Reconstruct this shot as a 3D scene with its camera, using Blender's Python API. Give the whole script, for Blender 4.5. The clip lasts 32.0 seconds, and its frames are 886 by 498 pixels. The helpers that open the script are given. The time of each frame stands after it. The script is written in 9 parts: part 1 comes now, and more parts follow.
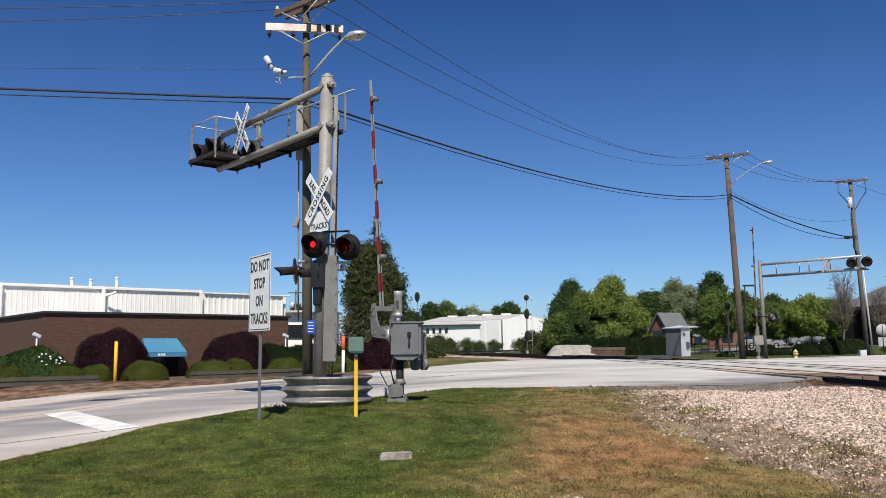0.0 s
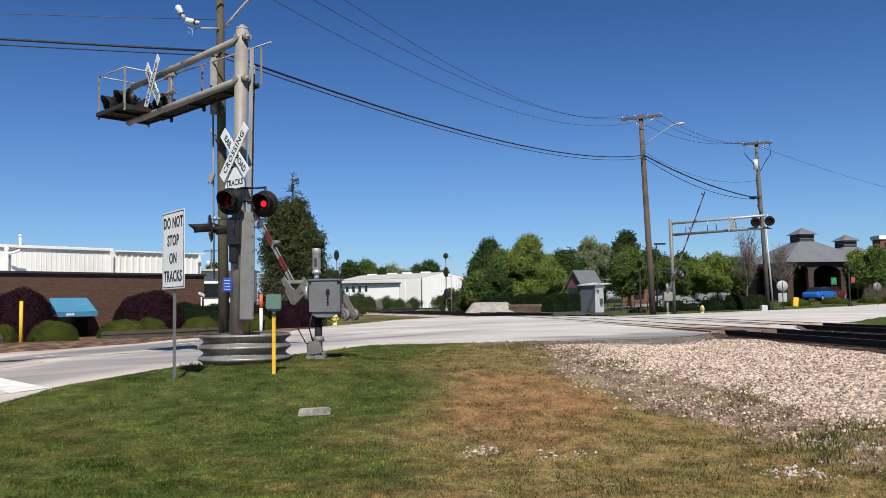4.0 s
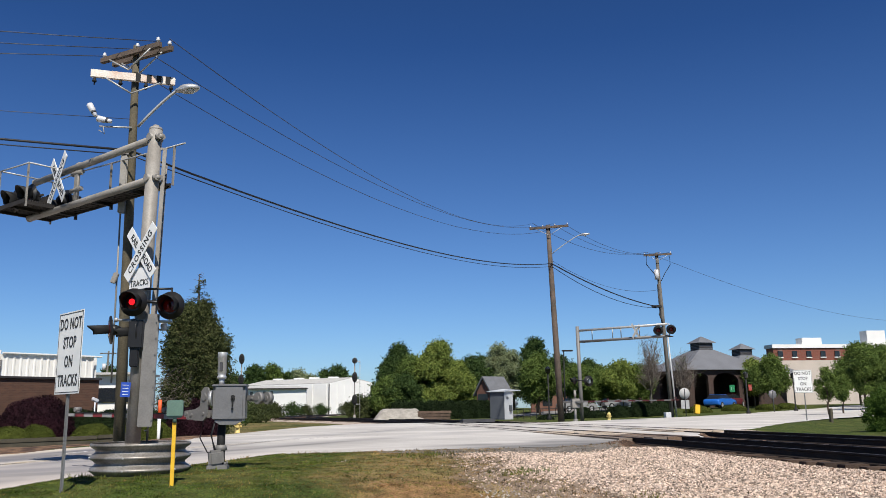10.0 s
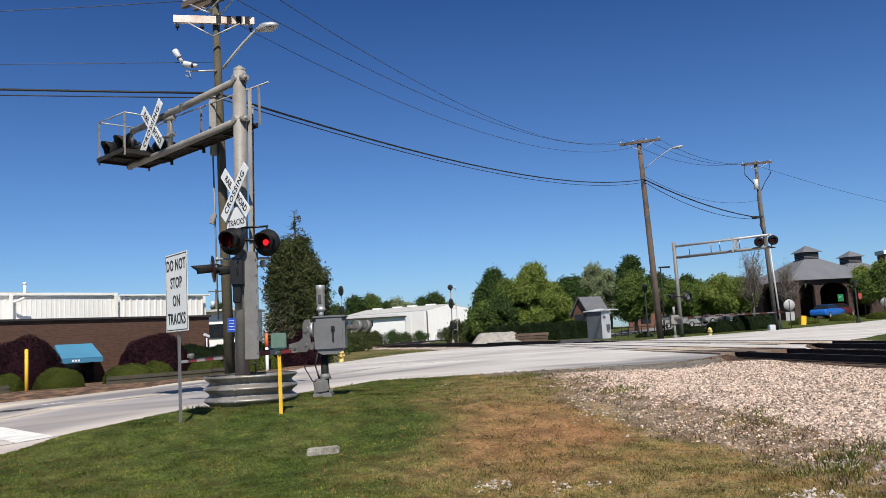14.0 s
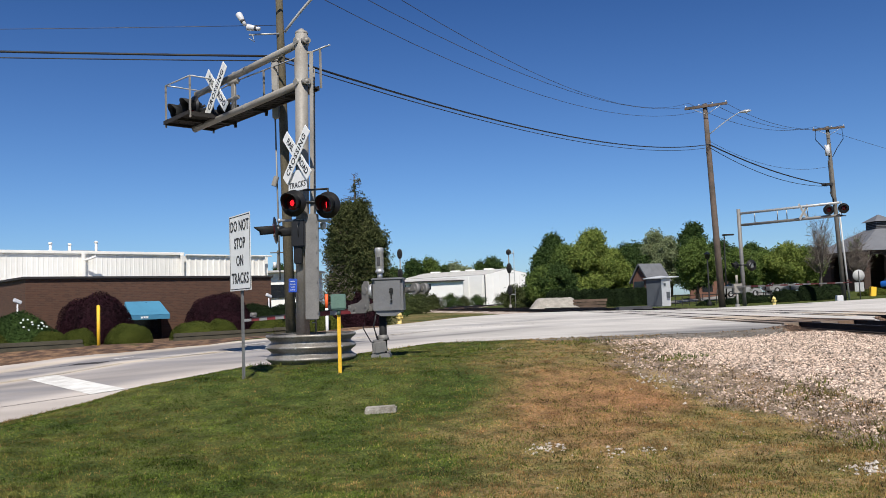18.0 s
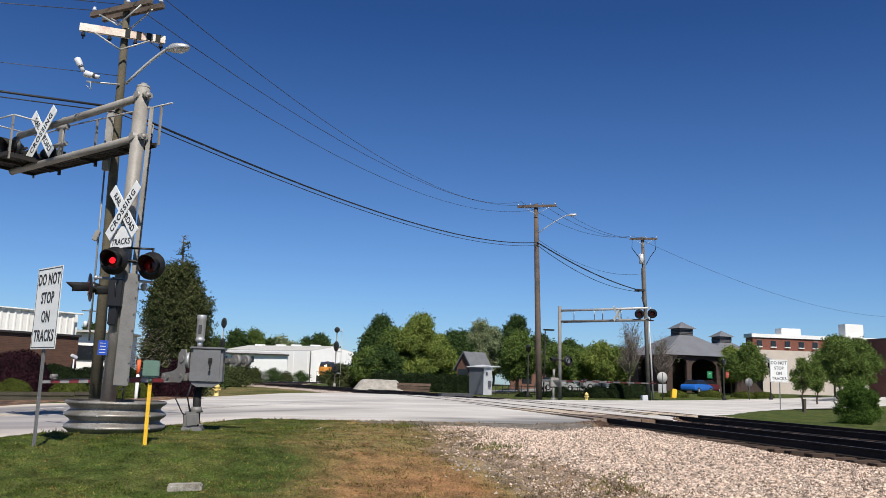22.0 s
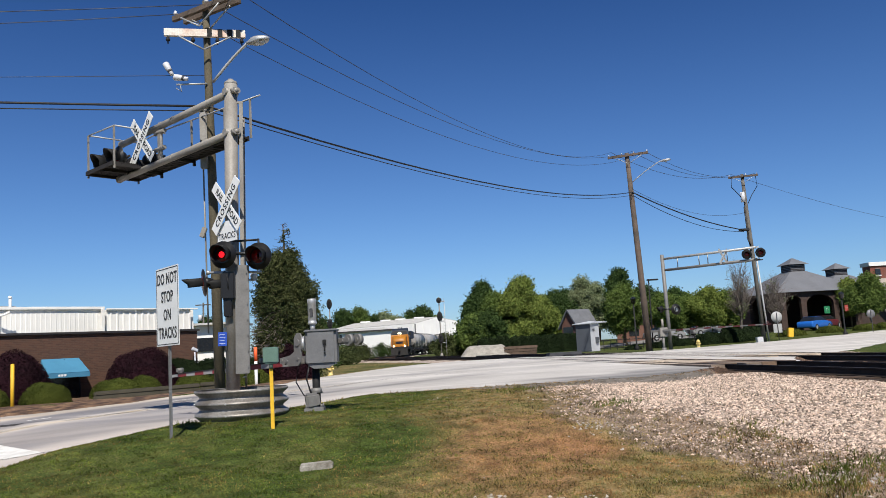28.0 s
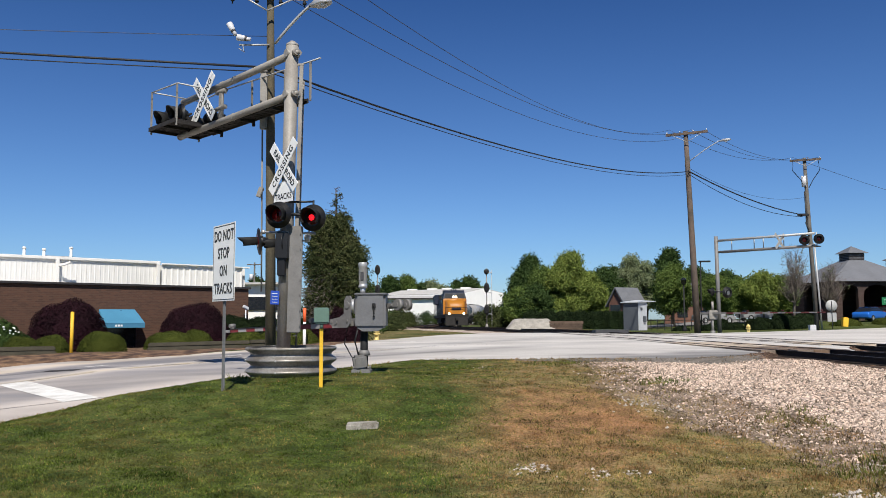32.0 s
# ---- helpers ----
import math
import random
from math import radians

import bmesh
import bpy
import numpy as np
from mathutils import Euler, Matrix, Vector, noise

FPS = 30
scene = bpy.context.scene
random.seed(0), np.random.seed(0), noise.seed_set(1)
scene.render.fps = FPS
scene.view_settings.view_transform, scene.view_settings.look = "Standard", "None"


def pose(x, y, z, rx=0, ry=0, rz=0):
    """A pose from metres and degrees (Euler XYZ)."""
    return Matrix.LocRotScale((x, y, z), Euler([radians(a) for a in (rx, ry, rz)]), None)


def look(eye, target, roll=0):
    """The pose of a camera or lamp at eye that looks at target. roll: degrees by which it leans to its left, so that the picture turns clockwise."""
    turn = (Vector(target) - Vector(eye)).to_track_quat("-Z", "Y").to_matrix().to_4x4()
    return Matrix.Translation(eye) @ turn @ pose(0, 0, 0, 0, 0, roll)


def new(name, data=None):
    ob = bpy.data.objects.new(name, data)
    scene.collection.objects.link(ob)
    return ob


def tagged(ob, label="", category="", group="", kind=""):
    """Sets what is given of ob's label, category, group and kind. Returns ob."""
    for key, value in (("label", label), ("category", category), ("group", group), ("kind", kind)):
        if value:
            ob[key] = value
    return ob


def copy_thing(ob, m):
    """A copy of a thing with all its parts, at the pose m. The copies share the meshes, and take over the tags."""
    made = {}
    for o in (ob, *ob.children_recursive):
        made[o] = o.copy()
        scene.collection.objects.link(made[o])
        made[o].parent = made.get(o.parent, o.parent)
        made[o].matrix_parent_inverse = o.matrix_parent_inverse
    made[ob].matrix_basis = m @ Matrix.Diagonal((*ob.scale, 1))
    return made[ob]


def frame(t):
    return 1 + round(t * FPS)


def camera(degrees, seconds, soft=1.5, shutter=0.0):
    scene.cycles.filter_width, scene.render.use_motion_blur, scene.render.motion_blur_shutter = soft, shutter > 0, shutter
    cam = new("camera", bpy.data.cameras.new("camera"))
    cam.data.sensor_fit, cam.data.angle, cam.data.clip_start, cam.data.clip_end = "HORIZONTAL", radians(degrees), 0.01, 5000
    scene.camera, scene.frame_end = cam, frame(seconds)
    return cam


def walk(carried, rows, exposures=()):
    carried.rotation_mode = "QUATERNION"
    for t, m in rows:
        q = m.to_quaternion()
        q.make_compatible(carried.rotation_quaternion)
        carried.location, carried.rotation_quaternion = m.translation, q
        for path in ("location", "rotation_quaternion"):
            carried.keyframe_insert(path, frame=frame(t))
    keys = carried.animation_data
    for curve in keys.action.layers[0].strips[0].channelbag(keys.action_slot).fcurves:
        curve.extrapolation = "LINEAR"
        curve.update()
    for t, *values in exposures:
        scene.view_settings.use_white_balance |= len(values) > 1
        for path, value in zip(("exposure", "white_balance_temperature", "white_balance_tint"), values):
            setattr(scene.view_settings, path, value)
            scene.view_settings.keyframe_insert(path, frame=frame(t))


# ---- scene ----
cam = camera(56.62, 32.0, soft=0.65)
PATH = [
    (0.0, pose(0.013, 0.024, 1.614, 96.81, 0.56, 5.00)),
    (0.5, pose(0.034, 0.033, 1.623, 95.96, 2.92, 8.18)),
    (1.0, pose(0.030, -0.004, 1.607, 96.15, 2.89, 8.29)),
    (1.5, pose(0.026, 0.007, 1.611, 96.35, 2.19, 7.64)),
    (2.0, pose(0.038, -0.007, 1.620, 96.97, 1.46, 5.72)),
    (2.5, pose(0.038, -0.019, 1.613, 96.67, 1.49, 2.93)),
    (3.0, pose(0.057, -0.013, 1.618, 95.36, 1.54, 0.02)),
    (3.5, pose(0.053, -0.018, 1.605, 94.06, 1.58, -1.10)),
    (4.0, pose(0.036, -0.025, 1.591, 93.84, 0.94, -0.56)),
    (4.5, pose(0.047, -0.008, 1.601, 94.39, 0.92, 0.50)),
    (6.5, pose(0.033, -0.010, 1.602, 94.18, 1.32, 2.40)),
    (7.0, pose(0.081, 0.006, 1.602, 94.68, 2.07, 2.29)),
    (7.5, pose(0.091, 0.018, 1.606, 94.95, 2.11, 2.51)),
    (8.0, pose(0.085, 0.027, 1.590, 94.39, 1.31, 2.88)),
    (8.5, pose(0.023, -0.001, 1.600, 94.42, 0.27, 1.45)),
    (9.0, pose(-0.000, -0.000, 1.600, 95.40, 0.35, -0.00)),
    (9.5, pose(-0.045, -0.000, 1.619, 97.69, 1.38, -2.33)),
    (10.0, pose(-0.005, -0.027, 1.601, 101.02, 0.82, -6.86)),
    (10.5, pose(0.003, -0.029, 1.606, 101.48, 1.19, -8.74)),
    (11.0, pose(-0.004, -0.034, 1.605, 100.99, 2.65, -7.78)),
    (11.5, pose(-0.017, 0.007, 1.592, 97.25, 3.49, -4.57)),
    (12.0, pose(-0.016, 0.007, 1.580, 94.02, 3.66, -2.90)),
    (12.5, pose(-0.019, -0.007, 1.581, 94.31, 3.19, -1.90)),
    (13.0, pose(-0.012, -0.003, 1.576, 94.77, 2.61, -0.86)),
    (13.5, pose(0.015, 0.012, 1.589, 94.86, 2.54, -0.14)),
    (14.0, pose(0.041, 0.025, 1.601, 96.06, 3.10, -0.12)),
    (14.5, pose(0.072, 0.018, 1.627, 98.51, 2.37, -4.99)),
    (16.5, pose(0.060, -0.000, 1.613, 95.59, 2.76, 1.65)),
    (17.0, pose(0.061, 0.002, 1.600, 94.99, 2.18, 3.29)),
    (17.5, pose(0.053, 0.003, 1.594, 94.15, 1.86, 3.87)),
    (18.0, pose(0.049, -0.009, 1.591, 93.75, 2.01, 3.88)),
    (18.5, pose(0.059, 0.002, 1.595, 93.73, 1.44, 3.18)),
    (19.0, pose(0.061, 0.001, 1.592, 94.73, 1.15, 2.75)),
    (19.5, pose(0.072, 0.003, 1.620, 98.05, 0.45, 0.88)),
    (20.0, pose(0.084, -0.008, 1.602, 99.68, -0.88, -2.97)),
    (20.5, pose(0.079, -0.027, 1.595, 100.16, -1.73, -5.57)),
    (21.0, pose(0.075, -0.041, 1.597, 99.86, -1.87, -6.85)),
    (21.5, pose(0.078, -0.040, 1.613, 99.19, -1.56, -7.48)),
    (22.0, pose(0.065, -0.044, 1.596, 99.23, -1.78, -8.21)),
    (22.5, pose(0.043, -0.050, 1.573, 97.79, -1.19, -5.97)),
    (23.0, pose(0.039, -0.013, 1.581, 94.29, 1.71, -0.82)),
    (23.5, pose(0.033, -0.010, 1.585, 93.58, 3.04, -0.11)),
    (24.0, pose(0.048, 0.036, 1.587, 93.96, 2.90, -0.03)),
    (24.5, pose(0.038, 0.059, 1.587, 94.80, 2.32, 1.09)),
    (25.0, pose(0.032, 0.058, 1.607, 97.61, 1.64, 1.00)),
    (25.5, pose(0.016, 0.035, 1.604, 99.49, 1.44, -0.27)),
    (27.5, pose(-0.037, 0.016, 1.623, 98.71, 3.19, -3.97)),
    (28.0, pose(-0.036, 0.047, 1.613, 96.91, 3.29, -0.95)),
    (28.5, pose(-0.051, 0.046, 1.613, 96.16, 3.04, 0.78)),
    (29.0, pose(-0.080, 0.025, 1.613, 96.27, 2.85, 1.92)),
    (29.5, pose(-0.082, 0.032, 1.612, 96.43, 2.46, 3.01)),
    (30.0, pose(-0.074, 0.042, 1.611, 95.84, 1.87, 3.90)),
    (30.5, pose(-0.089, 0.034, 1.605, 95.55, 1.18, 4.44)),
    (31.0, pose(-0.096, 0.036, 1.607, 95.59, 0.68, 5.03)),
    (31.5, pose(-0.092, 0.035, 1.602, 95.85, 0.57, 4.99)),
    (32.0, pose(-0.091, 0.012, 1.580, 94.96, 0.26, 2.16)),
]
walk(cam, PATH)

# ---- world, sun ----
SUN_ELEV, SHADOW_AZ = 50.0, (-0.10, 0.995)     # shadows fall away from the camera
world = bpy.data.worlds.new("sky")
scene.world = world
world.use_nodes = True
wn = world.node_tree
sky = wn.nodes.new("ShaderNodeTexSky")
sky.sky_type = "NISHITA"
sky.sun_disc = False
sky.sun_elevation = radians(SUN_ELEV)
sky.sun_rotation = math.atan2(-SHADOW_AZ[0], -SHADOW_AZ[1])
sky.altitude, sky.air_density, sky.dust_density, sky.ozone_density = 200, 1.0, 0.45, 5.5
wn.nodes["Background"].inputs[1].default_value = 0.05
tint = wn.nodes.new("ShaderNodeMix")
tint.data_type, tint.blend_type = "RGBA", "MULTIPLY"
tint.inputs[0].default_value = 1.0
tc = wn.nodes.new("ShaderNodeTexCoord")
sep = wn.nodes.new("ShaderNodeSeparateXYZ")
wn.links.new(tc.outputs["Generated"], sep.inputs[0])
ramp = wn.nodes.new("ShaderNodeValToRGB")      # a clear spring sky: pale low down, deep blue above
ramp.color_ramp.elements[0].position, ramp.color_ramp.elements[0].color = 0.0, (1.25, 1.58, 2.0, 1)
ramp.color_ramp.elements[1].position, ramp.color_ramp.elements[1].color = 0.42, (0.42, 0.765, 1.27, 1)
top = ramp.color_ramp.elements.new(0.95)
top.color = (0.3, 0.46, 0.66, 1)
wn.links.new(sep.outputs[2], ramp.inputs[0])
wn.links.new(ramp.outputs[0], tint.inputs[7])
wn.links.new(sky.outputs[0], tint.inputs[6])
wn.links.new(tint.outputs[2], wn.nodes["Background"].inputs[0])
sun = new("sun", bpy.data.lights.new("sun", "SUN"))
sun.data.energy, sun.data.angle, sun.data.color = 5.0, radians(0.53), (1.0, 0.95, 0.87)
ce = math.cos(radians(SUN_ELEV))
sun.matrix_world = look((-SHADOW_AZ[0] * ce * 50, -SHADOW_AZ[1] * ce * 50, 50 * math.sin(radians(SUN_ELEV))), (0, 0, 0))
scene.view_settings.exposure = 0.225


# ---- materials ----
def mat(name, col, rough=0.7, metal=0.0, var=0.25, scale=4.0, fine=60.0, bump=0.15, col2=None, emit=0.0, spec=0.4, rand=0.0, island=0.0):
    """A surface whose colour varies at two scales, with fine relief. col2: what the stains turn to."""
    m = bpy.data.materials.new(name)
    m.use_nodes = True
    nt = m.node_tree
    b = nt.nodes["Principled BSDF"]
    b.inputs["Roughness"].default_value = rough
    b.inputs["Metallic"].default_value = metal
    b.inputs["Specular IOR Level"].default_value = spec
    tc = nt.nodes.new("ShaderNodeTexCoord")
    big = nt.nodes.new("ShaderNodeTexNoise")
    big.inputs["Scale"].default_value, big.inputs["Detail"].default_value = scale, 5.0
    small = nt.nodes.new("ShaderNodeTexNoise")
    small.inputs["Scale"].default_value, small.inputs["Detail"].default_value = fine, 3.0
    for n in (big, small):
        nt.links.new(tc.outputs["Object"], n.inputs["Vector"])
    c2 = col2 or tuple(c * (1 - var) for c in col)
    mix = nt.nodes.new("ShaderNodeMix")
    mix.data_type = "RGBA"
    mix.inputs[6].default_value, mix.inputs[7].default_value = (*col, 1), (*c2, 1)
    ramp = nt.nodes.new("ShaderNodeMapRange")
    ramp.inputs[1].default_value, ramp.inputs[2].default_value = 0.38, 0.68
    nt.links.new(big.outputs["Fac"], ramp.inputs[0])
    nt.links.new(ramp.outputs[0], mix.inputs[0])
    hsv = nt.nodes.new("ShaderNodeHueSaturation")
    val = nt.nodes.new("ShaderNodeMapRange")
    val.inputs[3].default_value, val.inputs[4].default_value = 1 - var * 0.7, 1 + var * 0.7
    val.inputs[1].default_value, val.inputs[2].default_value = 0.3, 0.7
    nt.links.new(small.outputs["Fac"], val.inputs[0])
    last = val.outputs[0]
    for amount, node, out in ((rand, "ShaderNodeObjectInfo", "Random"), (island, "ShaderNodeNewGeometry", "Random Per Island")):
        if amount:
            inf = nt.nodes.new(node)
            r = nt.nodes.new("ShaderNodeMapRange")
            r.inputs[3].default_value, r.inputs[4].default_value = 1 - amount, 1 + amount
            nt.links.new(inf.outputs[out], r.inputs[0])
            mul = nt.nodes.new("ShaderNodeMath")
            mul.operation = "MULTIPLY"
            nt.links.new(last, mul.inputs[0])
            nt.links.new(r.outputs[0], mul.inputs[1])
            last = mul.outputs[0]
    nt.links.new(last, hsv.inputs["Value"])
    nt.links.new(mix.outputs[2], hsv.inputs["Color"])
    nt.links.new(hsv.outputs[0], b.inputs["Base Color"])
    if bump:
        bp = nt.nodes.new("ShaderNodeBump")
        bp.inputs["Strength"].default_value, bp.inputs["Distance"].default_value = bump, 0.02
        nt.links.new(small.outputs["Fac"], bp.inputs["Height"])
        nt.links.new(bp.outputs[0], b.inputs["Normal"])
    if emit:
        b.inputs["Emission Color"].default_value = (*col, 1)
        b.inputs["Emission Strength"].default_value = emit
    return m


def leafmat(name, col, col2, trans=0.25):
    """Leaves: a colour for each leaf between two, some light passing through."""
    m = bpy.data.materials.new(name)
    m.use_nodes = True
    nt = m.node_tree
    b = nt.nodes["Principled BSDF"]
    b.inputs["Roughness"].default_value, b.inputs["Specular IOR Level"].default_value = 0.85, 0.1
    geo = nt.nodes.new("ShaderNodeNewGeometry")
    mix = nt.nodes.new("ShaderNodeMix")
    mix.data_type = "RGBA"
    mix.inputs[6].default_value, mix.inputs[7].default_value = (*col, 1), (*col2, 1)
    tc = nt.nodes.new("ShaderNodeTexCoord")
    nz = nt.nodes.new("ShaderNodeTexNoise")
    nz.inputs["Scale"].default_value, nz.inputs["Detail"].default_value = 1.1, 4.0
    nt.links.new(tc.outputs["Object"], nz.inputs["Vector"])
    rg = nt.nodes.new("ShaderNodeMapRange")
    rg.inputs[1].default_value, rg.inputs[2].default_value, rg.inputs[3].default_value, rg.inputs[4].default_value = 0.35, 0.65, -0.35, 0.45
    nt.links.new(nz.outputs["Fac"], rg.inputs[0])
    ad = nt.nodes.new("ShaderNodeMath")
    ad.use_clamp = True
    nt.links.new(geo.outputs["Random Per Island"], ad.inputs[0])
    nt.links.new(rg.outputs[0], ad.inputs[1])
    nt.links.new(ad.outputs[0], mix.inputs[0])
    tr = nt.nodes.new("ShaderNodeBsdfTranslucent")
    ms = nt.nodes.new("ShaderNodeMixShader")
    ms.inputs[0].default_value = trans
    nt.links.new(mix.outputs[2], b.inputs["Base Color"])
    nt.links.new(mix.outputs[2], tr.inputs["Color"])
    nt.links.new(b.outputs[0], ms.inputs[1])
    nt.links.new(tr.outputs[0], ms.inputs[2])
    nt.links.new(ms.outputs[0], nt.nodes["Material Output"].inputs[0])
    return m


M = {}
M["steel"] = mat("galvanised steel", (0.3, 0.282, 0.255), 0.6, 0.15, 0.14, 2.2, 30, 0.03, col2=(0.22, 0.2, 0.175))
M["steel_light"] = mat("bright galvanised steel", (0.45, 0.45, 0.44), 0.5, 0.3, 0.15, 5, 60, 0.05)
M["casting"] = mat("dull grey casting", (0.2, 0.193, 0.185), 0.6, 0.2, 0.18, 5, 40, 0.03)
M["grating"] = mat("dark weathered grating", (0.032, 0.028, 0.026), 0.8, 0.2, 0.3, 6, 50, 0.1)
M["black"] = mat("black enamel", (0.012, 0.012, 0.013), 0.42, 0.0, 0.3, 5, 50, 0.03)
M["blackmatte"] = mat("matt black paint", (0.012, 0.012, 0.012), 0.75, 0.0, 0.3, 5, 50, 0.05)
M["white"] = mat("white reflective sheeting", (0.8, 0.8, 0.78), 0.5, 0, 0.06, 6, 80, 0.01)
M["ink"] = mat("black sign ink", (0.02, 0.02, 0.02), 0.6, 0, 0.1, 6, 80, 0.0)
M["red_off"] = mat("dark red lens", (0.12, 0.006, 0.006), 0.2, 0, 0.2, 9, 120, 0.02)
M["red_on"] = mat("lit red lens", (1.0, 0.012, 0.02), 0.3, 0, 0.0, 9, 120, 0.0, emit=1.5)
M["flash_disc_back"] = mat("dull red disc back", (0.08, 0.006, 0.006), 0.5, 0, 0.1, 9, 120, 0.0)
M["corr"] = mat("corrugated galvanised pipe", (0.3, 0.285, 0.265), 0.46, 0.45, 0.3, 2.5, 30, 0.05, col2=(0.17, 0.15, 0.13))
M["soil"] = mat("dry soil", (0.16, 0.11, 0.075), 0.95, 0, 0.35, 3, 40, 0.4)
M["grey"] = mat("grey enamel", (0.17, 0.17, 0.175), 0.5, 0.2, 0.15, 3, 40, 0.04)
M["greydark"] = mat("dark grey enamel", (0.075, 0.075, 0.08), 0.55, 0.2, 0.2, 3, 40, 0.06)
M["aluminium"] = mat("cast aluminium", (0.5, 0.5, 0.5), 0.45, 0.5, 0.2, 4, 50, 0.05)
M["yellow"] = mat("yellow paint", (0.75, 0.45, 0.03), 0.55, 0, 0.12, 4, 50, 0.04)
M["green_box"] = mat("grey-green enamel", (0.12, 0.2, 0.16), 0.55, 0.1, 0.15, 5, 50, 0.04)
M["orange"] = mat("orange plastic", (0.8, 0.12, 0.03), 0.5, 0, 0.1, 5, 50, 0.02)
M["red_paint"] = mat("red reflective tape", (0.2, 0.02, 0.025), 0.5, 0, 0.15, 5, 50, 0.02)
M["blue"] = mat("blue sign", (0.02, 0.07, 0.4), 0.5, 0, 0.1, 5, 50, 0.02)
M["pole"] = mat("weathered treated pole", (0.13, 0.095, 0.075), 0.9, 0, 0.3, 2, 30, 0.35, col2=(0.08, 0.065, 0.052))
M["pole_old"] = mat("greenish weathered pole", (0.115, 0.095, 0.062), 0.9, 0, 0.3, 2, 30, 0.35, col2=(0.075, 0.066, 0.042))
M["wire"] = mat("black cable", (0.015, 0.015, 0.017), 0.6, 0, 0.1, 1, 20, 0)
M["wire_thin"] = mat("grey conductor", (0.06, 0.06, 0.07), 0.5, 0.3, 0.1, 1, 20, 0)
M["porcelain"] = mat("porcelain", (0.6, 0.6, 0.62), 0.3, 0, 0.1, 8, 50, 0)
M["rail"] = mat("rusty rail side", (0.035, 0.024, 0.018), 0.8, 0.1, 0.4, 3, 50, 0.1)
M["railtop"] = mat("worn rail head", (0.075, 0.062, 0.055), 0.55, 0.3, 0.2, 4, 60, 0.02)
M["tie"] = mat("creosoted timber", (0.085, 0.056, 0.04), 0.95, 0, 0.4, 2, 30, 0.4, rand=0.35)
M["leaf_pear"] = leafmat("spring leaves", (0.06, 0.098, 0.022), (0.145, 0.2, 0.05))
M["leaf_lime"] = leafmat("lime spring leaves", (0.095, 0.135, 0.028), (0.235, 0.285, 0.068))
M["leaf_dark"] = leafmat("dark leaves", (0.02, 0.04, 0.012), (0.07, 0.112, 0.032), 0.2)
M["leaf_pine"] = leafmat("cedar needles", (0.022, 0.034, 0.012), (0.1, 0.11, 0.042), 0.15)
M["leaf_bur"] = leafmat("burgundy leaves", (0.010, 0.004, 0.006), (0.028, 0.009, 0.014), 0.06)
M["leaf_box"] = leafmat("clipped green leaves", (0.034, 0.046, 0.008), (0.085, 0.1, 0.019), 0.08)
M["leaf_pale"] = leafmat("pale new leaves", (0.16, 0.2, 0.1), (0.25, 0.28, 0.15))
M["leaf_hedge"] = leafmat("dark evergreen hedge leaves", (0.007, 0.013, 0.005), (0.02, 0.033, 0.011), 0.08)
M["twig"] = mat("bare twigs", (0.17, 0.14, 0.118), 0.9, 0, 0.2, 3, 30, 0.1)
M["bark"] = mat("bark", (0.1, 0.075, 0.055), 0.95, 0, 0.3, 3, 30, 0.4)


# ---- building tools ----
ORG = {}


def thing(name, at, label, category, group="", kind=""):
    """An empty at a thing's base; its parts are built in world places."""
    ob = new(name)
    ob.empty_display_size = 0.2
    ob.location = at
    ORG[ob.name] = Vector(at)
    return tagged(ob, label, category, group, kind)


def mesh_of(bm, name, mats, smooth=False):
    me = bpy.data.meshes.new(name)
    if smooth:
        for f in bm.faces:
            f.smooth = True
    bm.to_mesh(me)
    bm.free()
    for m in mats if isinstance(mats, (list, tuple)) else (mats,):
        me.materials.append(m)
    return me


def part(name, bm, material, parent, label="", smooth=False, pivot=None):
    """Links bm, built in world places, as one mesh under a thing or a part. pivot: the place its own origin takes."""
    base = ORG[parent.name]
    at = Vector(pivot) if pivot is not None else base
    bmesh.ops.translate(bm, verts=bm.verts, vec=-at)
    ob = new(name, mesh_of(bm, name, material, smooth))
    ob.parent = parent
    ob.location = at - base
    ORG[ob.name] = at
    if label:
        ob["label"] = label
    return ob


def solo(name, bm, material, at, label, category, group="", kind="", smooth=False):
    """A thing of one mesh, built in world places."""
    bmesh.ops.translate(bm, verts=bm.verts, vec=-Vector(at))
    ob = new(name, mesh_of(bm, name, material, smooth))
    ob.location = at
    ORG[ob.name] = Vector(at)
    return tagged(ob, label, category, group, kind)


def frame_of(x_axis, z_axis=(0, 0, 1)):
    """A turn whose x lies along x_axis and whose z is as near z_axis as can be."""
    x = Vector(x_axis).normalized()
    y = Vector(z_axis).cross(x).normalized()
    z = x.cross(y)
    return Matrix((x, y, z)).transposed().to_4x4()


def box(bm, c, size, turn=None, bevel=0.0, mi=0):
    """A box round c; turn: its 4x4 turn."""
    m = Matrix.Translation(c) @ (turn or Matrix()) @ Matrix.Diagonal((*size, 1))
    r = bmesh.ops.create_cube(bm, size=1.0, matrix=m)
    vs = r["verts"]
    fs = {f for v in vs for f in v.link_faces}
    if bevel:
        es = {e for v in vs for e in v.link_edges}
        out = bmesh.ops.bevel(bm, geom=list(es), offset=bevel, segments=2, affect="EDGES", clamp_overlap=True)
        fs = set(out["faces"]) | {f for f in fs if f.is_valid}
    for f in fs:
        if f.is_valid:
            f.material_index = mi
    return bm


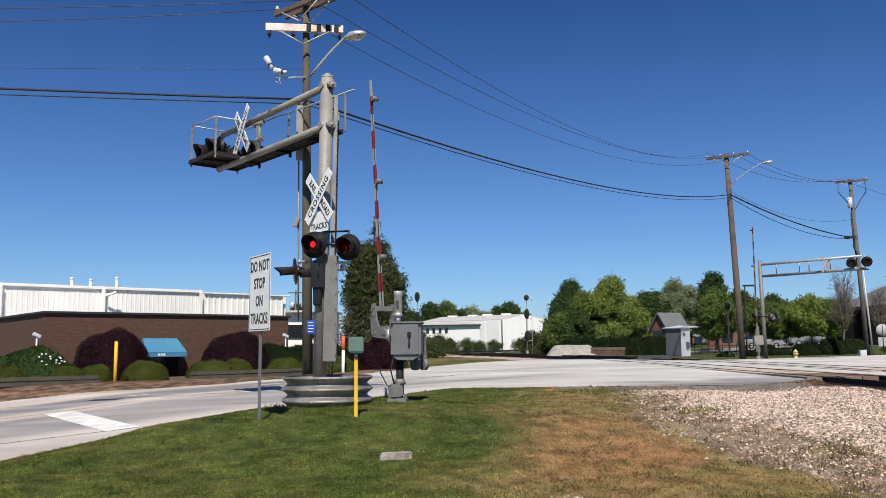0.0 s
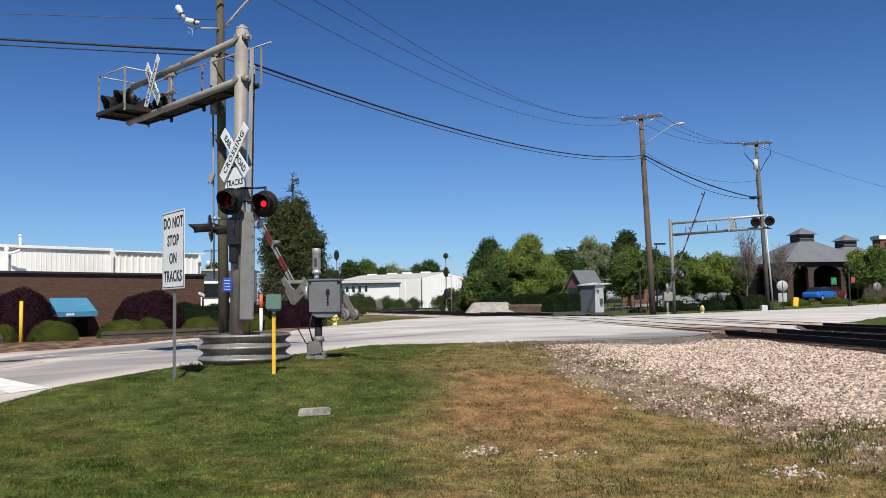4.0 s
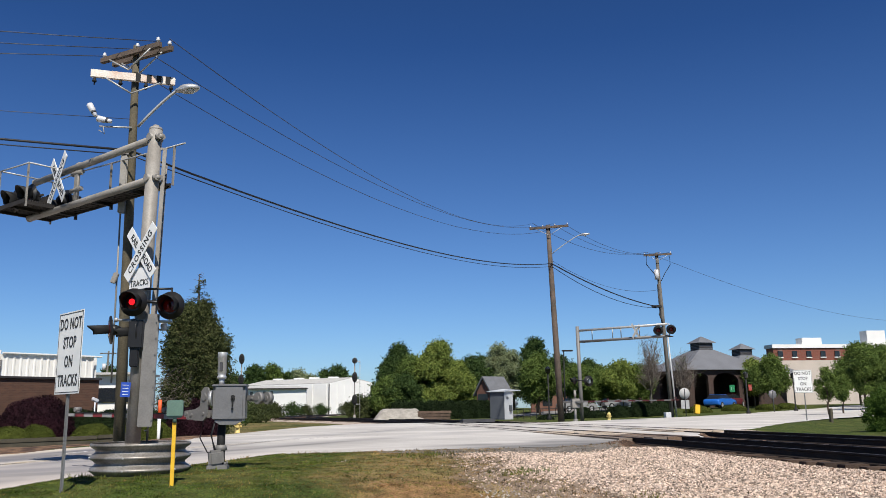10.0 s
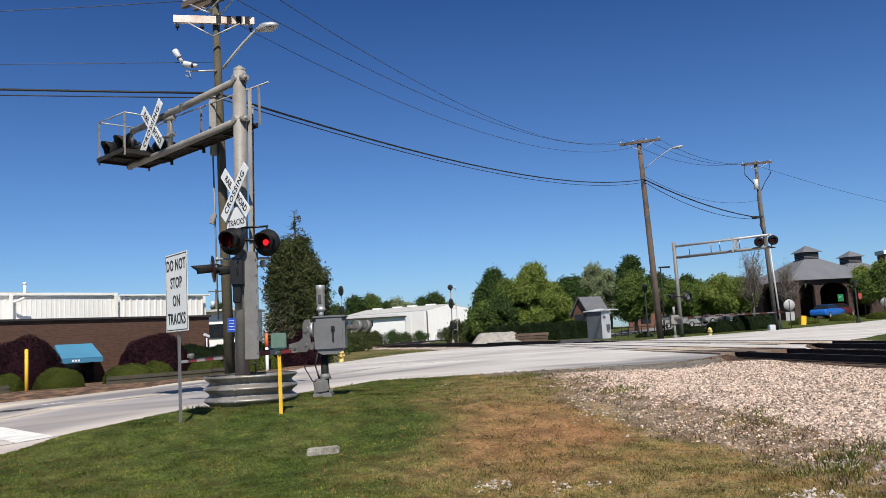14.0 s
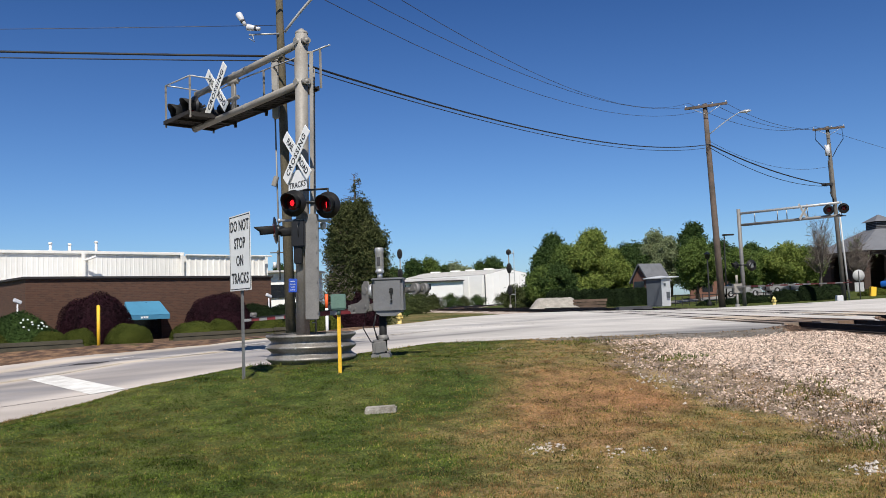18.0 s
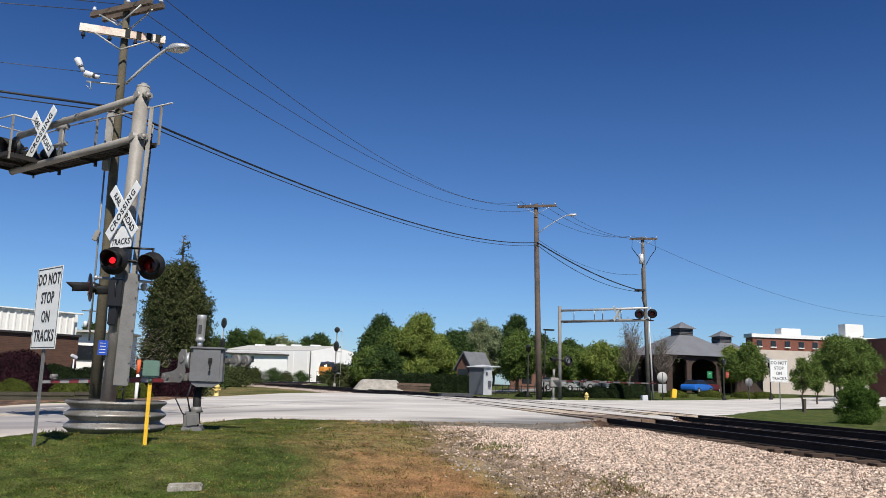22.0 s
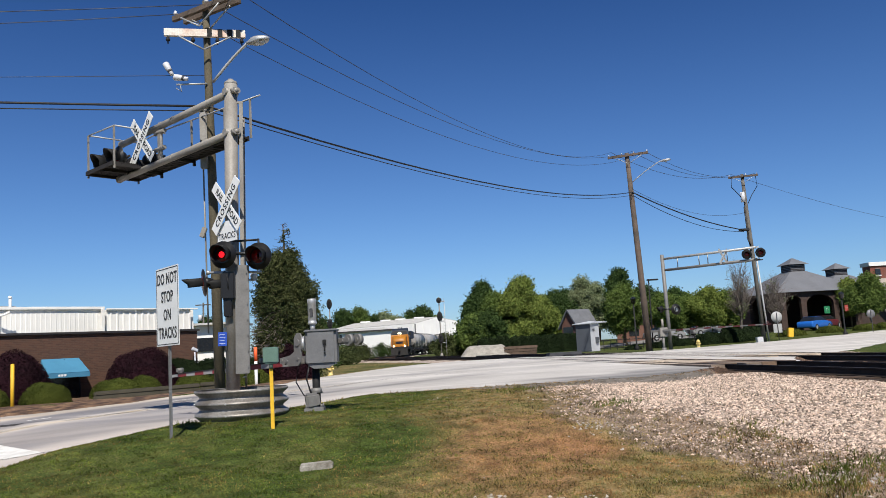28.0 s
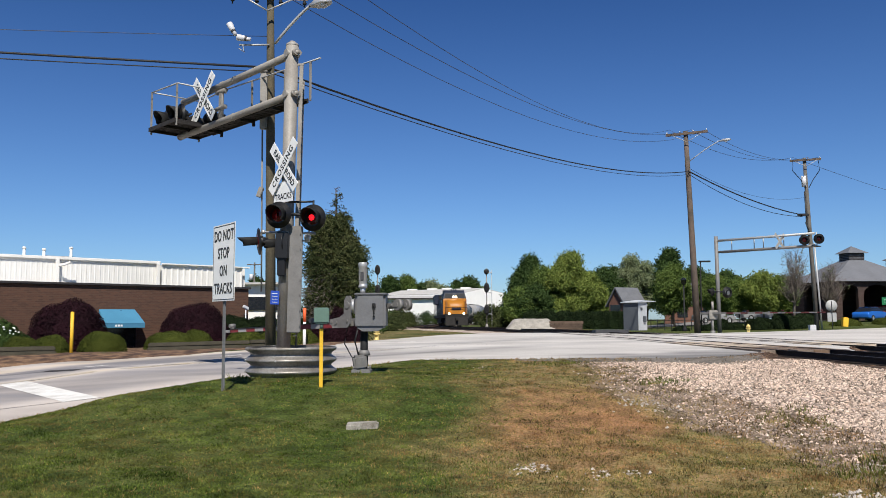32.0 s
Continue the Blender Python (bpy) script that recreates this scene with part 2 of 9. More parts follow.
def rod(bm, p0, p1, r0, r1=None, seg=12, caps=True, mi=0):
    """A round bar from p0 to p1."""
    p0, p1 = Vector(p0), Vector(p1)
    d = p1 - p0
    m = Matrix.Translation((p0 + p1) / 2) @ d.to_track_quat("Z", "Y").to_matrix().to_4x4()
    r = bmesh.ops.create_cone(bm, cap_ends=caps, segments=seg, radius1=r0, radius2=r0 if r1 is None else r1, depth=d.length, matrix=m)
    for f in {f for v in r["verts"] for f in v.link_faces}:
        f.material_index = mi
        f.smooth = len(f.verts) == 4
    return bm


def ball(bm, c, r, seg=10, squash=(1, 1, 1)):
    m = Matrix.Translation(c) @ Matrix.Diagonal((*squash, 1))
    out = bmesh.ops.create_uvsphere(bm, u_segments=seg, v_segments=max(5, seg // 2 + 1), radius=r, matrix=m)
    for f in {f for v in out["verts"] for f in v.link_faces}:
        f.smooth = True
    return bm


def tube(bm, pts, r, seg=8, mi=0):
    """A round tube along a line of points."""
    pts = [Vector(p) for p in pts]
    rings = []
    for i, p in enumerate(pts):
        d = (pts[min(i + 1, len(pts) - 1)] - pts[max(i - 1, 0)]).normalized()
        q = d.to_track_quat("Z", "Y").to_matrix()
        rr = r[i] if isinstance(r, (list, tuple)) else r
        rings.append([bm.verts.new(p + q @ Vector((math.cos(a) * rr, math.sin(a) * rr, 0))) for a in [2 * math.pi * k / seg for k in range(seg)]])
    for a, b in zip(rings, rings[1:]):
        for k in range(seg):
            f = bm.faces.new((a[k], a[(k + 1) % seg], b[(k + 1) % seg], b[k]))
            f.smooth = True
            f.material_index = mi
    for ring, flip in ((rings[0], True), (rings[-1], False)):
        f = bm.faces.new(ring[::-1] if flip else ring)
        f.material_index = mi
    return bm


def lathe(bm, base, prof, seg=24, axis=(0, 0, 1), mi=0):
    """Turns a profile of (radius, height) round an axis through base."""
    q = Vector(axis).to_track_quat("Z", "Y").to_matrix()
    rings = [[bm.verts.new(Vector(base) + q @ Vector((r * math.cos(a), r * math.sin(a), h))) for a in [2 * math.pi * k / seg for k in range(seg)]] for r, h in prof]
    for a, b in zip(rings, rings[1:]):
        for k in range(seg):
            f = bm.faces.new((a[k], a[(k + 1) % seg], b[(k + 1) % seg], b[k]))
            f.smooth = True
            f.material_index = mi
    for ring, flip in ((rings[0], True), (rings[-1], False)):
        if (ring[0].co - ring[len(ring) // 2].co).length > 1e-3:
            bm.faces.new(ring[::-1] if flip else ring).material_index = mi
    return bm


def plate(bm, corners, thick, mi=0):
    """A flat plate from its outline, thick to both sides."""
    n = (Vector(corners[1]) - Vector(corners[0])).cross(Vector(corners[2]) - Vector(corners[0])).normalized() * thick / 2
    a = [bm.verts.new(Vector(c) + n) for c in corners]
    b = [bm.verts.new(Vector(c) - n) for c in corners]
    fs = [bm.faces.new(a), bm.faces.new(b[::-1])]
    for i in range(len(a)):
        j = (i + 1) % len(a)
        fs.append(bm.faces.new((a[j], a[i], b[i], b[j])))
    for f in fs:
        f.material_index = mi
    return bm


def letters(bm, words, size, m, space=1.0, widen=1.0, depth=0.002, mi=0, bold=0.012):
    """Words in the built-in font, centred, laid by the pose m (x along the line, y up, z out)."""
    cu = bpy.data.curves.new("letters", "FONT")
    cu.body, cu.size, cu.align_x, cu.align_y, cu.space_character, cu.extrude, cu.offset = words, size, "CENTER", "CENTER", space, depth, bold * size
    cu.resolution_u = 3
    tmp = bpy.data.objects.new("letters", cu)
    scene.collection.objects.link(tmp)
    me = bpy.data.meshes.new_from_object(tmp.evaluated_get(bpy.context.evaluated_depsgraph_get()))
    me.transform(m @ Matrix.Diagonal((widen, 1, 1, 1)))
    me.polygons.foreach_set("material_index", [mi] * len(me.polygons))
    bm.from_mesh(me)
    bpy.data.objects.remove(tmp)
    bpy.data.meshes.remove(me)
    return bm


def cards(name, pts, nrm, size, rng, stretch=1.6):
    """Three-cornered leaves at places, each square to its normal, turned by chance."""
    n = len(pts)
    ref = rng.normal(size=(n, 3))
    u = np.cross(nrm, ref)
    u /= np.linalg.norm(u, axis=1, keepdims=True) + 1e-9
    w = np.cross(nrm, u)
    s = size * rng.uniform(0.6, 1.3, (n, 1))
    a, b = u * s * 0.62 * stretch, w * s * 0.5
    v = np.stack([pts + a, pts - a * 0.8 + b, pts - a * 0.8 - b], 1).reshape(-1, 3)
    return v, np.arange(3 * n).reshape(n, 3)


def raw_mesh(name, verts, faces, mats, smooth=False):
    """A mesh from arrays of places and of faces that all have the same number of corners."""
    me = bpy.data.meshes.new(name)
    verts, faces = np.asarray(verts, np.float32), np.asarray(faces, np.int32)
    me.vertices.add(len(verts))
    me.vertices.foreach_set("co", verts.ravel())
    n, k = faces.shape
    me.loops.add(n * k)
    me.loops.foreach_set("vertex_index", faces.ravel())
    me.polygons.add(n)
    me.polygons.foreach_set("loop_start", np.arange(0, n * k, k, dtype=np.int32))
    me.polygons.foreach_set("use_smooth", np.full(n, smooth))
    for m in mats if isinstance(mats, (list, tuple)) else (mats,):
        me.materials.append(m)
    me.update(calc_edges=True)
    return me


def drift(x, y, scale, seed=0):
    """Soft random patches between 0 and 1, about 1 / scale metres across."""
    grid = np.random.default_rng(seed).random((64, 64))
    u, v = np.asarray(x, float) * scale, np.asarray(y, float) * scale
    i, j = np.floor(u).astype(int), np.floor(v).astype(int)
    fu, fv = u - i, v - j
    fu, fv = fu * fu * (3 - 2 * fu), fv * fv * (3 - 2 * fv)
    a, b = grid[i % 64, j % 64], grid[(i + 1) % 64, j % 64]
    c, d = grid[i % 64, (j + 1) % 64], grid[(i + 1) % 64, (j + 1) % 64]
    return (a * (1 - fu) + b * fu) * (1 - fv) + (c * (1 - fu) + d * fu) * fv


def crown_mesh(name, blobs, count, leaf, material, seed, fill=0.75, stretch=1.6, up=0.3, rise=0.8, sprig=7):
    """Sprigs of leaves on and in a set of blobs (x, y, z, rx, rz); rise: how far the sprigs point up."""
    rng = np.random.default_rng(seed)
    total, count = count, max(8, count // sprig)
    w = np.array([b[3] * b[4] for b in blobs])
    which = rng.choice(len(blobs), count, p=w / w.sum())
    bl = np.array(blobs)[which]
    d = rng.normal(size=(count, 3))
    d /= np.linalg.norm(d, axis=1, keepdims=True)
    k = rng.uniform(fill, 1.0, (count, 1)) ** 0.7 * (1 + 0.16 * np.sin(7 * d[:, :1] + 5 * d[:, 1:2]) * np.sin(6 * d[:, 2:]) + rng.normal(0, 0.09, (count, 1)))
    p = bl[:, :3] + d * k * np.stack([bl[:, 3], bl[:, 3], bl[:, 4]], 1)
    way = d * 0.7 + rng.normal(size=(count, 3)) * 0.45 + np.array([0, 0, rise])
    way /= np.linalg.norm(way, axis=1, keepdims=True)
    span = leaf * rng.uniform(1.5, 6.5, (count, 1))
    p, d, way, span = (np.repeat(q, sprig, axis=0) for q in (p, d, way, span))
    count = len(p)
    along = rng.uniform(-0.4, 1.0, (count, 1))
    p = p + way * span * along + rng.normal(size=(count, 3)) * leaf * 0.75 * (1.1 - 0.6 * along)
    nrm = d * 0.5 + rng.normal(size=(count, 3)) * 0.6 + np.array([0, 0, up])
    nrm /= np.linalg.norm(nrm, axis=1, keepdims=True)
    v, f = cards(name, p, nrm, leaf, rng, stretch)
    return raw_mesh(name, v, f, material)


def spread_blobs(rng, h0, h1, r, n, taper=0.5, r_in=0.45):
    """Blobs that fill a crown from h0 to h1 of radius r; taper: how pointed the top is."""
    out = []
    n, r_in = int(n * 2.2), r_in * 0.72
    for i in range(n):
        t = (i + rng.random()) / n
        z = h0 + (h1 - h0) * (0.08 + 0.84 * t)
        prof = math.sin(math.pi * min(1, 0.18 + 0.82 * t)) ** 0.6 * (1 - taper * t)
        a, rad = rng.random() * 6.283, r * prof * (0.1 + 0.78 * rng.random() ** 0.7)
        s = r * r_in * (0.4 + 0.8 * rng.random()) * (1 - 0.35 * taper * t)
        out.append((rad * math.cos(a), rad * math.sin(a), z, s, s * 0.8))
    return out


def tree(at, h, r, leafm, seed, label, count=2500, leaf=0.3, trunk_h=0.25, taper=0.4, blobs=16, fill=0.6, r_in=0.45, name="tree", group="", bare=False, limbs=7):
    """A tree: tapered trunk with limbs, and a crown of leaf clumps."""
    rng = random.Random(seed)
    ob = thing(name, at, label, "tree", group)
    x, y, z = at
    bl = spread_blobs(rng, h * trunk_h, h, r, blobs, taper, r_in)
    bm = bmesh.new()
    tr = max(0.05, h * 0.018)
    sway = [(x + rng.uniform(-1, 1) * 0.02 * h * k, y + rng.uniform(-1, 1) * 0.02 * h * k, z - 0.1 + h * 0.8 * k / 4) for k in range(5)]
    tube(bm, sway, [tr * (1.25 - 0.26 * k) for k in range(5)], 7)
    for b in bl[::max(1, len(bl) // (limbs * (2 if bare else 1)))]:
        z0 = z + min(h * trunk_h * 0.9, b[2] * 0.7) + rng.random() * 0.1 * h
        k = min(1, (z0 - z) / (h * 0.8)) * 4
        i = min(3, int(k))
        s = Vector(sway[i]).lerp(Vector(sway[i + 1]), k - i)
        e = Vector((x + b[0], y + b[1], z + b[2]))
        mid = s.lerp(e, 0.5) + Vector((0, 0, -0.03 * h))
        tube(bm, [s, mid, e], [tr * 0.5, tr * 0.32, tr * 0.12], 5)
        if bare:
            for _ in range(14):
                q = s.lerp(e, 0.35 + 0.65 * rng.random())
                g = q + Vector((rng.uniform(-1, 1), rng.uniform(-1, 1), rng.uniform(0.2, 1.4))) * r * 0.45
                tube(bm, [q, q.lerp(g, 0.5) + Vector((0, 0, 0.04 * r)), g], [tr * 0.13, tr * 0.09, tr * 0.04], 3)
                for _ in range(3):
                    g2 = q.lerp(g, 0.3 + 0.6 * rng.random())
                    g3 = g2 + Vector((rng.uniform(-1, 1), rng.uniform(-1, 1), rng.uniform(0.1, 1))) * r * 0.25
                    tube(bm, [g2, g3], [tr * 0.06, tr * 0.03], 3)
    part("trunk", bm, M["twig"] if bare else M["bark"], ob)
    me = crown_mesh("crown", bl, int(count * (1 if bare else 7.6)), leaf * (1 if bare else 0.455), leafm, seed, fill)
    c = new("crown", me)
    c.parent = ob
    return ob


def bush(at, rx, ry, rz, leafm, seed, label, count=2600, leaf=0.09, flat=0.0, group="", lumpy=0.06, name="bush"):
    """A clipped bush: a lumpy dark body with leaves all over it."""
    rng = np.random.default_rng(seed)
    count, leaf = int(count * 7.0), leaf * 0.46
    d = rng.normal(size=(count, 3))
    d /= np.linalg.norm(d, axis=1, keepdims=True)
    d[:, 2] = np.abs(d[:, 2]) * 1.0 - 0.12
    k = 1 + lumpy * np.sin(5 * d[:, :1] + seed) * np.sin(4 * d[:, 1:2] + 2 * seed) + rng.uniform(-0.12, 0.04, (count, 1)) + 0.35 * lumpy * np.sin(13 * d[:, :1] + 3 * seed) * np.sin(11 * d[:, 2:] + seed)
    sq = np.sign(d) * np.abs(d) ** (1 - flat)
    p = sq * k * np.array([rx, ry, rz])
    nrm = d * 0.8 + rng.normal(size=(count, 3)) * 0.55
    nrm /= np.linalg.norm(nrm, axis=1, keepdims=True)
    ob = thing(name, at, label, "bush", group)
    v, f = cards("leaves", p, nrm, leaf, rng, 1.5)
    lv = new("leaves", raw_mesh("leaves", v, f, leafm))
    lv.parent = ob
    bm = bmesh.new()
    bmesh.ops.create_icosphere(bm, subdivisions=3, radius=1.0)
    for q in bm.verts:
        e = np.array(q.co)
        e[2] = max(-0.1, e[2])
        s = np.sign(e) * np.abs(e) ** (1 - flat)
        kk = 0.875 + lumpy * math.sin(5 * e[0] + seed) * math.sin(4 * e[1] + 2 * seed)
        q.co = Vector((s[0] * rx * kk, s[1] * ry * kk, s[2] * rz * kk)) + Vector(at)
    part("inner_foliage", bm, leafm, ob)
    return ob


# ---- the plan ----
ROAD_O, ROAD_DIR = np.array((-5.45, 16.7)), np.array((0.70, 0.714))
ROAD_LEFT = np.array((-0.714, 0.70))
R3, L3, UP = Vector((0.70, 0.714, 0)), Vector((-0.714, 0.70, 0)), Vector((0, 0, 1))
# centre line of the far track; the near track lies 3.96 m beside it
TRACK_Y = (-60, 0, 12, 15.6, 21.5, 24.5, 34.7, 45, 56, 70, 81, 95, 107, 118, 131, 146, 163.5, 177, 195, 215, 235, 300, 700)
TRACK_X = (16.5, 14.2, 13.7, 13.45, 12.9, 12.6, 11.8, 10.95, 9.7, 7.5, 5.1, 1.3, -2.0, -3.8, -4.85, -5.1, -4.5, -3.0, -0.5, 4.5, 11.0, 40.0, 230.0)
_yy = np.arange(-60, 700, 0.5)
_xx = np.convolve(np.pad(np.interp(_yy, TRACK_Y, TRACK_X), 12, mode="reflect", reflect_type="odd"), np.ones(25) / 25, "valid")
_tx, _ty = np.gradient(_xx), np.gradient(_yy)
_n = np.hypot(_tx, _ty)
LINE_B = np.stack([_xx, _yy], 1)
LEFT_B = np.stack([-_ty, _tx], 1) / _n[:, None]
LINE_A = LINE_B + LEFT_B * 3.96
RAIL_TOP = 0.755


def track_x(y, line):
    return np.interp(y, line[:, 1], line[:, 0])


def road_z(x, y):
    s = (np.asarray(x) - ROAD_O[0]) * ROAD_DIR[0] + (np.asarray(y) - ROAD_O[1]) * ROAD_DIR[1]
    return np.interp(s, [-60, -20, -6, -2, 0, 5.5, 12, 25, 55, 70, 90, 130, 400], [-1.2, -0.5, -0.1, 0.17, 0.36, 0.58, 0.69, 0.735, 0.735, 0.82, 1.1, 1.5, 1.9])


def smooth(a, b, x):
    t = np.clip((np.asarray(x) - a) / (b - a), 0, 1)
    return t * t * (3 - 2 * t)


NEAR_EDGE = [(-42, -23), (-14.7, 4.9), (-7.9, 11.6), (-6.84, 14.6), (-5.45, 16.5), (-1.6, 20.9), (1.2, 20.7), (5.0, 20.2), (6.5, 20.8), (7.4, 22.2), (8.2, 23.1), (9.6, 23.3), (10.1, 22.4), (11.0, 25.0), (12.3, 27.6), (14.0, 28.3), (15.2, 29.6), (20.5, 37.0), (27, 44.5), (55, 72), (120, 138)]
FAR_EDGE = [(-62, -22), (-34, 5.5), (-17.5, 22.0), (-13.2, 24.2), (-9.5, 25.9), (-6.5, 29.8), (-4.2, 38), (-2.0, 48), (0.0, 52.5), (1.5, 55), (3.5, 55), (6, 55), (7.0, 53.1), (8.5, 50.3), (10, 47.5), (12, 49.1), (13.5, 50.3), (15, 51.5), (22, 58.5), (50, 86), (116, 153)]


def in_road(x, y):
    """Whether places lie on the paved sheet."""
    poly = NEAR_EDGE + FAR_EDGE[::-1]
    c = np.zeros(np.shape(x), bool)
    for (x0, y0), (x1, y1) in zip(poly, poly[1:] + poly[:1]):
        hit = ((y0 > y) != (y1 > y)) & (x < (x1 - x0) * (y - y0) / (y1 - y0 + 1e-12) + x0)
        c ^= hit
    return c


def edge_dist(x, y):
    """Distance to the rim of the paved sheet."""
    poly = NEAR_EDGE + FAR_EDGE[::-1]
    best = np.full(np.shape(x), 1e9)
    for (x0, y0), (x1, y1) in zip(poly, poly[1:] + poly[:1]):
        dx, dy = x1 - x0, y1 - y0
        t = np.clip(((x - x0) * dx + (y - y0) * dy) / (dx * dx + dy * dy), 0, 1)
        best = np.minimum(best, np.hypot(x - x0 - t * dx, y - y0 - t * dy))
    return best


def ground_z(x, y):
    x, y = np.asarray(x, float), np.asarray(y, float)
    b = np.interp(y, [-60, 0, 5, 8, 10, 11.5, 12.8, 14.5, 17, 19, 30], [-0.3, -0.12, -0.08, 0.0, 0.12, 0.25, 0.50, 0.58, 0.61, 0.62, 0.60])
    right = smooth(14, 20, x) * smooth(10, 20, y)
    b = b * (1 - right) + 0.5 * right
    p = (x - ROAD_O[0]) * ROAD_LEFT[0] + (y - ROAD_O[1]) * ROAD_LEFT[1]
    far = smooth(9, 14, p) * smooth(5, -12, x)
    b = b * (1 - far) + 0.48 * far
    b = b + 0.95 * smooth(55, 100, y) * smooth(12, 34, x)
    da = np.abs(x - track_x(y, LINE_A))
    db = np.abs(x - track_x(y, LINE_B))
    d = np.minimum(da, db)
    bal = 0.585 - np.clip(d - 1.75, 0, 9) * 0.13
    b = np.where(y < 200, np.maximum(b, np.where(d < 7, bal, -9)), b)
    b = b - 0.085 * smooth(1.75, 1.4, d) * smooth(34, 29, y)      # the bed lies below the tops of the ties
    e = edge_dist(x, y)
    inside = in_road(x, y)
    rz = road_z(x, y)
    w = np.where(inside, 1.0, 1 - smooth(0.0, 2.2 - 1.7 * smooth(2.6, 1.8, d) * (y < 40), e))
    b = b * (1 - w) + (rz - np.where(inside, np.minimum(0.09, 0.012 + np.clip(e - 0.35, 0, 9) * 0.15), -0.012 * smooth(0, 0.25, e))) * w
    return b


# ---- ground: one sheet to the horizon ----
def graded(lo, hi, a, b, fine, grow=1.16):
    """Grid lines that are fine from a to b and widen outwards."""
    mid = list(np.arange(a, b + 1e-6, fine))
    up, s = [mid[-1]], fine
    while up[-1] < hi:
        s *= grow
        up.append(up[-1] + s)
    dn, s = [mid[0]], fine
    while dn[-1] > lo:
        s *= grow
        dn.append(dn[-1] - s)
    return np.array(dn[:0:-1] + mid + up[1:])


gx, gy = graded(-2500, 2500, -10, 16, 0.22), graded(-600, 4000, 3, 30, 0.22, 1.12)
GX, GY = np.meshgrid(gx, gy)
GZ = ground_z(GX, GY)


def lump_z(x, y):
    """Small humps and hollows of the verge."""
    out = np.zeros_like(x)
    for k, (fx, fy, amp) in enumerate(((0.9, 0.7, 0.03), (1.9, 2.3, 0.018), (4.1, 3.7, 0.010))):
        out += amp * np.sin(fx * x + 1.3 * k + 0.8 * np.sin(fy * y)) * np.cos(fy * y + 0.5 * k)
    return out * smooth(60, 30, np.hypot(x, y)) * ~in_road(x, y) * smooth(0, 1, edge_dist(x, y))


GZ = GZ + lump_z(GX, GY)
gv = np.stack([GX, GY, GZ], -1).reshape(-1, 3)
nx, ny = len(gx), len(gy)
ii = (np.arange(ny - 1)[:, None] * nx + np.arange(nx - 1)[None]).reshape(-1)
gf = np.stack([ii, ii + 1, ii + nx + 1, ii + nx], 1)
ground_mesh = raw_mesh("ground", gv, gf, [], True)


def ballast_edge(y):
    """Where the clean ballast begins, and where the first loose stones lie."""
    clean = np.interp(y, [4, 9, 10, 11, 12.1, 13, 14.5, 18.5, 20.5], [5.3, 4.98, 4.95, 4.75, 3.8, 3.3, 3.2, 3.45, 4.0])
    loose = np.interp(y, [4, 7.5, 8, 9.6, 10.4, 11.6, 12.7, 14.5, 18.5, 21], [4.5, 4.15, 4.0, 3.95, 3.15, 2.8, 2.45, 2.35, 2.3, 2.0])
    return clean, loose


def gravel_mask(x, y, lo=-0.5, hi=0.4):
    g = smooth(lo, hi, x - ballast_edge(y)[0] + 0.5 * (drift(x, y, 1.4, 5) - 0.5)) * smooth(21.5, 19.5, y)
    beyond = np.minimum(np.abs(x - track_x(y, LINE_A)), np.abs(x - track_x(y, LINE_B)))
    far = np.maximum(smooth(2.6, 1.7, beyond), smooth(5.5, 3.5, beyond) * smooth(52, 56, y) * smooth(140, 100, y))
    return np.maximum(g * (x < track_x(y, LINE_B)), far * (y < 220))


def dry_mask(x, y):
    near = smooth(-1.9, 1.4, x - 0.08 * (y - 10)) * smooth(34, 26, y) * smooth(14, 10, x)
    return np.maximum(near, (0.25 + 0.6 * drift(x, y, 0.3, 17)) * smooth(32, 40, y) * smooth(150, 110, y) * smooth(14, 8, x))


def dirt_mask(x, y):
    return smooth(-1.1, 0.6, x - ballast_edge(y)[1] + 0.9 * (drift(x, y, 1.1, 6) - 0.5)) * smooth(21.5, 19.5, y) * (x < 9)


def red_mask(x, y):
    return np.exp(-((x - 1.1) / 1.5) ** 2 - ((y - 11.2) / 2.9) ** 2) * (0.6 + 0.8 * drift(x, y, 0.9, 8))


def rust_mask(x, y):
    da, db = x - track_x(y, LINE_A), x - track_x(y, LINE_B)
    d = np.where(da < 0, -da, np.where(db > 0, db, 0.0))
    return smooth(1.75, 1.25, d) * (y < 260)


def tar_mask(x, y):
    return smooth(2.3, 1.1, edge_dist(x, y)) * smooth(-0.5, 2.0, x) * smooth(9.0, 7.0, x) * smooth(26, 22, y)


for nm, fn in (("gravel", gravel_mask), ("dry", dry_mask), ("rust", rust_mask), ("tar", tar_mask), ("dirt", dirt_mask), ("red", red_mask)):
    att = ground_mesh.attributes.new(nm, "FLOAT", "POINT")
    att.data.foreach_set("value", fn(GX, GY).reshape(-1).astype(np.float32))


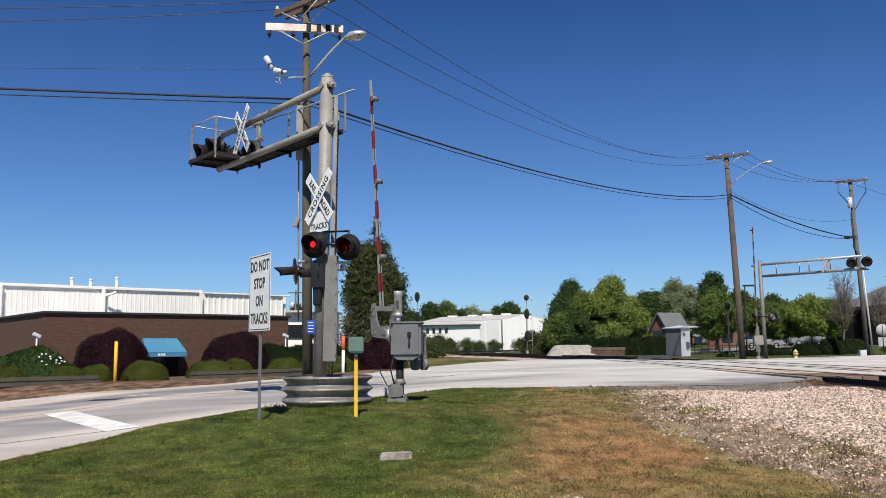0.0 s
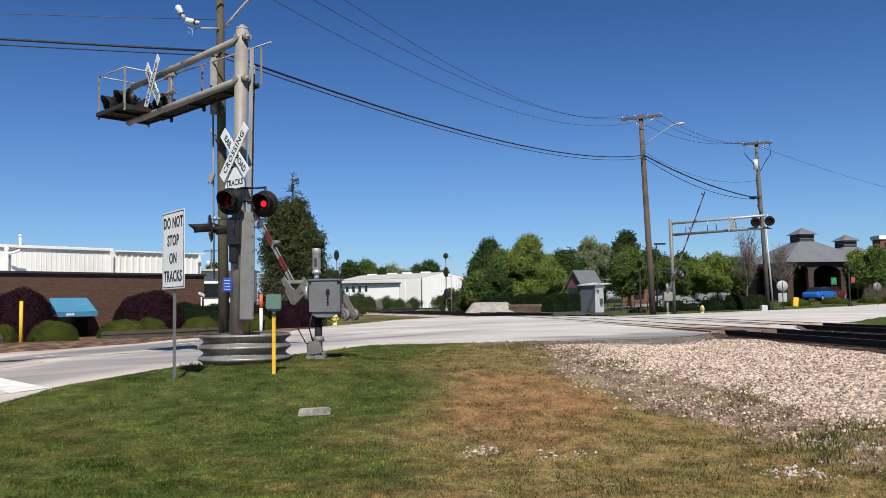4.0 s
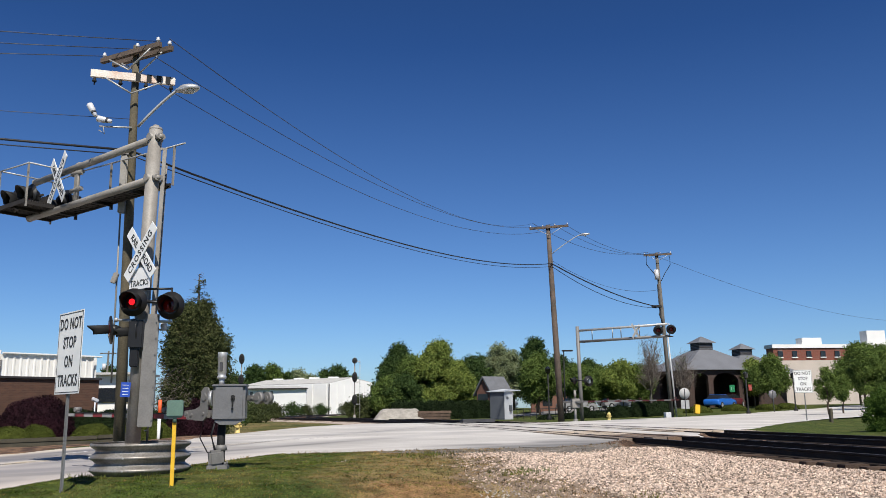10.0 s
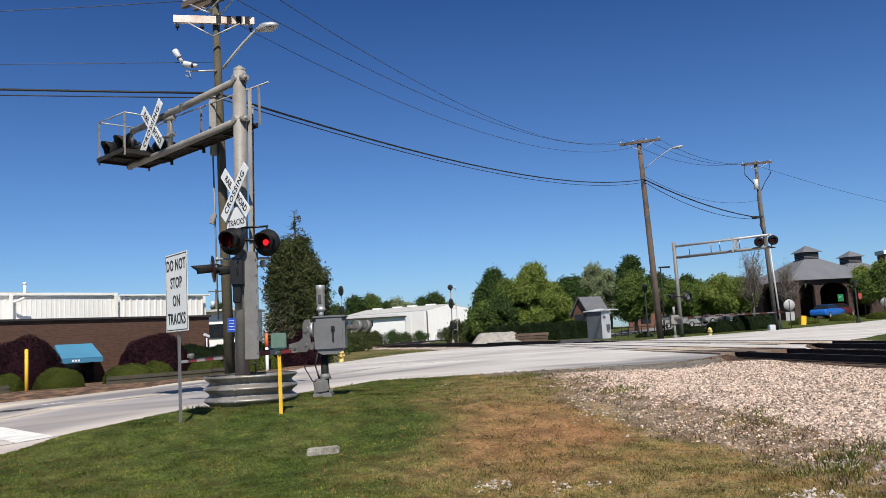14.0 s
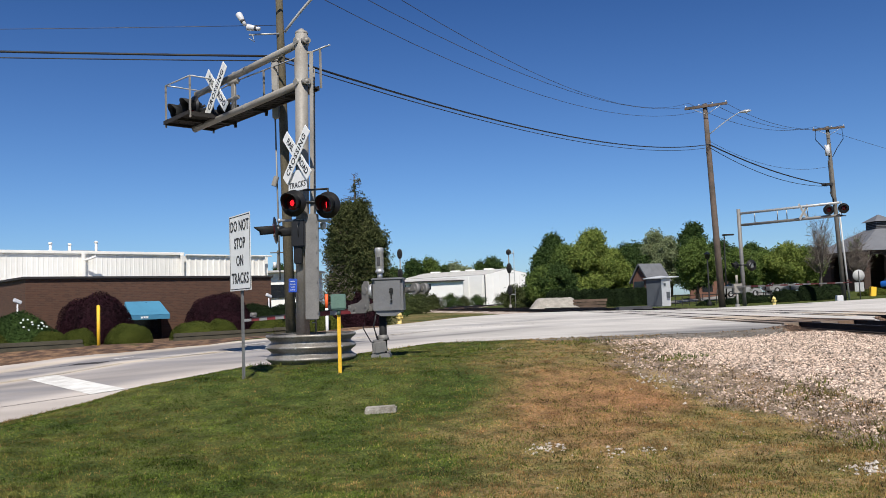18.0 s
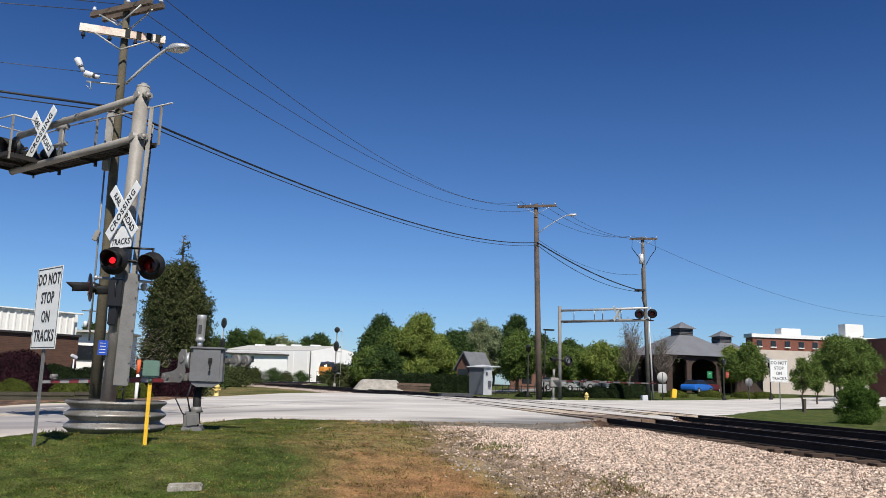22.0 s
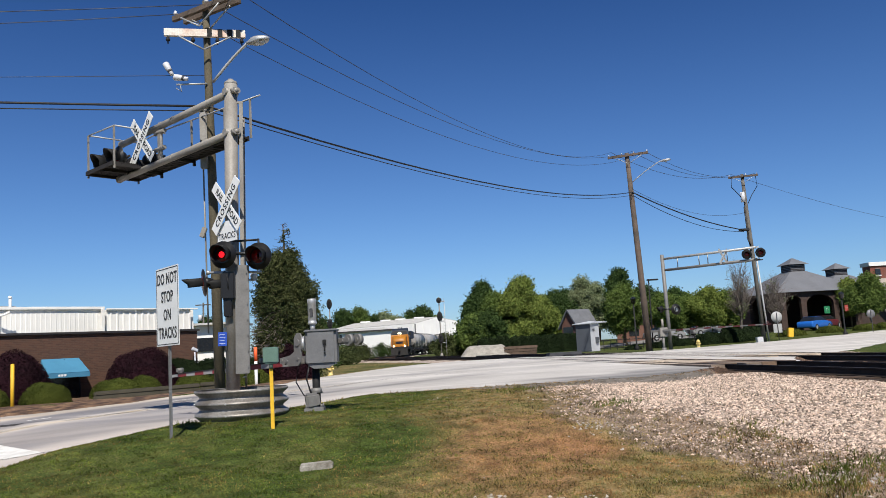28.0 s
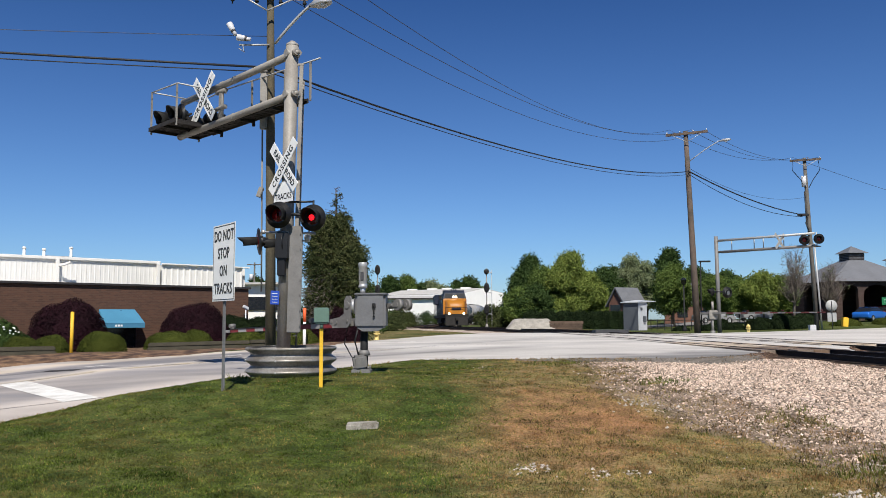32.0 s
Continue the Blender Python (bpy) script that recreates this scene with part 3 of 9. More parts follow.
def ground_material():
    m = bpy.data.materials.new("grass, dry grass and gravel")
    m.use_nodes = True
    nt = m.node_tree
    b = nt.nodes["Principled BSDF"]
    b.inputs["Roughness"].default_value, b.inputs["Specular IOR Level"].default_value = 0.95, 0.1
    tc = nt.nodes.new("ShaderNodeTexCoord")

    def noise_at(scale, detail=4.0):
        n = nt.nodes.new("ShaderNodeTexNoise")
        n.inputs["Scale"].default_value, n.inputs["Detail"].default_value = scale, detail
        nt.links.new(tc.outputs["Object"], n.inputs["Vector"])
        return n.outputs["Fac"]

    def two(fac, c0, c1, lo=0.35, hi=0.65):
        r = nt.nodes.new("ShaderNodeMapRange")
        r.inputs[1].default_value, r.inputs[2].default_value = lo, hi
        nt.links.new(fac, r.inputs[0])
        mx = nt.nodes.new("ShaderNodeMix")
        mx.data_type = "RGBA"
        nt.links.new(r.outputs[0], mx.inputs[0])
        for k, c in ((6, c0), (7, c1)):
            if isinstance(c, tuple):
                mx.inputs[k].default_value = (*c, 1)
            else:
                nt.links.new(c, mx.inputs[k])
        return mx.outputs[2]

    def mask(name, noise_fac, amount):
        a = nt.nodes.new("ShaderNodeAttribute")
        a.attribute_name = name
        s = nt.nodes.new("ShaderNodeMath")
        s.operation = "MULTIPLY_ADD"
        nt.links.new(noise_fac, s.inputs[0])
        s.inputs[1].default_value = amount
        s.inputs[2].default_value = -amount / 2
        t = nt.nodes.new("ShaderNodeMath")
        t.operation = "ADD"
        nt.links.new(a.outputs["Fac"], t.inputs[0])
        nt.links.new(s.outputs[0], t.inputs[1])
        return t.outputs[0]

    big, mid, fine = noise_at(0.7), noise_at(5.0), noise_at(38.0, 4.0)
    green = two(big, two(fine, (0.014, 0.028, 0.006), (0.085, 0.115, 0.026)), two(fine, (0.04, 0.052, 0.012), (0.14, 0.145, 0.045)), 0.42, 0.66)
    green = two(noise_at(9.0), green, two(fine, (0.05, 0.04, 0.018), (0.11, 0.085, 0.038)), 0.55, 0.8)
    dry = two(noise_at(2.2), two(fine, (0.1, 0.085, 0.03), (0.26, 0.21, 0.085)), two(fine, (0.12, 0.085, 0.038), (0.32, 0.22, 0.11)), 0.38, 0.62)
    dry = two(noise_at(12.0), two(fine, (0.045, 0.05, 0.016), (0.13, 0.13, 0.045)), dry, 0.32, 0.46)
    dry = two(mask("red", mid, 0.7), dry, two(fine, (0.13, 0.07, 0.034), (0.37, 0.2, 0.1)), 0.3, 0.8)
    dry = two(mask("dirt", mid, 0.9), dry, two(fine, (0.12, 0.088, 0.064), (0.33, 0.25, 0.19)), 0.35, 0.75)
    vor = nt.nodes.new("ShaderNodeTexVoronoi")
    vor.inputs["Scale"].default_value = 24.0
    nt.links.new(tc.outputs["Object"], vor.inputs["Vector"])
    hs = nt.nodes.new("ShaderNodeSeparateColor")
    nt.links.new(vor.outputs["Color"], hs.inputs[0])
    stone = two(hs.outputs[0], (0.2, 0.15, 0.12), (0.66, 0.55, 0.47), 0.0, 1.0)
    c = two(mask("dry", big, 1.2), green, dry, 0.25, 0.75)
    c = two(mask("gravel", mid, 0.9), c, stone, 0.42, 0.62)
    c = two(mask("tar", mid, 0.8), c, two(fine, (0.10, 0.088, 0.075), (0.25, 0.22, 0.19)), 0.4, 0.6)
    c = two(mask("rust", mid, 0.5), c, two(fine, (0.035, 0.022, 0.016), (0.10, 0.064, 0.046)), 0.3, 0.6)
    blot = nt.nodes.new("ShaderNodeMapRange")
    blot.inputs[1].default_value, blot.inputs[2].default_value, blot.inputs[3].default_value, blot.inputs[4].default_value = 0.36, 0.64, 0.68, 1.22
    nt.links.new(noise_at(3.2, 7.0), blot.inputs[0])
    hv = nt.nodes.new("ShaderNodeHueSaturation")
    nt.links.new(blot.outputs[0], hv.inputs["Value"])
    nt.links.new(c, hv.inputs["Color"])
    nt.links.new(hv.outputs[0], b.inputs["Base Color"])
    bp = nt.nodes.new("ShaderNodeBump")
    bp.inputs["Strength"].default_value, bp.inputs["Distance"].default_value = 0.6, 0.04
    nt.links.new(fine, bp.inputs["Height"])
    nt.links.new(bp.outputs[0], b.inputs["Normal"])
    return m


ground_mesh.materials.append(ground_material())
tagged(new("ground", ground_mesh), "mown green grass turning dry and brown towards pale gravel", "ground", kind="structure")


# ---- road ----
def road_material():
    m = mat("sun-bleached asphalt", (0.58, 0.55, 0.515), 0.9, 0, 0.12, 0.5, 90, 0.2, col2=(0.48, 0.45, 0.42))
    nt = m.node_tree
    b = nt.nodes["Principled BSDF"]
    src = b.inputs["Base Color"].links[0].from_socket
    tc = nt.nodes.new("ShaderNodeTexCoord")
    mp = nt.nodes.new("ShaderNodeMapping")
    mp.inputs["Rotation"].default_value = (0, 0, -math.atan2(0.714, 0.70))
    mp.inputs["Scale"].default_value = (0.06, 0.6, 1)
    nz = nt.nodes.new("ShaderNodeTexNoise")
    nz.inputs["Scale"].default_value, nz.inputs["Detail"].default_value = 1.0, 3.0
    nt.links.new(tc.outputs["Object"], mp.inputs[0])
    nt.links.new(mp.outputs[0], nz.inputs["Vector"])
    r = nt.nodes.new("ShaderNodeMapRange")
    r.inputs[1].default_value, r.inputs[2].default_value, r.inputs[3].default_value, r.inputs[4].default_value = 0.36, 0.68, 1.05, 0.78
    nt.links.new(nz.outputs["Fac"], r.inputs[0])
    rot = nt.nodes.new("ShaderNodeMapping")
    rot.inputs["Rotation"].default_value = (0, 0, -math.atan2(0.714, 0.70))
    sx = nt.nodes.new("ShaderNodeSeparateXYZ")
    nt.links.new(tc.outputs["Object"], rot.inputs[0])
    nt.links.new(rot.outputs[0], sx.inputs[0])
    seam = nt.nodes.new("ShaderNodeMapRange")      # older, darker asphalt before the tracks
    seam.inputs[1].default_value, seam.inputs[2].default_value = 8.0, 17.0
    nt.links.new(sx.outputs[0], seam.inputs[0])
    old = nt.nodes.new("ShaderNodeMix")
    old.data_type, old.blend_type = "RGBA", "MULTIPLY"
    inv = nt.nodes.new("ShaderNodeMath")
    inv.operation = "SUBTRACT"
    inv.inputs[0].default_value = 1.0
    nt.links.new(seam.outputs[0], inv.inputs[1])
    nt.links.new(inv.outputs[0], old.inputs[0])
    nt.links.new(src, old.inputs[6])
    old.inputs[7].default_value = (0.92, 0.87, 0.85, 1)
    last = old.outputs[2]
    break_up = nt.nodes.new("ShaderNodeTexNoise")
    break_up.inputs["Scale"].default_value, break_up.inputs["Detail"].default_value = 1.6, 6.0
    nt.links.new(mp.outputs[0], break_up.inputs["Vector"])
    for nm, col in (("lane", (0.2, 0.193, 0.203)), ("tan", (0.62, 0.51, 0.36)), ("tyre", (0.13, 0.125, 0.125))):
        at = nt.nodes.new("ShaderNodeAttribute")
        at.attribute_name = nm
        th = nt.nodes.new("ShaderNodeMapRange")
        th.inputs[1].default_value, th.inputs[2].default_value, th.inputs[3].default_value, th.inputs[4].default_value = 0.3, 0.7, 0.45, 1.15
        nt.links.new(break_up.outputs["Fac"], th.inputs[0])
        am = nt.nodes.new("ShaderNodeMath")
        am.operation, am.use_clamp = "MULTIPLY", True
        nt.links.new(at.outputs["Fac"], am.inputs[0])
        nt.links.new(th.outputs[0], am.inputs[1])
        mx = nt.nodes.new("ShaderNodeMix")
        mx.data_type = "RGBA"
        nt.links.new(am.outputs[0], mx.inputs[0])
        nt.links.new(last, mx.inputs[6])
        mx.inputs[7].default_value = (*col, 1)
        last = mx.outputs[2]
    h = nt.nodes.new("ShaderNodeHueSaturation")
    nt.links.new(last, h.inputs["Color"])
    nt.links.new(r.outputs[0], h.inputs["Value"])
    nt.links.new(h.outputs[0], b.inputs["Base Color"])
    return m


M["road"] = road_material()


def loft(edge0, edge1, along, across):
    rows = []
    for (a0, a1), (b0, b1) in zip(zip(edge0, edge0[1:]), zip(edge1, edge1[1:])):
        for k in range(along):
            t = k / along
            p, q = np.array(a0) * (1 - t) + np.array(a1) * t, np.array(b0) * (1 - t) + np.array(b1) * t
            rows.append([p + (q - p) * j / across for j in range(across + 1)])
    rows.append([np.array(edge0[-1]) + (np.array(edge1[-1]) - np.array(edge0[-1])) * j / across for j in range(across + 1)])
    return np.array(rows)


rp = loft(NEAR_EDGE, FAR_EDGE, 16, 60)
wob = 0.10 * np.sin(rp[:, 0, 0] * 3.1) + 0.07 * np.sin(rp[:, 0, 1] * 5.3)
rp[:, 0, 1] += wob
rv = np.concatenate([rp, road_z(rp[..., 0], rp[..., 1])[..., None]], -1)
nr, nc = rv.shape[:2]
ii = (np.arange(nr - 1)[:, None] * nc + np.arange(nc - 1)[None]).reshape(-1)
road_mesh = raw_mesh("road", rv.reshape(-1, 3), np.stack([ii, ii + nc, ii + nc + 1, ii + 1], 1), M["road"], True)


def road_wear(xy):
    """How far each place is a grey lane, a tan line or blackened by tyres."""
    s = (xy[:, 0] - ROAD_O[0]) * ROAD_DIR[0] + (xy[:, 1] - ROAD_O[1]) * ROAD_DIR[1]
    p = (xy[:, 0] - ROAD_O[0]) * ROAD_LEFT[0] + (xy[:, 1] - ROAD_O[1]) * ROAD_LEFT[1]
    p = p + 0.5 * (drift(s, p, 0.25, 31) - 0.5)
    near = smooth(13, 4, s)

    def band(a, b, soft):
        return smooth(a - soft, a + soft, p) * smooth(b + soft, b - soft, p)
    lane = 0.95 * band(6.3, 8.6, 0.5) * near + 0.8 * band(1.2, 5.0, 0.6) * smooth(10, 2, s)
    lane = lane + 0.3 * band(2.4, 3.9, 0.5) * smooth(2, 8, s) * smooth(60, 20, s) + 0.3 * band(7.3, 8.6, 0.5) * smooth(2, 8, s) * smooth(60, 20, s)
    tan = 0.7 * band(5.3, 5.8, 0.25) * near + 0.5 * band(8.7, 9.6, 0.4) * near
    tyre = 0.75 * band(4.1, 4.7, 0.3) * smooth(-1.5, -3.5, s) + 0.65 * band(2.6, 3.1, 0.35) * smooth(1, 4, s) * smooth(14, 9, s)
    # the tarred edge before the near track
    x, y = xy[:, 0], xy[:, 1]
    tyre = np.maximum(tyre, 0.8 * smooth(2.6, 1.5, edge_dist(x, y) + 0.8 * (drift(x, y, 0.9, 33) - 0.5)) * smooth(1.5, 4.0, x) * smooth(8.2, 7.4, x) * (y < 26))
    return (("lane", lane), ("tan", tan), ("tyre", tyre))


for nm, worn in road_wear(rv.reshape(-1, 3)):
    road_mesh.attributes.new(nm, "FLOAT", "POINT").data.foreach_set("value", worn.astype(np.float32))
tagged(new("road", road_mesh),
       "sun-bleached grey asphalt road across the tracks", "road", kind="structure")


def road_mark(name, corners, material, label):
    """A painted patch that lies on the road."""
    bm = bmesh.new()
    c = [np.array(p, float) for p in corners]
    n = 12
    rows = []
    for i in range(n + 1):
        t = i / n
        a, b = c[0] * (1 - t) + c[1] * t, c[3] * (1 - t) + c[2] * t
        rows.append([bm.verts.new((*p, float(road_z(*p)) + 0.006)) for p in (a, (a + b) / 2, b)])
    for a, b in zip(rows, rows[1:]):
        for j in range(2):
            bm.faces.new((a[j], b[j], b[j + 1], a[j + 1]))
    return solo(name, bm, material, (0, 0, 0), label, "road marking", kind="structure")


M["paint_white"] = mat("worn white road paint", (0.74, 0.73, 0.70), 0.8, 0, 0.15, 3, 40, 0.1, col2=(0.55, 0.53, 0.5))
M["paint_yellow"] = mat("faded yellow road paint", (0.5, 0.42, 0.3), 0.9, 0, 0.2, 2, 40, 0.1, col2=(0.36, 0.335, 0.31))


def on_road(s, p):
    return ROAD_O + ROAD_DIR * s + ROAD_LEFT * p


# ---- tracks ----
def rail(line, left, off, name_label):
    """One rail along the track, an I shape with a worn head."""
    prof = [(-0.075, 0.0), (0.075, 0.0), (0.072, 0.018), (0.012, 0.035), (0.010, 0.125), (0.036, 0.138), (0.036, 0.17), (-0.036, 0.17), (-0.036, 0.138), (-0.010, 0.125), (-0.012, 0.035), (-0.072, 0.018)]
    step = np.concatenate([np.arange(80, 260, 2), np.arange(260, len(line), 4)])
    step = step[line[step, 1] < 260]
    verts, faces, mi = [], [], []
    for i in step:
        c = line[i] + left[i] * off
        for px, pz in prof:
            q = c + left[i] * px
            verts.append((q[0], q[1], RAIL_TOP - 0.17 + pz))
    n = len(prof)
    for r in range(len(step) - 1):
        for k in range(n):
            k2 = (k + 1) % n
            faces.append((r * n + k, r * n + k2, (r + 1) * n + k2, (r + 1) * n + k))
            mi.append(1 if k == 6 else 0)
    me = raw_mesh("rail", verts, faces, [M["rail"], M["railtop"]])
    me.polygons.foreach_set("material_index", mi)
    return tagged(new("rail", me), name_label, "rail", "rails of the two tracks", "structure")


for ln in (LINE_A, LINE_B):
    for off in (0.7535, -0.7535):
        rail(ln, LEFT_B, off, "dark rusty steel rail with a worn shiny head")


# ---- the near crossing signal ----
def gz(x, y):
    return float(ground_z(x, y))


def sign_turn(normal):
    """x to the right of a reader, y up, z out of the sign's face."""
    n = Vector(normal).normalized()
    x = UP.cross(n).normalized()
    return Matrix((x, n.cross(x), n)).transposed().to_4x4()


def blade(bm, c, normal, angle, length, width, words, out=0.0):
    """One crossbuck blade with its letters."""
    t = Matrix.Translation(Vector(c) + Vector(normal).normalized() * out) @ sign_turn(normal) @ pose(0, 0, 0, 0, 0, angle)
    box(bm, t.translation, (length, width, 0.012), t.to_3x3().to_4x4(), 0.004, 0)
    half = len(words) // 2
    for word, x in ((words[:half], -length * 0.26), (words[half:], length * 0.26)) if words == "RAILROAD" else (("CROSSING", 0),):
        letters(bm, word, width * 0.74, t @ Matrix.Translation((x, -0.004, 0.008)), 1.22 if words == "CROSSING" else 1.0, 0.86 if words == "RAILROAD" else 1.0, mi=1, bold=0.018)


def crossbuck(c, normal, length, parent, pivot=None):
    """Two crossed blades; the CROSSING blade lies on top."""
    bm = bmesh.new()
    blade(bm, c, normal, -47, length, length * 0.187, "RAILROAD")
    blade(bm, c, normal, 47, length, length * 0.187, "CROSSING", 0.016)
    return part("crossbuck", bm, [M["white"], M["ink"]], parent, "white crossbuck lettered RAILROAD CROSSING", pivot=pivot)


def lamp_unit(c, facing, parent, lit=None, r=0.255, label="black flashing lamp with hood", front=0.168, reach=0.0, root=0.165, case=1.0):
    """A crossing lamp: round background, housing, hood and red lens. Gives the lamp and the glowing disc added for its
    flashing, if it has one.
    """
    c, f = Vector(c), Vector(facing).normalized()
    bm = bmesh.new()
    lathe(bm, c - f * 0.02, [(0.02, 0.0), (r, 0.0), (r, 0.012), (0.16, 0.03), (0.16, 0.035)], 28, f)
    lathe(bm, c - f * 0.02, [(0.17 * case, 0.0), (0.165 * case, -0.06), (0.11 * case, -0.15), (0.05 * case, -0.19)], 20, f)
    lamp = part("lamp", bm, M["black"], parent, label)
    side = UP.cross(f).normalized()
    bm = bmesh.new()
    n, rows = 18, []
    for k in range(n + 1):
        a = radians(-38 + 256 * k / n)
        d = side * math.cos(a) + UP * math.sin(a)
        ln = 0.19 + 0.12 * max(0.0, math.sin(a))
        ln += reach
        rows.append([c + d * root, c + d * front + f * ln, c + d * (front - 0.01) + f * ln, c + d * (root - 0.01)])
    vs = [[bm.verts.new(p) for p in row] for row in rows]
    for a, b in zip(vs, vs[1:]):
        for j in range(4):
            bm.faces.new((a[j], b[j], b[(j + 1) % 4], a[(j + 1) % 4])).smooth = True
    part("hood", bm, M["blackmatte"], lamp)
    bm = bmesh.new()
    lathe(bm, c + f * 0.012, [(0.001, 0.02), (0.06, 0.016), (0.11, 0.006), (0.15, 0.0)], 24, f)
    part("lens", bm, M["red_off"], lamp, "dark red glass lens")
    if lit:
        # added glowing disc; turning it edge-on imitates the lamp going out
        bm = bmesh.new()
        lathe(bm, c + f * 0.055, [(0.001, 0.001), (0.057, 0.0)], 20, f)
        lathe(bm, c + f * 0.055, [(0.06, 0.0), (0.056, -0.004), (0.001, -0.006)], 20, f, 1)
        return lamp, part("bulb_reflector", bm, [M["red_on"], M["flash_disc_back"]], lamp, "glowing red disc that stands for the lit lamp", pivot=c + f * 0.055)
    return lamp, None


MB, MT = Vector((-3.725, 15.6, 0.55)), Vector((-3.607, 15.6, 6.94))
signal = thing("cantilever_signal", (MB.x, MB.y, 0.95), "grey steel cantilever railroad crossing signal with red flashing lamps", "crossing signal")


def on_mast(z):
    return MB.lerp(MT, (z - MB.z) / (MT.z - MB.z))


def on_arm(s, w, z):
    """s metres out along the arm, w metres to the traffic's far side of it."""
    p = on_mast(z) + L3 * s + R3 * w
    return Vector((p.x, p.y, z))


bm = bmesh.new()
rod(bm, MB, MT, 0.132, 0.124, 28)
lathe(bm, MT, [(0.124, 0), (0.13, 0.01), (0.115, 0.05), (0.06, 0.07), (0.055, 0.10), (0.02, 0.11)], 20)
lathe(bm, (MB.x, MB.y, 0.99), [(0.24, 0), (0.24, 0.04), (0.15, 0.05), (0.14, 0.09)], 20)
part("mast", bm, M["steel"], signal, "weathered grey steel mast")
for z, ln in ((5.97, 4.72), (6.78, 4.62)):
    bm = bmesh.new()
    rod(bm, on_arm(0.05, 0, z), on_arm(ln, 0, z - 0.05), 0.075, 0.07, 20)
    for s in (2.2, ln - 0.02):
        rod(bm, on_arm(s, 0, z - 0.01 * s), on_arm(s + 0.03, 0, z - 0.01 * s), 0.08, None, 18)
    part("arm", bm, M["steel"], signal, "grey steel cantilever pipe")
    bm = bmesh.new()
    rod(bm, on_arm(0.0, 0.13, z), on_arm(0.0, -0.15, z), 0.075, None, 16)
    for sd in (-1, 1):
        rod(bm, on_arm(-0.12, sd * 0.03, z), on_arm(-0.2, sd * 0.03, z), 0.06, None, 12)
    ball(bm, on_arm(-0.17, 0.0, z), 0.055, 12)
    part("clamp", bm, M["steel"], signal, "bolted steel clamp")
bm = bmesh.new()
for s in (2.75, 2.83):
    rod(bm, on_arm(s, 0, 5.9), on_arm(s, 0, 6.84), 0.03, None, 8)
box(bm, on_arm(2.79, 0, 6.3), (0.12, 0.06, 0.75), frame_of(L3))
rod(bm, on_arm(2.6, 0, 6.62), on_arm(3.0, 0, 6.62), 0.05, None, 10)
rod(bm, on_arm(2.6, 0, 6.25), on_arm(3.0, 0, 6.25), 0.05, None, 10)
part("strut", bm, M["steel"], signal)
# walkway: grating bars on angle irons
bm = bmesh.new()
for k in range(13):
    w = 0.06 + 0.28 * k / 12
    box(bm, on_arm(1.88, w, 5.92), (3.85, 0.028, 0.04), frame_of(L3))
for k in range(23):
    box(bm, on_arm(0.0 + 3.75 * k / 22, 0.21, 5.90), (0.03, 0.32, 0.02), frame_of(L3))
for w in (0.05, 0.36):
    box(bm, on_arm(1.88, w, 5.91), (3.87, 0.03, 0.09), frame_of(L3))
part("walkway", bm, M["grating"], signal, "dark steel grating walkway")
bm = bmesh.new()
SLATS = []
for k in range(24):
    SLATS.append(-0.68 + 1.18 * k / 23)
for s in (3.57, 4.15, 4.8):
    box(bm, on_arm(s, -0.09, 5.98), (0.05, 1.2, 0.06), frame_of(L3))
for w in (-0.7, 0.52):
    box(bm, on_arm(4.2, w, 6.01), (1.34, 0.03, 0.09), frame_of(L3))
lamp_platform = part("lamp_platform", bm, M["grating"], signal, "dark steel grating platform")
for w in SLATS:
    bm = bmesh.new()
    box(bm, on_arm(4.2, w, 6.03), (1.3, 0.034, 0.04), frame_of(L3))
    part("slat", bm, M["grating"], lamp_platform)
for s in (0.7, 2.0, 3.4):
    bm = bmesh.new()
    box(bm, on_arm(s, 0.2, 5.85), (0.05, 0.36, 0.05), frame_of(L3))
    box(bm, on_arm(s, 0.36, 5.83), (0.05, 0.05, 0.14), frame_of(L3))
    part("bracket", bm, M["grating"], signal)
for s, w in ((4.84, -0.67), (3.55, -0.67), (4.84, 0.52), (3.4, 0.36), (2.1, 0.36), (0.8, 0.36), (-0.12, 0.36)):
    bm = bmesh.new()
    top = 6.68 + 0.041 * (s + 0.45)
    box(bm, on_arm(s, w, (top + 5.9) / 2), (0.035, 0.035, top - 5.9), frame_of(L3))
    part("railing_post", bm, M["steel"], signal)
for a, b in (((4.84, -0.67), (3.55, -0.67)), ((4.84, -0.67), (4.84, 0.52)), ((4.84, 0.52), (3.4, 0.36)), ((3.4, 0.36), (-0.45, 0.36)), ((3.55, -0.67), (3.55, 0.52))):
    bm = bmesh.new()
    rod(bm, on_arm(*a, 6.68 + 0.041 * (a[0] + 0.45)), on_arm(*b, 6.68 + 0.041 * (b[0] + 0.45)), 0.017, None, 8)
    part("railing", bm, M["steel_light"], signal)
for s, w, f in ((4.5, -0.45, -R3), (3.85, -0.45, -R3), (4.45, 0.25, R3), (3.75, 0.3, R3)):
    lamp_unit(on_arm(s, w, 6.22), f, signal)
bm = bmesh.new()
rod(bm, on_arm(3.6, -0.3, 6.22), on_arm(4.7, -0.3, 6.22), 0.03, None, 8)
rod(bm, on_arm(4.15, -0.3, 6.22), on_arm(4.15, 0, 5.9), 0.035, None, 8)
box(bm, on_arm(4.15, 0.0, 6.2), (0.3, 0.14, 0.22), frame_of(L3), 0.02)
part("lamp_bracket", bm, M["grating"], signal)
ARM_BUCK = on_arm(3.3, -0.16, 6.53)
arm_buck = crossbuck(ARM_BUCK, -R3, 1.33, signal, pivot=ARM_BUCK)
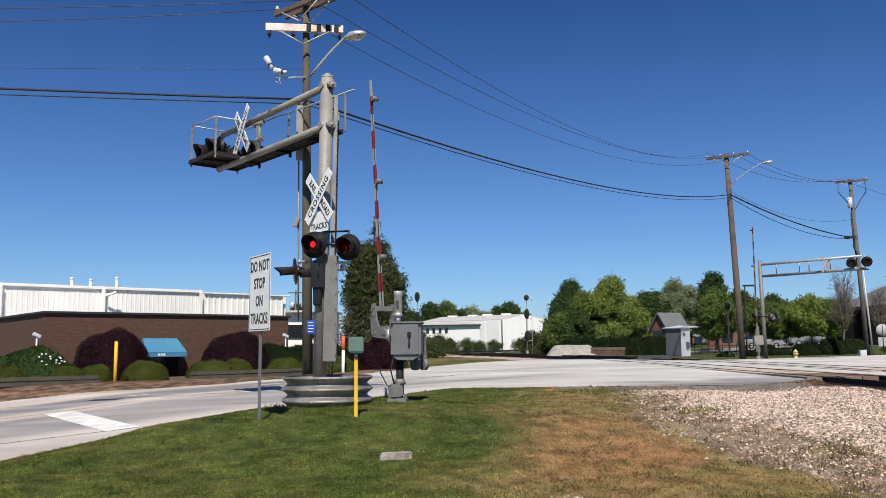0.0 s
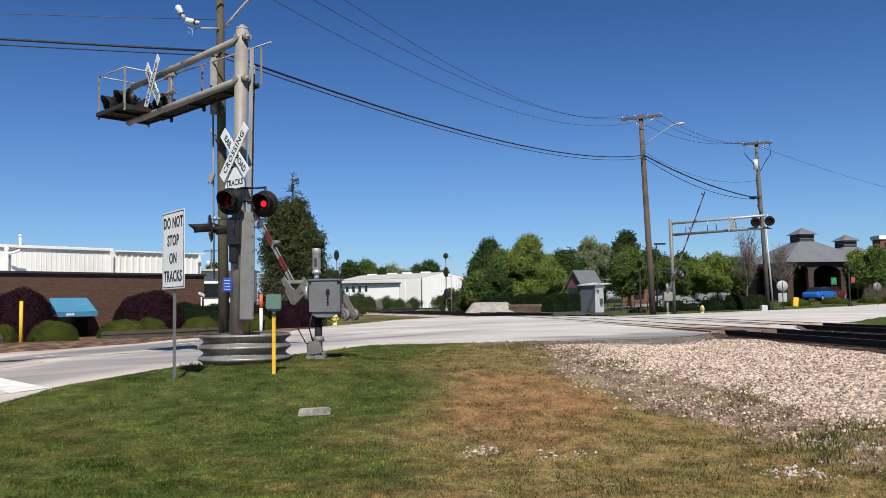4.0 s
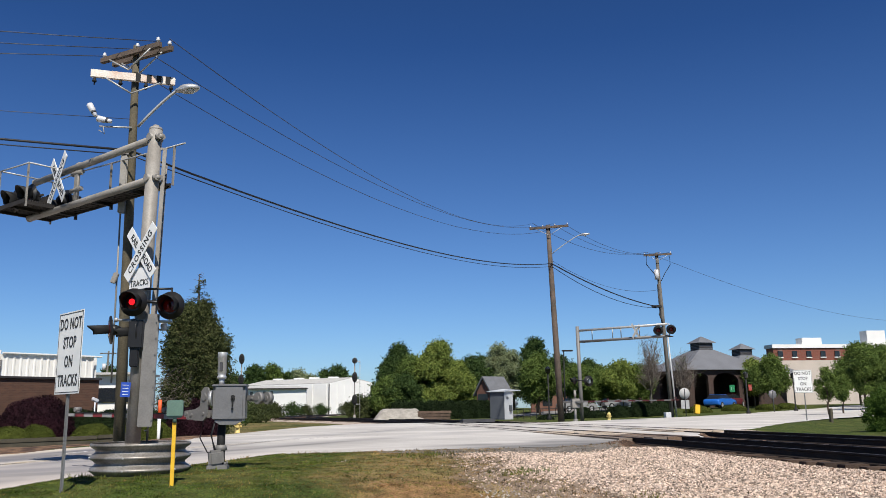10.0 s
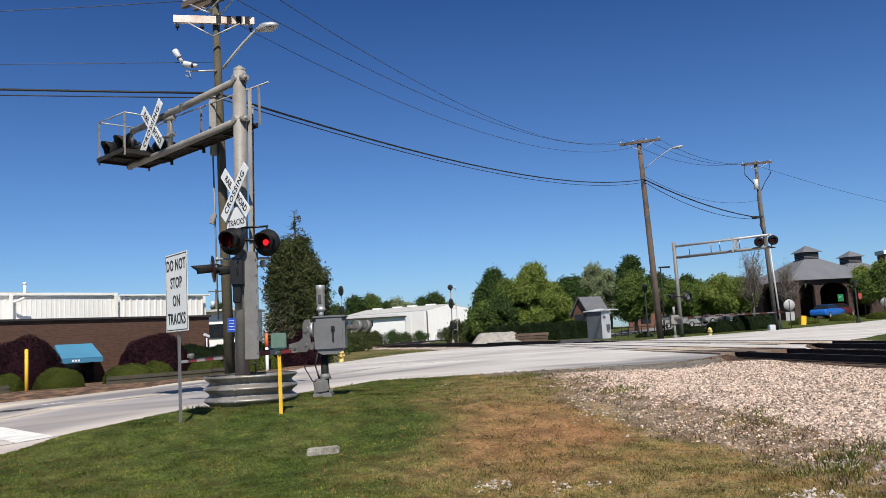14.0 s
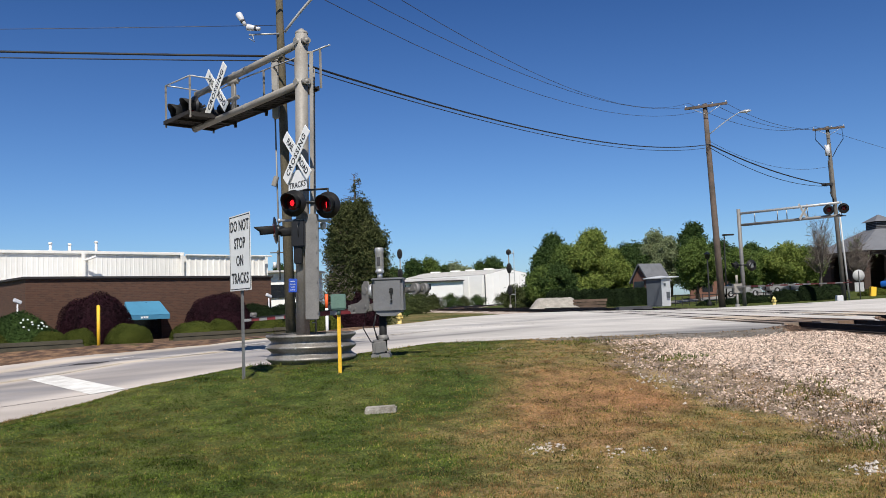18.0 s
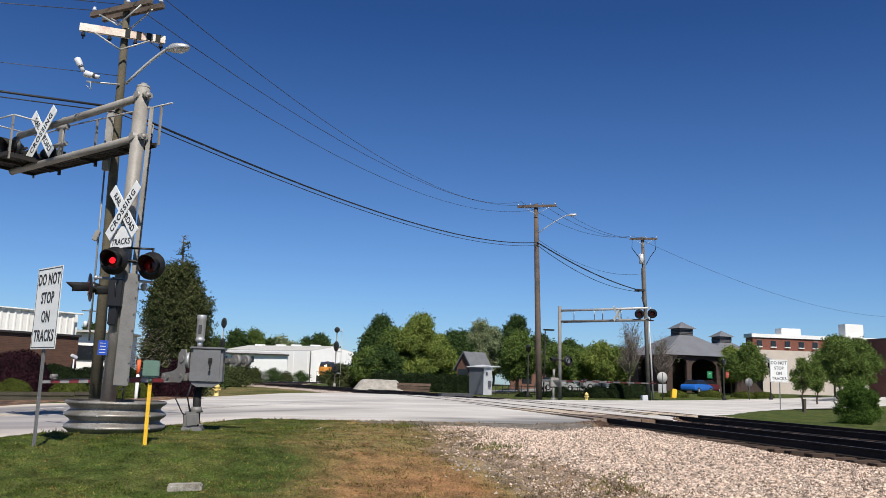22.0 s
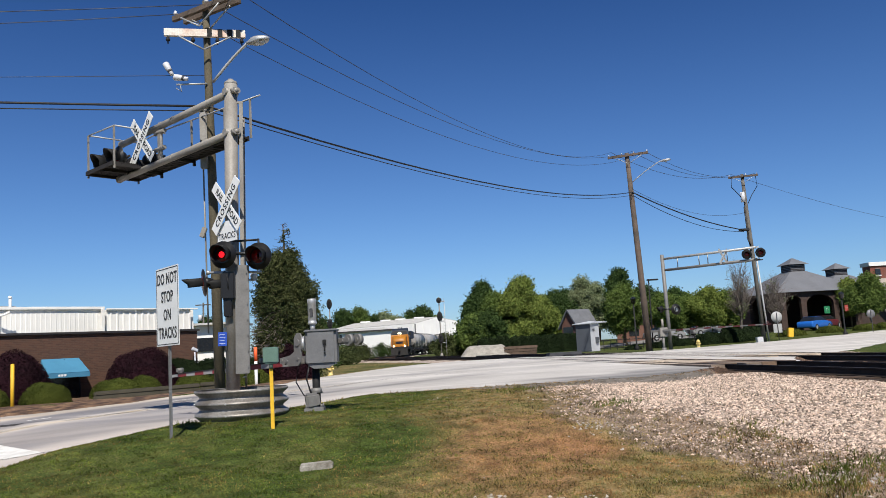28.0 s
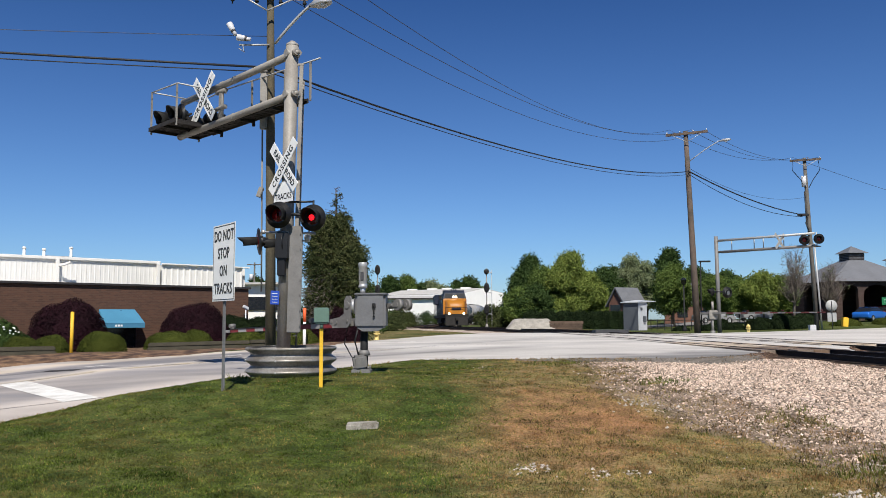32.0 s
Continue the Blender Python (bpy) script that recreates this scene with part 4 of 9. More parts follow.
# ladder with its guard
bm = bmesh.new()
lad = [on_mast(z) + Vector((0.17, 0.04, 0)) for z in (1.0, 6.35)]
box(bm, on_mast(4.85) + Vector((0.2, -0.03, 0)), (0.075, 0.03, 3.4), pose(0, 0, 0, 0, 1.05, 0), 0.008)
box(bm, on_mast(6.56) + Vector((0.18, -0.03, 0)), (0.12, 0.03, 0.05), None, 0.008)
tube(bm, [lad[0] + Vector((0.0, 0.3, 0)), lad[1] + Vector((0.0, 0.3, 0))], 0.02, 6)
part("ladder_rail", bm, M["steel"], signal)
for k in range(17):
    z = 1.3 + 0.3 * k
    bm = bmesh.new()
    rod(bm, on_mast(z) + Vector((0.19, -0.03, 0)), on_mast(z) + Vector((0.17, 0.34, 0)), 0.01, None, 6)
    part("rung", bm, M["steel_light"], signal)
bm = bmesh.new()
g0, g1 = on_mast(1.35), on_mast(4.2)
box(bm, (-3.475, 15.43, 2.37), (0.24, 0.03, 2.02), pose(0, 0, 0, 0, 1.0, 8), 0.01)
for sx in (-1, 1):
    box(bm, (-3.475 + sx * 0.115, 15.46 + sx * 0.016, 2.37), (0.02, 0.09, 2.0), pose(0, 0, 0, 0, 1.0, 8), 0.005)
for k in range(7):
    rod(bm, (-3.375 + 0.0016 * k, 15.41, 1.5 + 0.29 * k), (-3.375 + 0.0016 * k, 15.395, 1.5 + 0.29 * k), 0.012, None, 6)
part("ladder_guard", bm, M["casting"], signal, "flat grey ladder guard")
# lamps on the mast
bm = bmesh.new()
rod(bm, (-3.9, 15.33, 3.62), (-2.95, 15.33, 3.55), 0.028, None, 10)
rod(bm, (-3.66, 15.33, 3.6), (-3.66, 15.6, 3.6), 0.05, None, 10)
rod(bm, (-3.11, 15.33, 3.55), (-3.11, 15.33, 3.85), 0.02, None, 8)
rod(bm, (-3.12, 15.33, 3.83), (-3.6, 15.38, 3.83), 0.02, None, 8)
part("lamp_bracket", bm, M["black"], signal)
_, GLOW_LEFT = lamp_unit((-3.755, 15.24, 3.57), (-0.2, -0.98, -0.02), signal, True)
_, GLOW_RIGHT = lamp_unit((-3.105, 15.24, 3.51), (-0.2, -0.98, -0.02), signal, True)
for c in ((-4.16, 15.36, 3.08), (-3.80, 15.5, 3.05)):
    lamp_unit(c, (-0.91, -0.4, -0.08), signal, front=0.1, reach=0.08, root=0.094, case=0.6)
bm = bmesh.new()
rod(bm, (-4.1, 15.42, 3.27), (-3.1, 15.5, 3.24), 0.024, None, 8)
rod(bm, (-3.72, 15.45, 3.25), (-3.7, 15.6, 3.25), 0.04, None, 8)
ball(bm, (-4.08, 15.42, 3.27), 0.045, 8)
part("lamp_bracket", bm, M["aluminium"], signal)
# black boxes stand in for the shadow the lamps cast on the mast
bm = bmesh.new()
box(bm, (-3.7, 15.36, 3.0), (0.26, 0.1, 0.52), pose(0, 0, 0, 0, 1, 6), 0.03)
box(bm, (-3.72, 15.38, 2.62), (0.16, 0.06, 0.4), None, 0.02)
part("mast_shade_box", bm, M["black"], signal, "black box shapes standing in for lamp shadow on the mast")
bm = bmesh.new()
lathe(bm, (-3.3, 15.72, 3.1), [(0.02, 0), (0.05, 0.01), (0.055, 0.06), (0.065, 0.08), (0.06, 0.13), (0.02, 0.15)], 14)
rod(bm, (-3.3, 15.72, 3.12), (-3.6, 15.62, 3.12), 0.015, None, 6)
part("sensor", bm, M["porcelain"], signal, "small white sensor on a bracket")
low_buck = crossbuck((-3.71, 15.42, 4.52), -R3, 1.24, signal)
bm = bmesh.new()
t = Matrix.Translation((-3.72, 15.47, 3.98)) @ sign_turn(-R3)
plate(bm, [t @ Vector(p) for p in ((-0.33, -0.14, 0), (0.33, -0.14, 0), (0.33, 0.06, 0), (0.17, 0.22, 0), (0.05, 0.26, 0), (-0.05, 0.26, 0), (-0.17, 0.22, 0), (-0.33, 0.06, 0))], 0.008)
letters(bm, "TRACKS", 0.16, t @ Matrix.Translation((0, -0.03, 0.006)), 1.05, 0.95, mi=1)
part("tracks_plate", bm, [M["white"], M["ink"]], signal, "white plate lettered TRACKS")
bm = bmesh.new()
box(bm, (-3.83, 15.36, 2.02), (0.16, 0.012, 0.26), pose(0, 0, 0, 0, 2, 8), 0.004, 0)
for k in range(4):
    box(bm, (-3.831, 15.352, 2.1 - 0.055 * k), (0.1, 0.006, 0.008), pose(0, 0, 0, 0, 2, 8), 0, 1)
part("blue_notice", bm, [M["blue"], M["white"]], signal, "small blue notice plate with white bars")

# ---- corrugated ring round its foot ----
PC = Vector((-3.56, 15.6, 0))
ring = thing("planter_ring", (PC.x, PC.y, 0.5), "round corrugated galvanised steel ring filled with soil", "planter")
bm = bmesh.new()
prof = [(0.805 + 0.05 * math.cos(2 * math.pi * (0.62 * (1.0 - k / 47) - 0.03) / 0.21), 0.40 + 0.62 * k / 47) for k in range(48)]
lathe(bm, (PC.x, PC.y, 0.08), prof + [(r - 0.012, h) for r, h in prof[::-1]], 56)
part("corrugated_wall", bm, M["corr"], ring, smooth=True)
for k in range(6):
    a = 0.4 + k * 1.05
    for h in (0.65, 0.86):
        bm = bmesh.new()
        rod(bm, PC + Vector((0.83 * math.cos(a), 0.83 * math.sin(a), h)), PC + Vector((0.868 * math.cos(a), 0.868 * math.sin(a), h)), 0.018, None, 6)
        part("bolt", bm, M["steel_light"], ring)
bm = bmesh.new()
lathe(bm, (PC.x, PC.y, 0.3), [(0.73, 0.0), (0.73, 0.7), (0.5, 0.73), (0.001, 0.75)], 30)
part("soil_fill", bm, M["soil"], ring, "dry brown soil")

# ---- gate ----
GP = Vector((-2.4, 15.72, 1.88))      # the arm's pivot
gate = thing("gate_mechanism", (-2.2, 15.8, gz(-2.2, 15.8)), "grey crossing gate machine on a post beside the road", "crossing gate")
bm = bmesh.new()
rod(bm, (-2.2, 15.8, 0.5), (-2.2, 15.8, 1.5), 0.078, 0.07, 14)
part("post", bm, M["blackmatte"], gate, "dark steel post")
bm = bmesh.new()
box(bm, (-2.24, 15.8, 0.62), (0.36, 0.36, 0.1), None, 0.02)
box(bm, (-2.27, 15.72, 0.80), (0.26, 0.24, 0.27), pose(0, 0, 0, 6, -7, 14), 0.04)
rod(bm, (-2.2, 15.8, 0.92), (-2.2, 15.8, 1.02), 0.12, 0.09, 12)
for sx in (-1, 1):
    for sy in (-1, 1):
        rod(bm, (-2.24 + sx * 0.14, 15.8 + sy * 0.14, 0.66), (-2.24 + sx * 0.14, 15.8 + sy * 0.14, 0.72), 0.02, None, 6)
part("base_casting", bm, M["casting"], gate, "grey cast base with bolts")
bm = bmesh.new()
box(bm, (-2.06, 15.82, 1.77), (0.58, 0.46, 0.66), None, 0.045)
box(bm, (-2.06, 15.82, 2.085), (0.62, 0.5, 0.045), None, 0.015)
plate(bm, [(-2.3, 15.62, 1.44), (-1.82, 15.62, 1.44), (-1.92, 15.62, 1.38), (-2.2, 15.62, 1.38)], 0.1)
machine = part("machine_case", bm, M["grey"], gate, "grey enamelled machine case")
bm = bmesh.new()
box(bm, (-1.99, 15.575, 1.86), (0.07, 0.04, 0.1), None, 0.01)
box(bm, (-1.99, 15.57, 1.78), (0.03, 0.03, 0.16), None, 0.008)
rod(bm, (-1.99, 15.58, 1.66), (-1.99, 15.55, 1.66), 0.02, None, 8)
part("latch", bm, M["blackmatte"], machine, "black latch and padlock")
bm = bmesh.new()
rod(bm, (-2.23, 15.8, 2.1), (-2.23, 15.8, 2.22), 0.05, None, 14)
lathe(bm, (-2.23, 15.8, 2.2), [(0.05, 0), (0.084, 0.02), (0.088, 0.05), (0.074, 0.07), (0.074, 0.1), (0.08, 0.11), (0.08, 0.4), (0.086, 0.41), (0.086, 0.49), (0.08, 0.5), (0.02, 0.505)], 18)
bell = part("bell", bm, M["aluminium"], gate, "grey cylindrical warning bell")
bm = bmesh.new()
box(bm, (-2.235, 15.717, 2.43), (0.06, 0.012, 0.17), None, 0.02)
part("sound_slot", bm, M["greydark"], bell)
for o in (0.0, 0.42):
    bm = bmesh.new()
    rod(bm, (-2.36, 15.62 + o, 1.86), (-2.42, 15.62 + o, 1.86), 0.15, 0.12, 18)
    part("hub", bm, M["aluminium"], gate)
bm = bmesh.new()
tube(bm, [(-2.3, 15.68, 1.45), (-2.36, 15.66, 1.2), (-2.31, 15.68, 1.0), (-2.28, 15.7, 0.9)], 0.018, 6)
tube(bm, [(-2.5, 15.7, 1.5), (-2.56, 15.68, 1.15), (-2.42, 15.66, 0.9), (-2.3, 15.68, 0.85)], 0.012, 6)
part("cable", bm, M["wire"], gate, "black cable loops")
# the arm, lying level along the road's width; it turns about the pivot
AX = frame_of(L3)
bm = bmesh.new()


def arm_pt(s, w=0.0, dz=0.0):
    return GP + L3 * s + R3 * w + UP * dz


for w in (-0.1, 0.36):
    plate(bm, [arm_pt(-0.03, w, -0.36), arm_pt(0.06, w, -0.43), arm_pt(0.34, w, -0.42), arm_pt(0.46, w, -0.36), arm_pt(0.62, w, -0.36), arm_pt(0.62, w, -0.25), arm_pt(0.3, w, -0.22), arm_pt(0.16, w, -0.16), arm_pt(0.14, w, 0.1), arm_pt(0.06, w, 0.18), arm_pt(-0.05, w, 0.17), arm_pt(-0.1, w, 0.05)], 0.03)
    for s, dz in ((0.04, 0.0), (0.05, -0.3), (0.4, -0.32), (0.55, -0.3)):
        rod(bm, arm_pt(s, w - 0.03, dz), arm_pt(s, w + 0.03, dz), 0.03 if s > 0.04 else 0.07, None, 10)
box(bm, arm_pt(0.52, 0.13, -0.34), (0.1, 0.5, 0.1), AX, 0.01)
rod(bm, arm_pt(0.0, -0.12, 0), arm_pt(0.0, 0.88, 0), 0.05, None, 12)
gate_arm = part("gate_arm", bm, M["casting"], gate, "red and white striped gate arm with grey brackets", pivot=GP)
for w in (0.58, 0.66, 0.8, 0.88):
    bm = bmesh.new()
    box(bm, arm_pt(-0.3, w, -0.02), (0.66, 0.022, 0.1), AX, 0.01)
    for s in (-0.1, -0.28, -0.46):
        rod(bm, arm_pt(s, w - 0.03, -0.02), arm_pt(s, w + 0.03, -0.02), 0.022, None, 8)
    part("counterweight_bar", bm, M["casting"], gate_arm, "grey counterweight bar")
for w in (0.62, 0.84):
    bm = bmesh.new()
    rod(bm, arm_pt(-0.6, w - 0.045, -0.02), arm_pt(-0.6, w + 0.045, -0.02), 0.11, None, 22)
    rod(bm, arm_pt(-0.6, w - 0.06, -0.02), arm_pt(-0.6, w + 0.06, -0.02), 0.05, None, 8)
    part("counterweight", bm, M["casting"], gate_arm, "round grey iron counterweight")
LEN = 5.3
M["arm_stripe"] = mat("dulled white tape", (0.3, 0.295, 0.29), 0.6, 0, 0.15, 4, 40, 0.03)
n = 13
for k in range(n):
    a, b = 0.5 + (LEN - 0.5) * k / n, 0.5 + (LEN - 0.5) * (k + 1) / n
    bm = bmesh.new()
    h = 0.11 - 0.05 * k / n
    box(bm, arm_pt((a + b) / 2, 0.13, -0.36), (b - a - 0.003, 0.035, h), AX, 0.004)
    part("stripe", bm, M["red_paint"] if k % 2 else M["arm_stripe"], gate_arm)
bm = bmesh.new()
tube(bm, [arm_pt(0.5, 0.105, -0.31), arm_pt(1.5, 0.105, -0.305), arm_pt(2.6, 0.105, -0.31), arm_pt(4.9, 0.105, -0.315)], 0.01, 5)
part("arm_cable", bm, M["wire"], gate_arm)
for s in (1.55, 3.1, 4.85):
    bm = bmesh.new()
    rod(bm, arm_pt(s, 0.06, -0.24), arm_pt(s, 0.2, -0.24), 0.05, None, 12)
    box(bm, arm_pt(s, 0.13, -0.29), (0.1, 0.06, 0.05), AX, 0.01)
    part("arm_lamp", bm, M["casting"], gate_arm, "small dull arm lamp")

# ---- DO NOT STOP ON TRACKS signs ----
M["post_grey"] = mat("galvanised u-channel", (0.2, 0.2, 0.2), 0.6, 0.4, 0.2, 4, 40, 0.06)


def stop_sign_board(centre, normal, base, w=0.91, h=1.22, name_label="white DO NOT STOP ON TRACKS sign on a grey post"):
    ob = thing("track_sign", base, name_label, "sign", "track signs")
    t = Matrix.Translation(centre) @ sign_turn(normal)
    tr = t.to_3x3().to_4x4()
    bm = bmesh.new()
    box(bm, centre, (w, h, 0.006), tr, 0.0, 0)
    out = []
    for sx, sy in ((1, 1), (-1, 1), (-1, -1), (1, -1)):
        out += [Vector((sx * (w / 2 - 0.025), sy * (h / 2 - 0.025), 0))]
    for i in range(4):
        a, b = out[i], out[(i + 1) % 4]
        box(bm, t @ ((a + b) / 2 + Vector((0, 0, 0.004))), ((b - a).length + 0.012, 0.012, 0.003), tr @ Matrix.Rotation(math.atan2((b - a).y, (b - a).x), 4, "Z"), 0, 1)
    for k, word in enumerate(("DO NOT", "STOP", "ON", "TRACKS")):
        letters(bm, word, h * 0.195, t @ Matrix.Translation((0, h * (0.345 - 0.23 * k), 0.005)), 1.06, 0.8, mi=1, bold=0.02)
    part("panel", bm, [M["white"], M["ink"]], ob, "white panel with black letters")
    bm = bmesh.new()
    back = Vector(normal).normalized() * -0.03
    top = Vector(centre) + back + UP * (h / 2 - 0.03)
    foot = Vector((base[0], base[1], base[2] - 0.15)) + back
    mid = (top + foot) / 2
    tt = frame_of(UP.cross(Vector(normal)), top - foot)
    for o, sz in ((0.0, (0.05, 0.008, 1)), (-0.025, (0.008, 0.03, 1)), (0.025, (0.008, 0.03, 1))):
        box(bm, mid + tt @ Vector((o, 0.0, 0)), (sz[0], sz[1], (top - foot).length), tt)
    part("post", bm, M["post_grey"], ob, "grey channel post")
    return ob


u = Vector((0.622, -0.783, 0))
nrm = Vector((-0.783, -0.622, 0))
sc = Vector((-4.33, 13.22, 3.10)) + u * 0.455 + Vector((0, 0, -0.61)) + Vector((0.0, 0, 0.02))
stop_sign_board(sc, nrm, (-4.06, 12.88, gz(-4.06, 12.88)))

M["block"] = mat("stained concrete", (0.34, 0.32, 0.28), 0.95, 0, 0.35, 9, 60, 0.4, col2=(0.17, 0.15, 0.12))
# ---- marker stake, delineator, block ----
st = thing("cable_marker", (-2.505, 13.0, gz(-2.505, 13.0)), "yellow marker post with a grey-green terminal box", "marker post")
bm = bmesh.new()
box(bm, (-2.505, 13.0, 1.03), (0.055, 0.03, 1.12), None, 0.004)
part("post", bm, M["yellow"], st, "yellow post")
bm = bmesh.new()
box(bm, (-2.5, 12.98, 1.67), (0.235, 0.13, 0.24), pose(0, 0, 0, 0, 0, 6), 0.012)
box(bm, (-2.5, 12.98, 1.555), (0.2, 0.1, 0.05), pose(0, 0, 0, 0, 0, 6), 0.01)
rod(bm, (-2.5, 12.98, 1.46), (-2.5, 12.98, 1.56), 0.03, None, 8)
part("terminal_box", bm, M["green_box"], st, "grey-green terminal box")
dl = thing("delineator", (-6.6, 31.5, gz(-6.6, 31.5)), "white and orange delineator post beside the road", "marker post")
bm = bmesh.new()
rod(bm, (-6.6, 31.5, 0.3), (-6.6, 31.5, 1.55), 0.06, None, 10)
part("post", bm, M["white"], dl)
bm = bmesh.new()
rod(bm, (-6.6, 31.5, 1.55), (-6.6, 31.5, 2.08), 0.063, None, 10)
part("band", bm, M["orange"], dl, "orange band")
bm = bmesh.new()
box(bm, (-1.57, 10.92, float(ground_z(-1.57, 10.92) + lump_z(np.array(-1.57), np.array(10.92))) - 0.005), (0.42, 0.2, 0.15), pose(0, 0, 0, 2, -2, 4), 0.02)
for v in bm.verts:
    v.co += Vector((random.uniform(-1, 1), random.uniform(-1, 1), random.uniform(-1, 1))) * 0.008
solo("concrete_block", bm, M["block"], (-1.57, 10.92, 0.2), "small weathered concrete block set in the grass", "block")

road_mark("stop_line", [on_road(-2.75, 0.3), on_road(-2.45, 5.7), on_road(-1.8, 5.7), on_road(-2.1, 0.3)], M["paint_white"], "wide white stop line on the road")
for s, p, ln, wd in ((13.9, 10.3, 1.7, 0.28), (0.5, 7.3, 0.6, 0.16), (4.5, 7.2, 0.7, 0.15), (-4.0, 7.6, 0.7, 0.16)):
    road_mark("lane_dash", [on_road(s - ln / 2, p), on_road(s + ln / 2, p), on_road(s + ln / 2, p + wd), on_road(s - ln / 2, p + wd)], M["paint_white"], "short worn white dash on the road")
M["crack"] = mat("dark crack filler", (0.055, 0.05, 0.05), 0.9, 0, 0.3, 5, 40, 0.1)
for pts in (((-9.0, 1.1), (-6.0, 0.85), (-4.0, 0.55), (-2.0, 0.2)), ((-4.6, 3.6), (-4.45, 2.9), (-4.7, 2.3)), ((6.0, 5.2), (10.0, 5.5), (15.0, 5.2))):
    for a, b in zip(pts, pts[1:]):
        road_mark("crack", [on_road(*a), on_road(*b), on_road(b[0], b[1] + 0.035), on_road(a[0], a[1] + 0.035)], M["crack"], "thin dark crack in the asphalt")
road_mark("patch", [on_road(-0.9, 7.5), on_road(-0.4, 6.6), on_road(-0.1, 6.75), on_road(-0.6, 7.65)], M["crack"], "small dark patch on the road")
road_mark("faded_line", [*(on_road(a, b) for a, b in ((-9.0, 5.55), (4.0, 5.45), (4.0, 5.75), (-9.0, 5.85)))], M["paint_yellow"], "broad faded yellow line on the road")


# ---- utility poles and wires ----
def insulator(bm, p, r=0.04, h=0.12, mi=0):
    lathe(bm, p, [(0.015, -0.03), (0.015, 0.02), (r, 0.03), (r * 1.2, h * 0.5), (r * 0.7, h * 0.7), (r * 0.9, h * 0.85), (r * 0.4, h)], 10, mi=mi)


def cross_arm(parent, c, along, length, material, label, size=(0.09, 0.12), n_ins=4, hang=False, brace=0.6):
    arm = None
    bm = bmesh.new()
    box(bm, c, (length, size[0], size[1]), frame_of(along), 0.008)
    arm = part("cross_arm", bm, material, parent, label)
    a = Vector(along).normalized()
    for k in range(n_ins):
        s = (k / (n_ins - 1) - 0.5) * (length - 0.16)
        if abs(s) < 0.12:
            s += 0.2
        bm = bmesh.new()
        insulator(bm, Vector(c) + a * s + UP * (size[1] / 2 if not hang else -size[1] / 2 - 0.13))
        part("insulator", bm, M["blackmatte"] if hang else M["porcelain"], arm)
    bm = bmesh.new()
    for sd in (-1, 1):
        rod(bm, Vector(c) + a * sd * brace + Vector((0, -0.06, -size[1] / 2)), Vector(c) + Vector((0, -0.12, -0.55 * brace - 0.1)), 0.018, None, 6)
    part("brace", bm, M["steel_light"], arm)
    return arm


def street_light(parent, foot, tip, label="grey cobra-head street lamp", size=1.0):
    """A bracket arm that rises to a cobra head."""
    foot, tip = Vector(foot), Vector(tip)
    d = tip - foot
    bm = bmesh.new()
    pts = [foot + Vector((d.x * t, d.y * t, d.z * (0.72 * t + 0.28 * math.sin(t * math.pi / 2)))) for t in (0, 0.2, 0.4, 0.6, 0.8, 0.93, 1.0)]
    tube(bm, pts, 0.03, 8)
    arm = part("lamp_arm", bm, M["steel_light"], parent, "curved grey lamp arm")
    h = Vector((d.x, d.y, 0)).normalized()
    bm = bmesh.new()
    m = Matrix.Translation(tip + h * 0.3 * size) @ frame_of(h + UP * 0.08)
    r = bmesh.ops.create_uvsphere(bm, u_segments=16, v_segments=9, radius=1, matrix=m @ Matrix.Diagonal((0.4 * size, 0.15, 0.1, 1)))
    for v in r["verts"]:
        q = m.inverted() @ v.co
        if q.x < -0.1:
            q.y *= 0.7
            q.z *= 0.7
        q.z = max(q.z, -0.05)
        v.co = m @ q
    part("lamp_head", bm, M["aluminium"], arm, label, smooth=True)
    bm = bmesh.new()
    ball(bm, tip + h * 0.38 * size + UP * -0.04, 0.12, 10, (1, 1, 0.5))
    part("lamp_glass", bm, M["porcelain"], arm)


def wire(a, b, sag, r, material, label):
    """A cable that hangs from a to b."""
    a, b = Vector(a), Vector(b)
    n = max(14, int((b - a).length / 2))
    pts = [a.lerp(b, k / n) - UP * (4 * sag * (k / n) * (1 - k / n)) for k in range(n + 1)]
    bm = bmesh.new()
    tube(bm, pts, r, 5)
    return solo("overhead_wire", bm, material, a, label, "wire", "overhead wires")


P1 = Vector((-4.35, 17.2, 0.5))
pole1 = thing("utility_pole", P1, "weathered wooden utility pole with cross-arms and street lamp", "utility pole", "utility poles")
P1T = Vector((-4.47, 17.2, 9.38))
bm = bmesh.new()
tube(bm, [P1, P1.lerp(P1T, 0.4), P1.lerp(P1T, 0.75), P1T], [0.112, 0.1, 0.085, 0.068], 14)
part("pole", bm, M["pole_old"], pole1, "greenish weathered wooden pole")


def on_p1(z):
    return P1.lerp(P1T, (z - P1.z) / (P1T.z - P1.z))


top_dir = Vector((0.83, -0.56, 0))
low_dir = Vector((0.98, 0.2, 0))
M["arm_white"] = mat("flaking white-painted timber", (0.75, 0.7, 0.62), 0.85, 0, 0.2, 2.5, 30, 0.2, col2=(0.62, 0.42, 0.32))
for w in (-0.13, 0.13):
    c = on_p1(9.2) + Vector((w * 0.78, w * 0.62, -0.02))
    cross_arm(pole1, c, top_dir, 1.75, M["pole"], "weathered timber cross-arm", n_ins=3 if w < 0 else 2)
cross_arm(pole1, on_p1(8.6) + Vector((0, -0.14, 0)), low_dir, 1.68, M["arm_white"], "white-painted timber cross-arm", (0.07, 0.17), 4, True, 0.55)
